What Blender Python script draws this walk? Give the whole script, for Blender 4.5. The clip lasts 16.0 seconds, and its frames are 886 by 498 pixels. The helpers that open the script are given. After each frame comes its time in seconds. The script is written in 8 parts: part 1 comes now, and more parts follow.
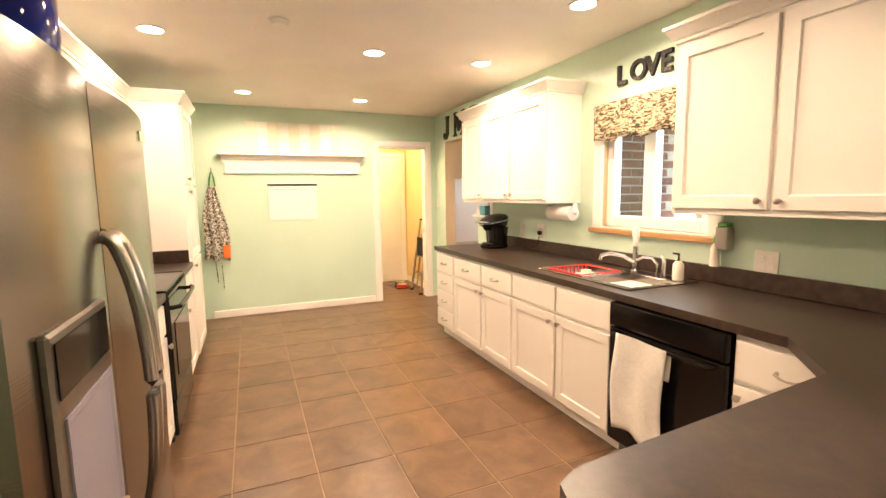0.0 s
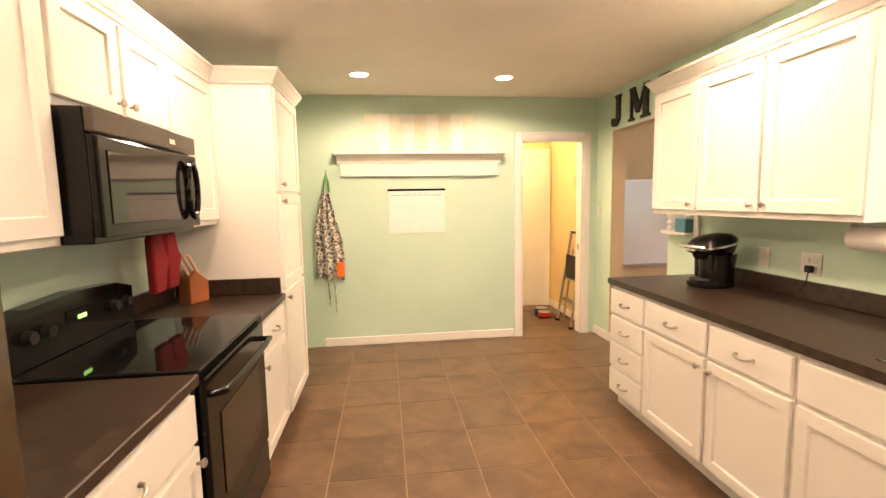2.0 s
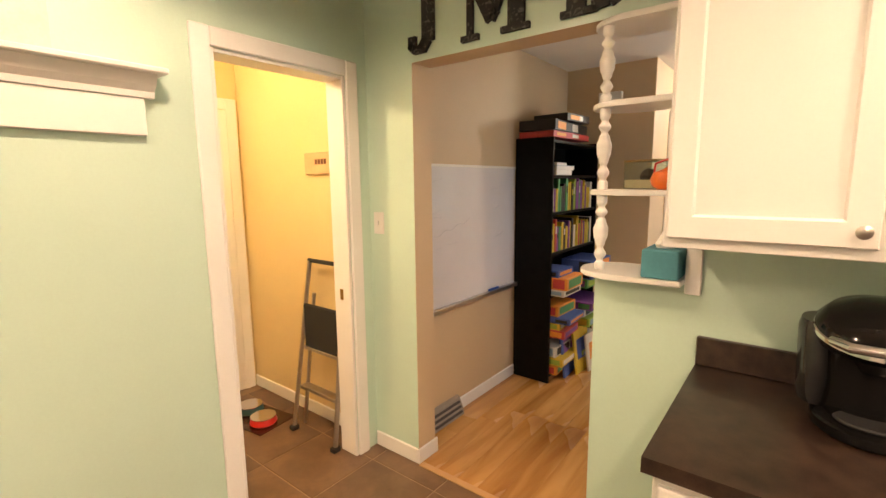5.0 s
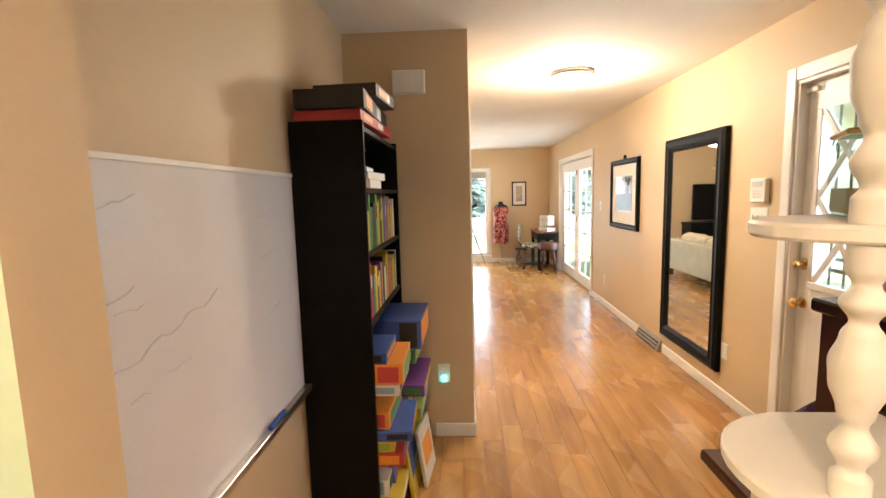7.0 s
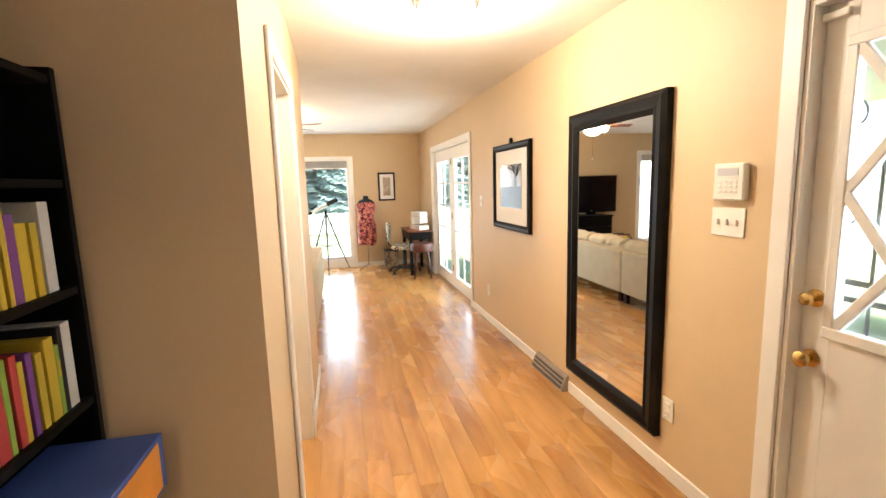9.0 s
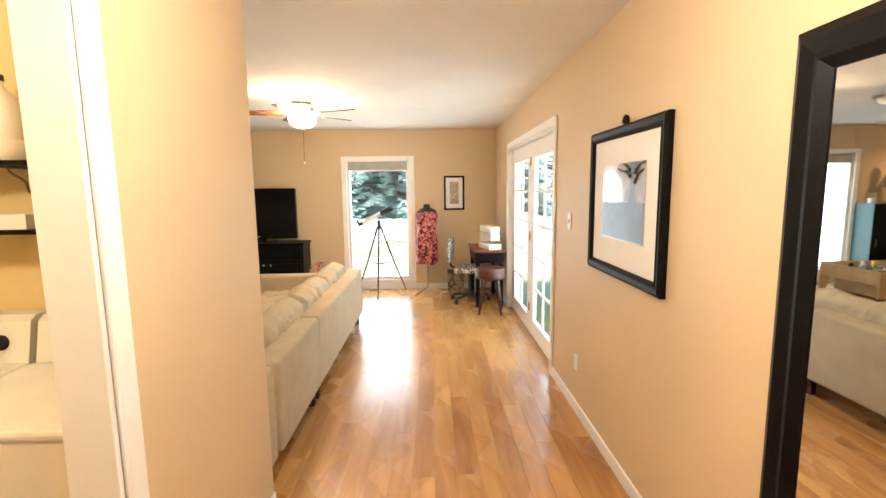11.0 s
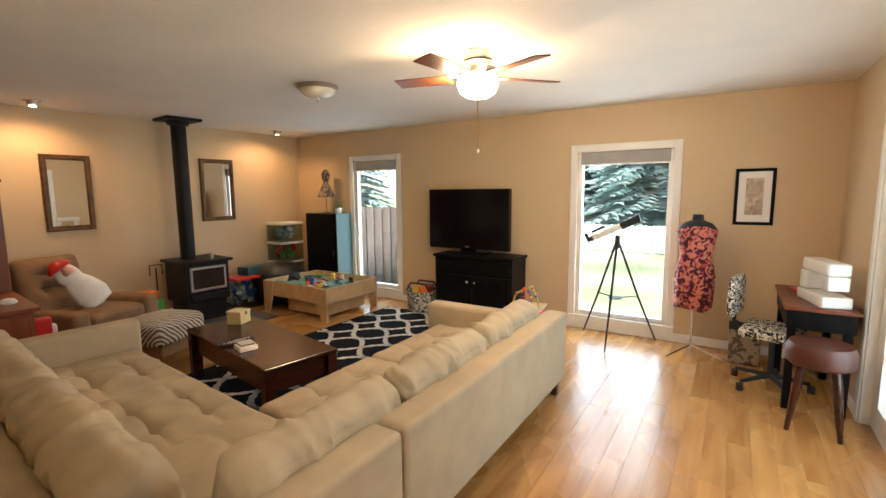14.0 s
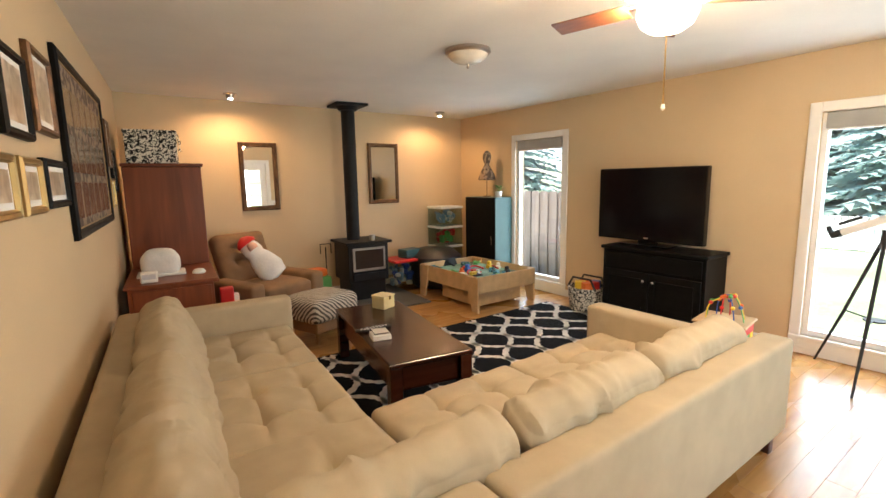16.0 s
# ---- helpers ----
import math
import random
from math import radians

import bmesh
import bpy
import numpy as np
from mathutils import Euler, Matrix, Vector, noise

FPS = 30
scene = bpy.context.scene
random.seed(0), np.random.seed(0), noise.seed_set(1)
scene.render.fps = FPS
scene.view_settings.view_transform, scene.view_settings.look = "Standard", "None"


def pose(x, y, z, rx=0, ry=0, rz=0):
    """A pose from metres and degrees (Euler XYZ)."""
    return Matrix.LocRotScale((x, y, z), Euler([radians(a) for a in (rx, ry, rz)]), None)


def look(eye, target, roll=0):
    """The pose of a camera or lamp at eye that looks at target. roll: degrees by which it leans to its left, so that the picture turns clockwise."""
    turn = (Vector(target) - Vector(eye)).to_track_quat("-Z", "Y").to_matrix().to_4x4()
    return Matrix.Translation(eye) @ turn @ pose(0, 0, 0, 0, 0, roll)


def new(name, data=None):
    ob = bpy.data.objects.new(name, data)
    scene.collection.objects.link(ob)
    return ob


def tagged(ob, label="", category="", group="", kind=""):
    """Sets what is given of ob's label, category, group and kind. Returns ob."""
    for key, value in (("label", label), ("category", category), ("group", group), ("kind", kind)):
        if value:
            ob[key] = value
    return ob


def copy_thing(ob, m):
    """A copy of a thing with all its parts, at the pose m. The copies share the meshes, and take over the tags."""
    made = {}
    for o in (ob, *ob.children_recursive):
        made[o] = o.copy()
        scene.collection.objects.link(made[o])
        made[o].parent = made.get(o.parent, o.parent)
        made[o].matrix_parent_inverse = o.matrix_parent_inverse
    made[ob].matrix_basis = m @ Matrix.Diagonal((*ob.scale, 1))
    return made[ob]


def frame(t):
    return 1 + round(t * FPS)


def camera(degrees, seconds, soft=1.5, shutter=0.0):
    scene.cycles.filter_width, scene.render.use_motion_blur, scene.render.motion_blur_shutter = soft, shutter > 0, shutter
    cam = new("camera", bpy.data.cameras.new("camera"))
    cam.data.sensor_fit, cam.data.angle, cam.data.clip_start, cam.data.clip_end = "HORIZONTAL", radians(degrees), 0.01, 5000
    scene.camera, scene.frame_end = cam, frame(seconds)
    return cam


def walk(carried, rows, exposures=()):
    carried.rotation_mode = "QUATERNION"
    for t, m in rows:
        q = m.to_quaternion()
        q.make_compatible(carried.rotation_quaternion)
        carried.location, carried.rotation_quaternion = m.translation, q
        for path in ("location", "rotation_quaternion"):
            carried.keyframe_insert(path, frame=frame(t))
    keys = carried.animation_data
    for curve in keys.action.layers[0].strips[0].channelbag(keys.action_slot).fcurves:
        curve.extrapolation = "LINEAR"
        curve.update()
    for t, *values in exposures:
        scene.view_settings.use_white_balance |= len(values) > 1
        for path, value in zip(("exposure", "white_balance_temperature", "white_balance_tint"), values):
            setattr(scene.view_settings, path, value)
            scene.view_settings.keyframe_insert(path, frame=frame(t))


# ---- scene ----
cam = camera(88.4, 16.0)
PATH = [
    (0, (0.254, -0.818, 1.413), (1.027, 1.011, 1.179), -0.8),
    (0.5, (0.314, -0.557, 1.422), (0.915, 1.337, 1.199), -1.0),
    (1, (0.375, -0.258, 1.443), (0.823, 1.68, 1.235), -1.3),
    (1.5, (0.413, 0.104, 1.448), (0.745, 2.066, 1.247), -1.3),
    (2, (0.436, 0.488, 1.462), (0.685, 2.461, 1.247), -1.0),
    (2.5, (0.454, 0.915, 1.459), (0.718, 2.886, 1.246), -1.0),
    (3, (0.485, 1.338, 1.453), (0.925, 3.278, 1.242), -0.9),
    (3.5, (0.518, 1.778, 1.486), (1.198, 3.646, 1.26), -1.2),
    (4, (0.655, 2.229, 1.472), (1.59, 3.985, 1.259), -2.1),
    (4.2, (0.665, 2.445, 1.531), (1.747, 4.11, 1.285), -1.6),
    (6.3, (1.755, 4.069, 1.526), (3.685, 4.544, 1.302), -2.2),
    (6.5, (1.875, 4.142, 1.524), (3.828, 4.508, 1.3), -2.0),
    (6.6, (1.951, 4.168, 1.535), (3.913, 4.485, 1.31), -1.8),
    (7, (2.172, 4.237, 1.537), (4.155, 4.337, 1.299), -1.5),
    (7.5, (2.467, 4.267, 1.532), (4.444, 4.109, 1.276), -1.3),
    (8, (2.822, 4.232, 1.542), (4.766, 3.861, 1.259), -1.6),
    (8.2, (2.957, 4.2, 1.534), (4.885, 3.755, 1.248), -1.6),
    (10.3, (4.594, 3.56, 1.549), (6.55, 3.228, 1.296), -1.1),
    (10.5, (4.756, 3.519, 1.558), (6.723, 3.264, 1.302), -1.1),
    (11, (5.189, 3.393, 1.57), (7.171, 3.348, 1.309), -0.7),
    (11.5, (5.613, 3.311, 1.569), (7.59, 3.453, 1.303), -0.5),
    (12, (6.016, 3.245, 1.561), (7.97, 3.58, 1.293), -0.6),
    (12.5, (6.353, 3.195, 1.573), (8.263, 3.723, 1.304), -1.1),
    (13, (6.672, 3.181, 1.563), (8.525, 3.888, 1.307), -1.3),
    (13.5, (6.902, 3.161, 1.58), (8.68, 4.043, 1.329), -1.1),
    (14, (7.12, 3.199, 1.581), (8.793, 4.267, 1.331), -0.5),
    (14.5, (7.306, 3.263, 1.578), (8.849, 4.508, 1.313), -0.0),
    (15, (7.448, 3.322, 1.554), (8.853, 4.718, 1.278), -0.2),
    (15.5, (7.567, 3.373, 1.538), (8.833, 4.893, 1.248), -0.6),
    (16, (7.656, 3.444, 1.515), (8.812, 5.049, 1.218), -1.0),
]
walk(cam, [(t, look(eye, target, roll)) for t, eye, target, roll in PATH],
     exposures=[(0, 2.36), (2, 2.1), (3.5, 1.92), (4.2, 1.86), (6.3, 2.05), (8.2, 2.2), (10.5, 2.2), (11.5, 2.02), (12.5, 1.84), (13.5, 1.7), (14.5, 1.85), (16, 2.12)])

# ---- world, sun, lamps ----
world = bpy.data.worlds.new("sky")
scene.world = world
world.use_nodes = True
wn = world.node_tree
sky = wn.nodes.new("ShaderNodeTexSky")
sky.sky_type, sky.sun_disc = "NISHITA", False
sky.sun_elevation, sky.sun_rotation = radians(55), radians(261)
wn.nodes["Background"].inputs["Strength"].default_value = 0.15
wn.links.new(sky.outputs[0], wn.nodes["Background"].inputs["Color"])
sun = new("sun", bpy.data.lights.new("sun", "SUN"))
sun.data.energy, sun.data.angle, sun.data.color = 5.0, radians(8), (1, 0.96, 0.9)
sun.matrix_world = look((-10, 1, 28.9), (10, 4, 0))


def lamp_point(name, place, watts, color, radius=0.05):
    ob = new(name, bpy.data.lights.new(name, "POINT"))
    ob.data.energy, ob.data.color, ob.data.shadow_soft_size = watts, color, radius
    ob.location = place
    return ob


def lamp_spot(name, place, watts, color, angle=120, target=None, blend=0.4):
    ob = new(name, bpy.data.lights.new(name, "SPOT"))
    ob.data.energy, ob.data.color, ob.data.shadow_soft_size = watts, color, 0.05
    ob.data.spot_size, ob.data.spot_blend = radians(angle), blend
    ob.matrix_world = look(place, target or (place[0], place[1] + 0.001, 0))
    return ob


def lamp_area(name, place, target, w, h, watts, color):
    ob = new(name, bpy.data.lights.new(name, "AREA"))
    ob.data.shape, ob.data.size, ob.data.size_y = "RECTANGLE", w, h
    ob.data.energy, ob.data.color = watts, color
    ob.matrix_world = look(place, target)
    return ob


KITCHEN_W, HALL_W, FAN_W, SKY_W = 23.0, 16.8, 25.0, 11.5


# ---- materials ----
def mat(name, color, rough=0.6, metal=0.0, spots=0.08, scale=6.0, bump=0.05, grain=120.0, spec=0.5, coat=0.0, second=None):
    """Principled material with variation at two scales and fine relief, at real-world size."""
    m = bpy.data.materials.new(name)
    m.use_nodes = True
    nt = m.node_tree
    b = nt.nodes["Principled BSDF"]
    tc = nt.nodes.new("ShaderNodeTexCoord")
    big, fine = nt.nodes.new("ShaderNodeTexNoise"), nt.nodes.new("ShaderNodeTexNoise")
    big.inputs["Scale"].default_value, fine.inputs["Scale"].default_value = scale, grain
    big.inputs["Detail"].default_value = 4
    for n in (big, fine):
        nt.links.new(tc.outputs["Object"], n.inputs["Vector"])
    ramp = nt.nodes.new("ShaderNodeMix")
    ramp.data_type = "RGBA"
    dark = second or tuple(max(0, c * (1 - 2 * spots)) for c in color)
    light = color if second else tuple(min(1, c * (1 + spots)) for c in color)
    ramp.inputs["A"].default_value, ramp.inputs["B"].default_value = (*dark, 1), (*light, 1)
    add = nt.nodes.new("ShaderNodeMath")
    add.operation = "MULTIPLY_ADD"
    nt.links.new(fine.outputs["Fac"], add.inputs[0])
    add.inputs[1].default_value = 0.35
    nt.links.new(big.outputs["Fac"], add.inputs[2])
    sub = nt.nodes.new("ShaderNodeMapRange")
    sub.inputs["From Min"].default_value, sub.inputs["From Max"].default_value = 0.45, 0.95
    nt.links.new(add.outputs[0], sub.inputs["Value"])
    nt.links.new(sub.outputs["Result"], ramp.inputs["Factor"])
    nt.links.new(ramp.outputs["Result"], b.inputs["Base Color"])
    rr = nt.nodes.new("ShaderNodeMapRange")
    rr.inputs["To Min"].default_value, rr.inputs["To Max"].default_value = max(0.02, rough * 0.85), min(1, rough * 1.15)
    nt.links.new(big.outputs["Fac"], rr.inputs["Value"])
    nt.links.new(rr.outputs["Result"], b.inputs["Roughness"])
    b.inputs["Metallic"].default_value = metal
    b.inputs["Specular IOR Level"].default_value = spec
    b.inputs["Coat Weight"].default_value = coat
    if bump:
        bp = nt.nodes.new("ShaderNodeBump")
        bp.inputs["Strength"].default_value, bp.inputs["Distance"].default_value = bump, 0.004
        nt.links.new(fine.outputs["Fac"], bp.inputs["Height"])
        nt.links.new(bp.outputs["Normal"], b.inputs["Normal"])
    return m


def glow(name, color, strength):
    m = bpy.data.materials.new(name)
    m.use_nodes = True
    b = m.node_tree.nodes["Principled BSDF"]
    b.inputs["Base Color"].default_value = (0.9, 0.9, 0.85, 1)
    b.inputs["Emission Color"].default_value = (*color, 1)
    b.inputs["Emission Strength"].default_value = strength
    return m


def glass(name, rough=0.0, tint=(1, 1, 1)):
    m = bpy.data.materials.new(name)
    m.use_nodes = True
    nt = m.node_tree
    nt.nodes.remove(nt.nodes["Principled BSDF"])
    tr, gl, mx, fr, cp = (nt.nodes.new("ShaderNode" + k) for k in ("BsdfTransparent", "BsdfGlossy", "MixShader", "Fresnel", "Math"))
    cp.operation, cp.inputs[1].default_value = "MINIMUM", 0.10
    nt.links.new(fr.outputs[0], cp.inputs[0])
    tr.inputs["Color"].default_value = (*tint, 1)
    gl.inputs["Roughness"].default_value = rough
    fr.inputs["IOR"].default_value = 1.45
    for a, c in ((cp.outputs[0], mx.inputs[0]), (tr.outputs[0], mx.inputs[1]), (gl.outputs[0], mx.inputs[2])):
        nt.links.new(a, c)
    nt.links.new(mx.outputs[0], nt.nodes["Material Output"].inputs["Surface"])
    return m


WHITE = mat("white_paint", (0.80, 0.775, 0.725), 0.35, spots=0.02, scale=2, bump=0.02)
TRIM = mat("trim_paint", (0.82, 0.80, 0.76), 0.4, spots=0.02, scale=3, bump=0.02)
MINT = mat("mint_wall_paint", (0.56, 0.715, 0.59), 0.30, spots=0.03, scale=1.5, bump=0.08, grain=90)
TAN = mat("tan_wall_paint", (0.62, 0.465, 0.285), 0.55, spots=0.03, scale=1.2, bump=0.08, grain=90)
YELLOW = mat("yellow_wall_paint", (0.72, 0.56, 0.28), 0.55, spots=0.03, scale=1.2, bump=0.06, grain=90)
CEIL = mat("ceiling_paint", (0.83, 0.79, 0.72), 0.85, spots=0.03, scale=2, bump=0.15, grain=60)
COUNTER = mat("dark_laminate", (0.042, 0.025, 0.017), 0.34, spots=0.35, scale=24, bump=0.03, grain=260, spec=0.55)
BLACK = mat("black_enamel", (0.006, 0.0055, 0.005), 0.12, spots=0.1, bump=0.0, spec=0.28)
BLACKWOOD = mat("black_wood", (0.005, 0.0045, 0.004), 0.45, spots=0.3, scale=12, bump=0.05, spec=0.12)
FABRIC = mat("beige_microfibre", (0.46, 0.375, 0.255), 0.9, spots=0.05, scale=7, bump=0.25, grain=350, spec=0.2)
# brushed nap and small creases over the stuffing
fnt = FABRIC.node_tree
crease, crease_bump = fnt.nodes.new("ShaderNodeTexNoise"), fnt.nodes.new("ShaderNodeBump")
crease.inputs["Scale"].default_value, crease.inputs["Detail"].default_value, crease.inputs["Distortion"].default_value = 11.0, 5, 0.8
crease_bump.inputs["Strength"].default_value, crease_bump.inputs["Distance"].default_value = 0.14, 0.010
fnt.links.new(fnt.nodes["Texture Coordinate"].outputs["Object"], crease.inputs["Vector"])
fnt.links.new(crease.outputs["Fac"], crease_bump.inputs["Height"])
fnt.links.new(fnt.nodes["Bump"].outputs["Normal"], crease_bump.inputs["Normal"])
fnt.links.new(crease_bump.outputs["Normal"], fnt.nodes["Principled BSDF"].inputs["Normal"])
DARKWOOD = mat("mahogany", (0.085, 0.022, 0.012), 0.28, spots=0.3, scale=9, bump=0.03)
PINE = mat("light_pine", (0.62, 0.42, 0.22), 0.5, spots=0.1, scale=8, bump=0.04)
STEEL = mat("brushed_steel", (0.30, 0.275, 0.25), 0.21, 1.0, spots=0.12, scale=3, bump=0.05, grain=260)
brush = STEEL.node_tree.nodes.new("ShaderNodeMapping")
brush.inputs["Scale"].default_value = (0.015, 0.015, 1.0)
STEEL.node_tree.links.new(STEEL.node_tree.nodes["Texture Coordinate"].outputs["Object"], brush.inputs["Vector"])
STEEL.node_tree.links.new(brush.outputs[0], STEEL.node_tree.nodes["Noise Texture.001"].inputs["Vector"])
CHROME = mat("chrome", (0.75, 0.74, 0.72), 0.12, 1.0, spots=0.02, bump=0)
NICKEL = mat("satin_nickel", (0.50, 0.45, 0.40), 0.3, 1.0, spots=0.05, bump=0)
BRASS = mat("brass", (0.62, 0.42, 0.16), 0.25, 1.0, spots=0.06, bump=0)
MIRROR = mat("mirror_silver", (0.86, 0.87, 0.86), 0.015, 1.0, spots=0.0, bump=0)
GLASS = glass("window_glass")
BULB = glow("lit_diffuser", (1.0, 0.86, 0.62), 5)


def streaked(name, dark, light, rough, along=(0.6, 14, 14), bump=0.04, random=0.35, island=False, coat=0.0):
    """Wood: streaks stretched along one axis, and a tone of its own for each board."""
    m = bpy.data.materials.new(name)
    m.use_nodes = True
    nt = m.node_tree
    b = nt.nodes["Principled BSDF"]
    tc, mp, nz, oi, ad, mx, nz2 = (nt.nodes.new("ShaderNode" + k) for k in ("TexCoord", "Mapping", "TexNoise", "NewGeometry" if island else "ObjectInfo", "Math", "Mix", "TexNoise"))
    mp.inputs["Scale"].default_value = along
    nz.inputs["Scale"].default_value, nz.inputs["Detail"].default_value, nz.inputs["Distortion"].default_value = 2.2, 6, 0.6
    nz2.inputs["Scale"].default_value = 1.1
    cb = nt.nodes.new("ShaderNodeVectorMath")
    cb.operation = "ADD"
    rnd = oi.outputs["Random Per Island" if island else "Random"]
    sc = nt.nodes.new("ShaderNodeMath")
    sc.operation, sc.inputs[1].default_value = "MULTIPLY", 37.0
    nt.links.new(rnd, sc.inputs[0])
    nt.links.new(tc.outputs["Object"], mp.inputs["Vector"])
    nt.links.new(mp.outputs[0], cb.inputs[0])
    nt.links.new(sc.outputs[0], cb.inputs[1])
    nt.links.new(cb.outputs[0], nz.inputs["Vector"])
    nt.links.new(tc.outputs["Object"], nz2.inputs["Vector"])
    ad.operation = "MULTIPLY_ADD"
    nt.links.new(rnd, ad.inputs[0])
    ad.inputs[1].default_value = random
    nt.links.new(nz.outputs["Fac"], ad.inputs[2])
    mr = nt.nodes.new("ShaderNodeMapRange")
    mr.inputs["From Min"].default_value, mr.inputs["From Max"].default_value = 0.35, 0.7 + random
    nt.links.new(ad.outputs[0], mr.inputs["Value"])
    mx.data_type = "RGBA"
    mx.inputs["A"].default_value, mx.inputs["B"].default_value = (*dark, 1), (*light, 1)
    nt.links.new(mr.outputs["Result"], mx.inputs["Factor"])
    nt.links.new(mx.outputs["Result"], b.inputs["Base Color"])
    r2 = nt.nodes.new("ShaderNodeMapRange")
    r2.inputs["To Min"].default_value, r2.inputs["To Max"].default_value = rough * 0.8, rough * 1.25
    nt.links.new(nz2.outputs["Fac"], r2.inputs["Value"])
    nt.links.new(r2.outputs["Result"], b.inputs["Roughness"])
    bp = nt.nodes.new("ShaderNodeBump")
    bp.inputs["Strength"].default_value, bp.inputs["Distance"].default_value = bump, 0.003
    nt.links.new(nz.outputs["Fac"], bp.inputs["Height"])
    nt.links.new(bp.outputs["Normal"], b.inputs["Normal"])
    b.inputs["Coat Weight"].default_value, b.inputs["Coat Roughness"].default_value = coat, 0.15
    return m


def patterned(name, dark, light, scale, threshold=0.5, rough=0.85, kind="NOISE", soft=0.02, third=None):
    """Cloth with blotches of two or three colours."""
    m = bpy.data.materials.new(name)
    m.use_nodes = True
    nt = m.node_tree
    b = nt.nodes["Principled BSDF"]
    tc, cr = nt.nodes.new("ShaderNodeTexCoord"), nt.nodes.new("ShaderNodeValToRGB")
    if kind == "WAVE":
        tx = nt.nodes.new("ShaderNodeTexWave")
        tx.bands_direction = "Z"
        tx.inputs["Distortion"].default_value, tx.inputs["Detail"].default_value = 3.0, 1.0
    else:
        tx = nt.nodes.new("ShaderNodeTexNoise")
        tx.inputs["Detail"].default_value, tx.inputs["Distortion"].default_value = 1.5, 1.2
    tx.inputs["Scale"].default_value = scale
    nt.links.new(tc.outputs["Object"], tx.inputs["Vector"])
    nt.links.new(tx.outputs["Fac"], cr.inputs["Fac"])
    e = cr.color_ramp.elements
    e[0].position, e[0].color = threshold - soft, (*dark, 1)
    e[1].position, e[1].color = threshold + soft, (*light, 1)
    if third:
        e3 = cr.color_ramp.elements.new(min(0.98, threshold + 0.09))
        e3.color = (*third, 1)
    nt.links.new(cr.outputs["Color"], b.inputs["Base Color"])
    b.inputs["Roughness"].default_value = rough
    return m


OAK = dict(dark=(0.32, 0.138, 0.036), light=(0.62, 0.345, 0.115), rough=0.27, along=(0.7, 6, 6), random=0.26, coat=0.2)
FLOORWOOD = streaked("oak_plank", **OAK)
TILE = streaked("brown_tile", (0.094, 0.052, 0.027), (0.205, 0.119, 0.065), 0.34, (2.2, 2.2, 2.2), bump=0.03, random=0.16)
# cloudy stone mottling on the tiles, broken by fine pores
tn = TILE.node_tree
cloud, pores, blend = tn.nodes.new("ShaderNodeTexNoise"), tn.nodes.new("ShaderNodeTexNoise"), tn.nodes.new("ShaderNodeMix")
cloud.inputs["Scale"].default_value, cloud.inputs["Detail"].default_value, cloud.inputs["Distortion"].default_value = 9.0, 8, 1.6
pores.inputs["Scale"].default_value, pores.inputs["Detail"].default_value = 70.0, 3
shift = tn.nodes["Vector Math"].outputs[0]
for n in (cloud, pores):
    tn.links.new(shift, n.inputs["Vector"])
blend.data_type, blend.blend_type = "RGBA", "OVERLAY"
blend.inputs["Factor"].default_value = 0.14
mottle = tn.nodes.new("ShaderNodeMath")
mottle.operation, mottle.inputs[1].default_value = "MULTIPLY_ADD", 0.3
tn.links.new(pores.outputs["Fac"], mottle.inputs[0])
tn.links.new(cloud.outputs["Fac"], mottle.inputs[2])
spread = tn.nodes.new("ShaderNodeMapRange")
spread.inputs["From Min"].default_value, spread.inputs["From Max"].default_value = 0.30, 1.0
tn.links.new(mottle.outputs[0], spread.inputs["Value"])
tn.links.new(tn.nodes["Mix"].outputs["Result"], blend.inputs["A"])
tn.links.new(spread.outputs["Result"], blend.inputs["B"])
tn.links.new(blend.outputs["Result"], tn.nodes["Principled BSDF"].inputs["Base Color"])
GROUT = mat("grout", (0.33, 0.235, 0.155), 0.9)
BRICK = streaked("red_brick", (0.16, 0.06, 0.045), (0.36, 0.15, 0.10), 0.9, (8, 8, 8), bump=0.5)
MORTAR = mat("mortar", (0.55, 0.52, 0.48), 0.95, bump=0.3)
FENCEWOOD = streaked("weathered_board", (0.075, 0.06, 0.052), (0.17, 0.14, 0.125), 0.9, (10, 10, 0.6), bump=0.3)
GRASS = mat("lawn", (0.30, 0.38, 0.20), 0.95, spots=0.3, scale=0.5, bump=0.5, grain=20)
SPRUCE = mat("spruce_needles", (0.36, 0.48, 0.47), 0.8, spots=0.2, scale=1.5, bump=0.2)
leafy, needle_mix = SPRUCE.node_tree.nodes.new("ShaderNodeBsdfTranslucent"), SPRUCE.node_tree.nodes.new("ShaderNodeMixShader")
leafy.inputs["Color"].default_value, needle_mix.inputs[0].default_value = (0.44, 0.56, 0.54, 1), 0.55
SPRUCE.node_tree.links.new(SPRUCE.node_tree.nodes["Principled BSDF"].outputs[0], needle_mix.inputs[1])
SPRUCE.node_tree.links.new(leafy.outputs[0], needle_mix.inputs[2])
SPRUCE.node_tree.links.new(needle_mix.outputs[0], SPRUCE.node_tree.nodes["Material Output"].inputs["Surface"])
BARK = mat("bark", (0.10, 0.07, 0.05), 0.95, spots=0.3, bump=0.5)
FANWOOD = streaked("fan_blade_wood", (0.10, 0.032, 0.012), (0.22, 0.075, 0.028), 0.4, (3, 14, 3))
MAHOG = streaked("reddish_wood", (0.10, 0.022, 0.008), (0.24, 0.062, 0.022), 0.34, (9, 9, 0.7))
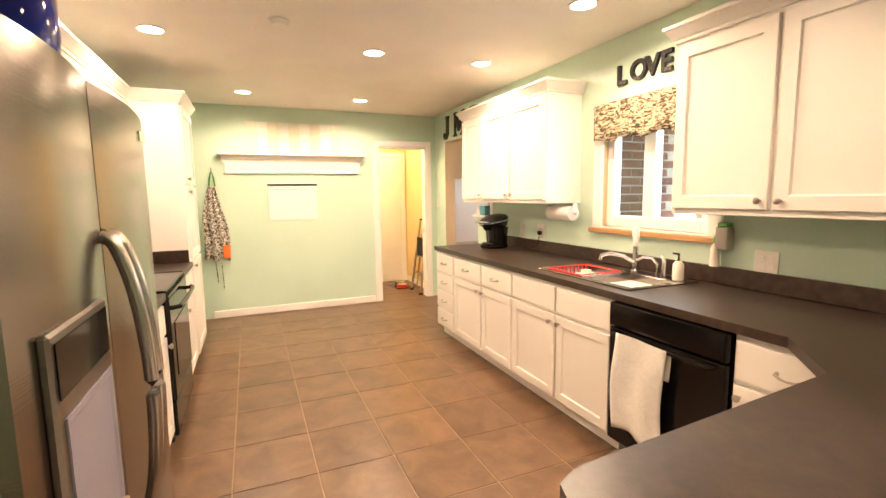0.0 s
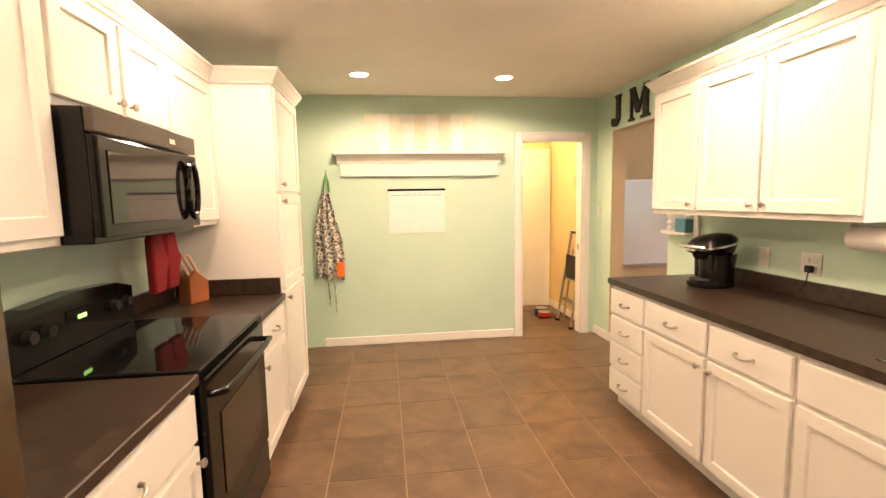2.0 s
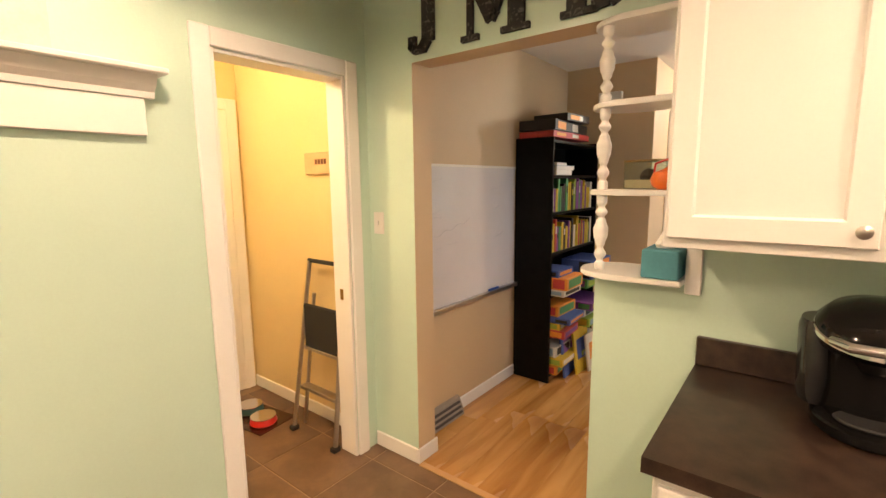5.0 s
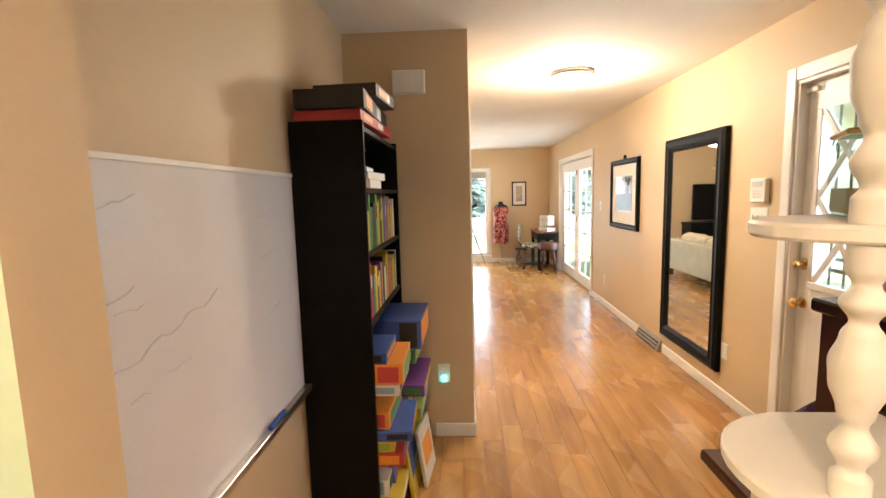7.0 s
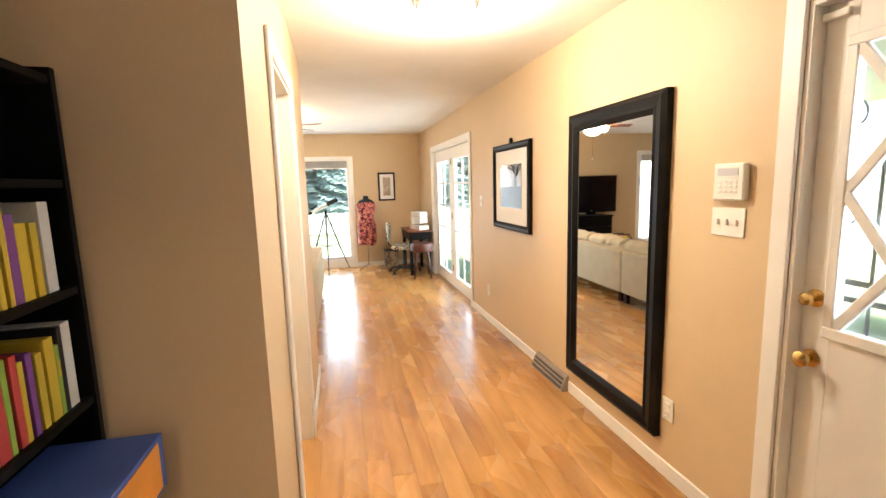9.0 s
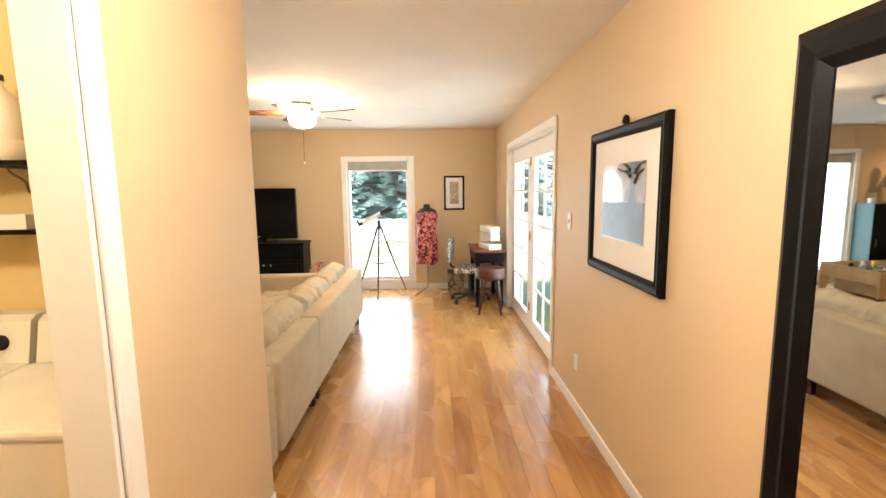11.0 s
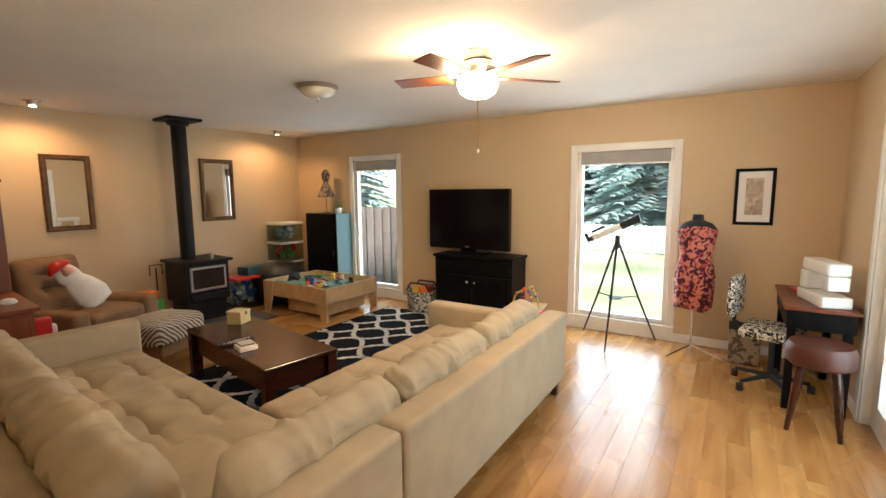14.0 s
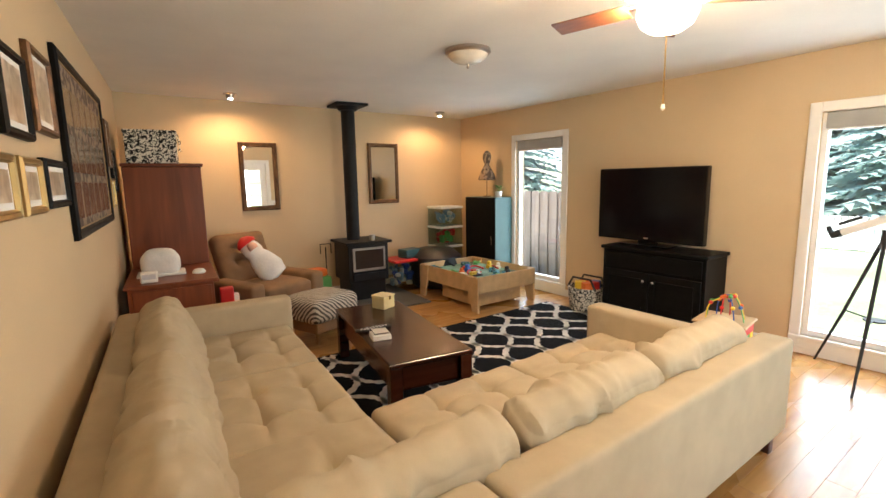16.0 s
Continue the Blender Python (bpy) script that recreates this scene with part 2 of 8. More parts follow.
DARKTABLE = streaked("espresso_wood", (0.024, 0.006, 0.0035), (0.070, 0.018, 0.009), 0.20, (0.8, 9, 9), coat=0.0)
APRON = patterned("damask_cloth", (0.05, 0.04, 0.035), (0.72, 0.68, 0.6), 52, 0.5)
VALANCE = patterned("brown_leaf_cloth", (0.07, 0.05, 0.03), (0.62, 0.54, 0.36), 30, 0.5, soft=0.06)
weave = VALANCE.node_tree.nodes.new("ShaderNodeMapping")
weave.inputs["Scale"].default_value = (1.0, 0.8, 2.3)
VALANCE.node_tree.links.new(VALANCE.node_tree.nodes["Texture Coordinate"].outputs["Object"], weave.inputs["Vector"])
VALANCE.node_tree.links.new(weave.outputs[0], VALANCE.node_tree.nodes["Noise Texture"].inputs["Vector"])
DRESS = patterned("red_floral_cloth", (0.06, 0.012, 0.03), (0.36, 0.03, 0.05), 20, 0.47, third=(0.60, 0.22, 0.16))
CHEVRON = patterned("zigzag_cloth", (0.10, 0.09, 0.08), (0.60, 0.55, 0.47), 13, 0.5, kind="WAVE")
CHEVRON.node_tree.nodes["Wave Texture"].bands_direction = "DIAGONAL"
DAMASK = patterned("black_white_damask", (0.012, 0.012, 0.012), (0.74, 0.70, 0.60), 40, 0.5)
PLAID = patterned("dark_art_print", (0.10, 0.07, 0.05), (0.30, 0.22, 0.15), 14, 0.5)
SEPIA = patterned("dark_sepia_photo", (0.10, 0.055, 0.03), (0.27, 0.165, 0.095), 12, 0.5, rough=0.15, soft=0.2)
PHOTO = patterned("sepia_photo", (0.30, 0.22, 0.15), (0.62, 0.52, 0.40), 12, 0.5, rough=0.3, soft=0.2)
ART = patterned("grey_landscape_print", (0.42, 0.38, 0.30), (0.62, 0.57, 0.47), 3.2, 0.50, rough=0.2, soft=0.2)
RUGBLACK = mat("black_rug", (0.007, 0.007, 0.008), 0.98, spec=0.1, bump=0.5, grain=400)
RUGWHITE = mat("ivory_rug", (0.75, 0.72, 0.66), 0.98, bump=0.5, grain=400)
PAPER = mat("white_paper", (0.82, 0.80, 0.77), 0.8, spots=0.02, bump=0)
BOARDWHITE = mat("whiteboard", (0.74, 0.72, 0.74), 0.22, spots=0.03, scale=2, bump=0)
MARKER = mat("marker_smudge", (0.58, 0.57, 0.60), 0.6, bump=0)
WHITEPLASTIC = mat("white_plastic", (0.80, 0.78, 0.73), 0.4, spots=0.02, bump=0)
ENAMEL = mat("white_enamel", (0.82, 0.80, 0.74), 0.22, spots=0.02, bump=0)
RED = mat("red_plastic", (0.58, 0.02, 0.02), 0.35, bump=0)
REDCLOTH = mat("red_cloth", (0.22, 0.004, 0.009), 0.9, bump=0.3, grain=200)
ORANGE = mat("orange_plastic", (0.80, 0.17, 0.02), 0.45, bump=0)
BLUE = mat("blue_plastic", (0.03, 0.10, 0.42), 0.4, bump=0)
BLUEGLASS = mat("cobalt_glass", (0.01, 0.02, 0.22), 0.06, coat=0.5, bump=0)
TEAL = mat("teal_paint", (0.032, 0.105, 0.108), 0.4, bump=0)
TEALBOX = mat("teal_card", (0.10, 0.33, 0.40), 0.7, bump=0)
GREEN = mat("green_plastic", (0.10, 0.34, 0.08), 0.5, bump=0)
YELLOWP = mat("yellow_plastic", (0.80, 0.55, 0.04), 0.45, bump=0)
PURPLE = mat("plum_velvet", (0.055, 0.008, 0.04), 0.85, spots=0.3, scale=5, bump=0.2)
LEATHER = mat("brown_leather", (0.085, 0.021, 0.011), 0.4, spots=0.2, bump=0.15, grain=200)
SUEDE = mat("brown_microsuede", (0.27, 0.16, 0.082), 0.92, spots=0.12, scale=6, bump=0.2, grain=300)
CASTIRON = mat("cast_iron", (0.009, 0.0085, 0.009), 0.5, spots=0.2, bump=0.15, spec=0.22)
FIREGLASS = mat("smoked_glass", (0.03, 0.02, 0.015), 0.08, bump=0)
SCREEN = mat("tv_screen", (0.004, 0.004, 0.005), 0.12, bump=0, spec=0.25)
RUBBER = mat("black_rubber", (0.015, 0.015, 0.015), 0.7, bump=0)
BRONZE = mat("gilt_bronze_frame", (0.14, 0.07, 0.03), 0.4, 0.4, spots=0.3, scale=20, bump=0.2)
GOLD = mat("gold_leaf_edge", (0.45, 0.30, 0.12), 0.35, 0.8, bump=0.05)
OAKSILL = streaked("oak_sill", (0.34, 0.17, 0.06), (0.52, 0.30, 0.12), 0.4, (6, 0.6, 6))
SKIN = mat("pale_felt", (0.75, 0.45, 0.34), 0.9)
FLUFF = mat("white_fleece", (0.80, 0.78, 0.74), 0.98, bump=0.6, grain=60)
CLEARBIN = glass("clear_plastic_bin", 0.15, (0.75, 0.82, 0.80))
SHADEGLASS = glow("lit_glass_shade", (1.0, 0.86, 0.62), 2.4)
OPAL = mat("opal_glass", (0.80, 0.76, 0.66), 0.25, bump=0)
IRONWORK = mat("wrought_iron", (0.10, 0.11, 0.13), 0.6)
# porch iron with the bright outdoor haze put into its colour
PORCHIRON = mat("haze_pale_iron", (0.26, 0.28, 0.31), 0.6)
CONCRETE = mat("porch_concrete", (0.42, 0.40, 0.37), 0.9, bump=0.3)
SIDING = mat("pale_siding", (0.66, 0.64, 0.60), 0.8)
LEDGREEN = glow("green_led", (0.25, 1.0, 0.1), 0.5)
LEDTEAL = glow("teal_night_light", (0.1, 0.9, 0.8), 1)


# ---- helpers for meshes ----
def mesh_of(name, bm, material, smooth=False):
    me = bpy.data.meshes.new(name)
    bmesh.ops.recalc_face_normals(bm, faces=bm.faces)
    bm.to_mesh(me)
    bm.free()
    for m in material if isinstance(material, (list, tuple)) else (material,):
        me.materials.append(m)
    if smooth:
        for p in me.polygons:
            p.use_smooth = True
        me.set_sharp_from_angle(angle=radians(40))
    return me


def part(name, bm, material, parent, label="", smooth=False):
    ob = new(name, mesh_of(name, bm, material, smooth))
    ob.parent = parent
    if label:
        ob["label"] = label
    return ob


def thing(name, place, label, category, rz=0.0, group=""):
    ob = new(name)
    ob.matrix_basis = pose(*place, 0, 0, rz)
    ob.empty_display_size = 0.1
    return tagged(ob, label, category, group)


def solid(name, bm, material, label, category, place=(0, 0, 0), rz=0.0, group="", kind="", smooth=False):
    ob = new(name, mesh_of(name, bm, material, smooth))
    ob.matrix_basis = pose(*place, 0, 0, rz)
    return tagged(ob, label, category, group, kind)


def box(x0, x1, y0, y1, z0, z1, bevel=0.0, seg=1, bm=None):
    out = bm or bmesh.new()
    r = bmesh.ops.create_cube(out, size=1.0)
    vs = r["verts"]
    for v in vs:
        v.co = Vector((x0 + (v.co.x + 0.5) * (x1 - x0), y0 + (v.co.y + 0.5) * (y1 - y0), z0 + (v.co.z + 0.5) * (z1 - z0)))
    if bevel:
        es = list({e for v in vs for e in v.link_edges})
        bmesh.ops.bevel(out, geom=es, offset=bevel, segments=seg, affect="EDGES", profile=0.6)
    return out


def cyl(r, z0, z1, seg=20, r2=None, x=0.0, y=0.0, bm=None, axis="z"):
    out = bm or bmesh.new()
    res = bmesh.ops.create_cone(out, cap_ends=True, segments=seg, radius1=r, radius2=r if r2 is None else r2, depth=z1 - z0)
    turn = {"z": Matrix(), "x": Matrix.Rotation(radians(90), 4, "Y"), "y": Matrix.Rotation(radians(-90), 4, "X")}[axis]
    mid = (z0 + z1) / 2
    off = {"z": (x, y, mid), "x": (mid, x, y), "y": (x, mid, y)}[axis]
    bmesh.ops.transform(out, matrix=Matrix.Translation(off) @ turn, verts=res["verts"])
    return out


def lathe(profile, seg=20, x=0.0, y=0.0, bm=None):
    """A turned body from (radius, height) pairs."""
    out = bm or bmesh.new()
    rings = []
    for r, z in profile:
        rings.append([out.verts.new((x + max(r, 0.0004) * math.cos(2 * math.pi * k / seg), y + max(r, 0.0004) * math.sin(2 * math.pi * k / seg), z)) for k in range(seg)])
    for a, b in zip(rings, rings[1:]):
        for k in range(seg):
            out.faces.new((a[k], a[(k + 1) % seg], b[(k + 1) % seg], b[k]))
    out.faces.new(rings[0][::-1])
    out.faces.new(rings[-1])
    return out


def tube(points, r, seg=8, bm=None, closed=False):
    """A round bar along points."""
    out = bm or bmesh.new()
    pts = [Vector(p) for p in points]
    rings = []
    n = len(pts)
    for i, p in enumerate(pts):
        if closed:
            d = pts[(i + 1) % n] - pts[i - 1]
        else:
            d = pts[min(i + 1, n - 1)] - pts[max(i - 1, 0)]
        q = d.normalized().to_track_quat("Z", "Y")
        rr = r[i] if isinstance(r, (list, tuple)) else r
        rings.append([out.verts.new(p + q @ Vector((rr * math.cos(2 * math.pi * k / seg), rr * math.sin(2 * math.pi * k / seg), 0))) for k in range(seg)])
    for a, b in zip(rings, rings[1:] + (rings[:1] if closed else [])):
        for k in range(seg):
            out.faces.new((a[k], a[(k + 1) % seg], b[(k + 1) % seg], b[k]))
    if not closed:
        out.faces.new(rings[0][::-1])
        out.faces.new(rings[-1])
    return out


def prism(outline, t0, t1, axis="y", bm=None, bevel=0.0):
    """An outline of (a, b) pairs swept from t0 to t1 along an axis: y takes (x, z), x takes (y, z), z takes (x, y)."""
    out = bm or bmesh.new()
    put = {"y": lambda a, b, t: (a, t, b), "x": lambda a, b, t: (t, a, b), "z": lambda a, b, t: (a, b, t)}[axis]
    lo = [out.verts.new(put(a, b, t0)) for a, b in outline]
    hi = [out.verts.new(put(a, b, t1)) for a, b in outline]
    k = len(lo)
    for i in range(k):
        out.faces.new((lo[i], lo[(i + 1) % k], hi[(i + 1) % k], hi[i]))
    out.faces.new(lo[::-1])
    out.faces.new(hi)
    if bevel:
        bmesh.ops.bevel(out, geom=list({e for v in lo + hi for e in v.link_edges}), offset=bevel, segments=1, affect="EDGES")
    return out


def cushion(w, d, h, puff=0.03, tufts=(), n=30, corner=0.06, wrinkle=0.006, seed=0.0, folds=0.0):
    """A stuffed block w x d x h on z=0, with rounded rims, a crown and buttoned hollows (x, y as fractions)."""
    out = bmesh.new()
    bmesh.ops.create_cube(out, size=2.0)
    bmesh.ops.subdivide_edges(out, edges=out.edges[:], cuts=n, use_grid_fill=True)
    for v in out.verts:
        c = v.co.copy()
        q = Vector([math.copysign(abs(a), a) for a in c])
        half = Vector((w / 2, d / 2, h / 2))
        p = Vector((q.x * half.x, q.y * half.y, q.z * half.z))
        inner = Vector([max(-(half[i] - corner), min(half[i] - corner, p[i])) if half[i] > corner else 0 for i in range(3)])
        dv = p - inner
        if dv.length > 1e-6:
            lim = [min(corner, half[i]) for i in range(3)]
            nd = Vector([dv[i] / lim[i] for i in range(3)])
            big = max(abs(a) for a in nd)
            p = inner + Vector([nd[i] * lim[i] for i in range(3)]) * (big / nd.length if nd.length else 1)
        bulge = max(0, 1 - q.x * q.x) * max(0, 1 - q.y * q.y)
        if q.z > 0.2:
            p.z += puff * bulge * (q.z if q.z < 1 else 1)
            for fx, fy in tufts:
                dd = math.hypot((q.x - fx) * w / 2, (q.y - fy) * d / 2)
                p.z -= (puff * bulge + 0.030) * math.exp(-(dd / 0.055) ** 2)
                ex, ey = abs(q.x - fx) * w / 2, abs(q.y - fy) * d / 2
                p.z -= 0.011 * (math.exp(-(ex / 0.016) ** 2) + math.exp(-(ey / 0.016) ** 2)) * math.exp(-(dd / 0.30) ** 2)
        nn = noise.noise(Vector((p.x * 9 + seed, p.y * 9, p.z * 9)))
        if folds:
            warp = 1.1 * noise.noise(Vector((p.x * 4 + 3 * seed, p.z * 3, 7.0)))
            fz = 1 - abs(noise.noise(Vector((p.x * 6.5 + seed + warp + 2.5 * p.z, p.z * 3 + warp, p.y * 2)))) * 2.8
            soft_side = 0.35 + 0.65 * max(0, noise.noise(Vector((p.x * 2.5 + seed, 3.3, 0))) + 0.4)
            fine = 1 - abs(noise.noise(Vector((p.x * 15 + 2 * seed + 2 * warp, p.z * 6 + 2 * p.x, p.y * 5)))) * 3.2
            p += Vector((0, c.y, 0.5 * max(0, c.z))) * folds * soft_side * (max(0, fz) - 0.4 + 0.35 * max(0, fine))
        p += Vector((0, 0, 1)) * wrinkle * nn + Vector((c.x, c.y, 0)) * wrinkle * 0.4 * nn
        v.co = p + Vector((0, 0, h / 2))
    return out


def grid_wall(name, axis, at, thick, a0, a1, z0, z1, holes=(), material=None, back=None, label="painted wall"):
    """A wall across an axis, from at to at+thick, with openings (a0, a1, z0, z1) through it. back: material of the far face."""
    bm = bmesh.new()
    ca = sorted({a0, a1, *[h[0] for h in holes], *[h[1] for h in holes]})
    cz = sorted({z0, z1, *[h[2] for h in holes], *[h[3] for h in holes]})
    ca, cz = [a for a in ca if a0 <= a <= a1], [z for z in cz if z0 <= z <= z1]

    def full(i, j):
        if not (0 <= i < len(ca) - 1 and 0 <= j < len(cz) - 1):
            return False
        am, zm = (ca[i] + ca[i + 1]) / 2, (cz[j] + cz[j + 1]) / 2
        return not any(h[0] < am < h[1] and h[2] < zm < h[3] for h in holes)

    def vert(a, t, z):
        return bm.verts.new((t, a, z) if axis == "x" else (a, t, z))

    for i in range(len(ca) - 1):
        for j in range(len(cz) - 1):
            if not full(i, j):
                continue
            A0, A1, Z0, Z1, T0, T1 = ca[i], ca[i + 1], cz[j], cz[j + 1], at, at + thick
            quads = [((A0, T0, Z0), (A1, T0, Z0), (A1, T0, Z1), (A0, T0, Z1), 0), ((A0, T1, Z0), (A0, T1, Z1), (A1, T1, Z1), (A1, T1, Z0), 1)]
            if not full(i - 1, j):
                quads.append(((A0, T0, Z0), (A0, T0, Z1), (A0, T1, Z1), (A0, T1, Z0), 1))
            if not full(i + 1, j):
                quads.append(((A1, T0, Z0), (A1, T1, Z0), (A1, T1, Z1), (A1, T0, Z1), 1))
            if not full(i, j - 1):
                quads.append(((A0, T0, Z0), (A0, T1, Z0), (A1, T1, Z0), (A1, T0, Z0), 1))
            if not full(i, j + 1):
                quads.append(((A0, T0, Z1), (A1, T0, Z1), (A1, T1, Z1), (A0, T1, Z1), 1))
            for *q, mi in quads:
                f = bm.faces.new([vert(*p) for p in q])
                f.material_index = mi if back else 0
    bmesh.ops.remove_doubles(bm, verts=bm.verts, dist=1e-5)
    return solid(name, bm, [material, back] if back else material, label, "wall", kind="structure")


# ---- structure ----
H = 2.48
KX0, KX1, KY0, KY1 = -0.86, 2.66, -3.2, 5.09
NB = 4.94
HALL, SOUTH, EAST, NORTH, LIVW, STUB = 4.205, 2.40, 12.31, 9.36, 7.29, 4.93
SLANT = -5.3
grid_wall("wall_kitchen_far", "y", KY1, 0.12, -1.0, KX1, 0, H, [(1.84, 2.51, 0, 2.06)], MINT, YELLOW, "mint green kitchen wall with a doorway")
grid_wall("wall_kitchen_window", "x", KX1, 0.14, KY0, KY1 + 0.12, 0, H, [(0.98, 1.83, 1.17, 1.95), (3.835, 4.765, 0, 2.10), (3.52, 3.835, 1.17, 2.10)], MINT, TAN, "mint green kitchen wall with window and passage")
grid_wall("wall_kitchen_left", "x", KX0 - 0.12, 0.12, KY0, KY1, 0, H, (), MINT, None, "mint green kitchen wall behind the cabinets")
grid_wall("wall_kitchen_back", "y", KY0 - 0.12, 0.12, -1.0, 2.8, 0, H, (), MINT, None, "plain mint green kitchen wall")
grid_wall("wall_board", "y", NB, 0.12, 2.8, STUB + 0.12, 0, H, (), TAN, None, "tan wall behind the whiteboard")
grid_wall("wall_stub", "x", STUB, 0.12, HALL, NB, 0, H, (), TAN, None, "tan end wall beside the bookcase")
grid_wall("wall_hall", "y", HALL, 0.12, STUB + 0.12, LIVW + 0.02, 0, H, [(5.50, 6.30, 0, 2.06)], TAN, YELLOW, "tan hallway wall with laundry doorway")
ob = grid_wall("wall_living_west", "x", -0.12, 0.12, 0.0, 5.3, 0, H, (), TAN, None, "tan living room wall with picture frames")
ob.matrix_basis = pose(LIVW, HALL + 0.004, 0, 0, 0, SLANT)
grid_wall("wall_north", "y", NORTH, 0.12, LIVW - 0.12, EAST + 0.12, 0, H, (), TAN, None, "tan living room wall behind the wood stove")
grid_wall("wall_east", "x", EAST, 0.16, SOUTH - 0.16, NORTH, 0, H, [(3.74, 4.70, 0.16, 2.00), (7.28, 8.11, 0.16, 2.04)], TAN, None, "tan living room wall with two tall windows")
grid_wall("wall_south", "y", SOUTH - 0.16, 0.16, 2.8, EAST, 0, H, [(3.92, 4.84, 0, 2.10), (8.90, 11.10, 0, 2.06)], TAN, None, "tan wall with front door and french doors")
# mudroom behind the kitchen doorway, and the laundry off the hall
grid_wall("wall_mudroom_right", "x", KX1, 0.12, KY1 + 0.12, 6.42, 0, H, (), YELLOW, None, "yellow mudroom wall with a wooden plaque")
grid_wall("wall_mudroom_back", "y", 6.42, 0.12, 0.6, KX1 + 0.12, 0, H, (), YELLOW, None, "yellow mudroom wall with a white door")
grid_wall("wall_mudroom_left", "x", 0.6, 0.12, KY1 + 0.12, 6.42, 0, H, (), YELLOW, None, "plain yellow mudroom wall")
grid_wall("wall_laundry_left", "x", STUB + 0.12, 0.1, HALL + 0.12, 6.4, 0, H, (), YELLOW, None, "plain yellow laundry wall")
grid_wall("wall_laundry_back", "y", 6.4, 0.1, STUB + 0.12, 7.24, 0, H, (), YELLOW, None, "plain yellow laundry wall")
grid_wall("wall_laundry_right", "x", 7.20, 0.06, HALL + 0.12, 6.4, 0, H, (), YELLOW, None, "yellow laundry wall with black shelves")
floor_k = solid("floor_kitchen", box(-1.0, KX1, KY0, 6.54, -0.1, -0.004), GROUT, "brown square tiles with pale grout", "floor", kind="structure")
floor_w = solid("floor_wood", box(KX1, EAST + 0.1, SOUTH - 0.1, NORTH + 0.1, -0.1, -0.004), OAKSILL, "honey oak plank floor, glossy and worn", "floor", kind="structure")
solid("ceiling", box(-1.0, EAST + 0.2, KY0, NORTH + 0.1, H, H + 0.1), CEIL, "off-white painted ceiling, lightly textured", "ceiling", kind="structure")


def trim_bar(name, x0, x1, y0, y1, z0, z1, material=None, bevel=0.006, label="white painted wood trim"):
    return solid(name, box(x0, x1, y0, y1, z0, z1, bevel), material or TRIM, label, "trim", kind="structure")


# baseboards
bb = 0.09
trim_bar("baseboard_kitchen", -0.2, 1.76, KY1 - 0.014, KY1 - 0.001, 0, bb)
trim_bar("baseboard_passage", KX1 - 0.014, KX1 - 0.001, 4.765, KY1 - 0.005, 0, bb)
trim_bar("baseboard_jamb", KX1 - 0.014, 2.814, 4.751, 4.764, 0, bb)
trim_bar("baseboard_board", 3.26, 4.0, NB - 0.014, NB - 0.001, 0, bb)
trim_bar("baseboard_stub", STUB - 0.014, STUB - 0.001, HALL - 0.014, 4.45, 0, bb)
trim_bar("baseboard_hall_a", STUB, 5.42, HALL - 0.014, HALL - 0.001, 0, bb)
trim_bar("baseboard_hall_b", 6.44, LIVW + 0.014, HALL - 0.014, HALL - 0.001, 0, bb)
trim_bar("baseboard_south_a", 4.94, 6.42, SOUTH + 0.001, SOUTH + 0.014, 0, bb)
trim_bar("baseboard_south_b", 6.96, 8.82, SOUTH + 0.001, SOUTH + 0.014, 0, bb)
trim_bar("baseboard_south_c", 11.18, EAST, SOUTH + 0.001, SOUTH + 0.014, 0, bb)
trim_bar("baseboard_east", EAST - 0.014, EAST - 0.001, SOUTH + 0.02, NORTH, 0, bb)
trim_bar("baseboard_north", 7.75, EAST - 0.02, NORTH - 0.014, NORTH - 0.001, 0, bb)
trim_bar("baseboard_mudroom", KX1 - 0.014, KX1 - 0.001, KY1 + 0.13, 6.41, 0, bb)
trim_bar("threshold", KX1 - 0.02, KX1 + 0.02, 3.845, 4.75, 0.0, 0.006, OAKSILL, 0.002, "oak floor threshold strip")


def casing(name, axis, face, out, a0, a1, z1, w=0.075, t=0.018, z0=0.0, bottom=False, label="white painted door casing"):
    """Flat casing round an opening, on the wall face, proud to the side out."""
    t0, t1 = sorted((face + out * 0.001, face + out * t))
    rects = [(a0 - w, a0, z0, z1 + w), (a1, a1 + w, z0, z1 + w), (a0, a1, z1, z1 + w)]
    if bottom:
        rects.append((a0, a1, z0, z0 + w))
    bm = bmesh.new()
    for b0, b1, c0, c1 in rects:
        if axis == "y":
            box(b0, b1, t0, t1, c0, c1, 0.005, 1, bm)
        else:
            box(t0, t1, b0, b1, c0, c1, 0.005, 1, bm)
    return solid(name, bm, TRIM, label, "trim", kind="structure")


def jamb(name, axis, t0, t1, a0, a1, z1, w=0.018, z0=0.0, sill=False):
    bm = bmesh.new()
    rects = [(a0, a0 + w, z0, z1), (a1 - w, a1, z0, z1), (a0 + w, a1 - w, z1 - w, z1)]
    if sill:
        rects.append((a0 + w, a1 - w, z0, z0 + w))
    for b0, b1, c0, c1 in rects:
        if axis == "y":
            box(b0, b1, t0, t1, c0, c1, 0.002, 1, bm)
        else:
            box(t0, t1, b0, b1, c0, c1, 0.002, 1, bm)
    return solid(name, bm, TRIM, "white painted door lining", "trim", kind="structure")


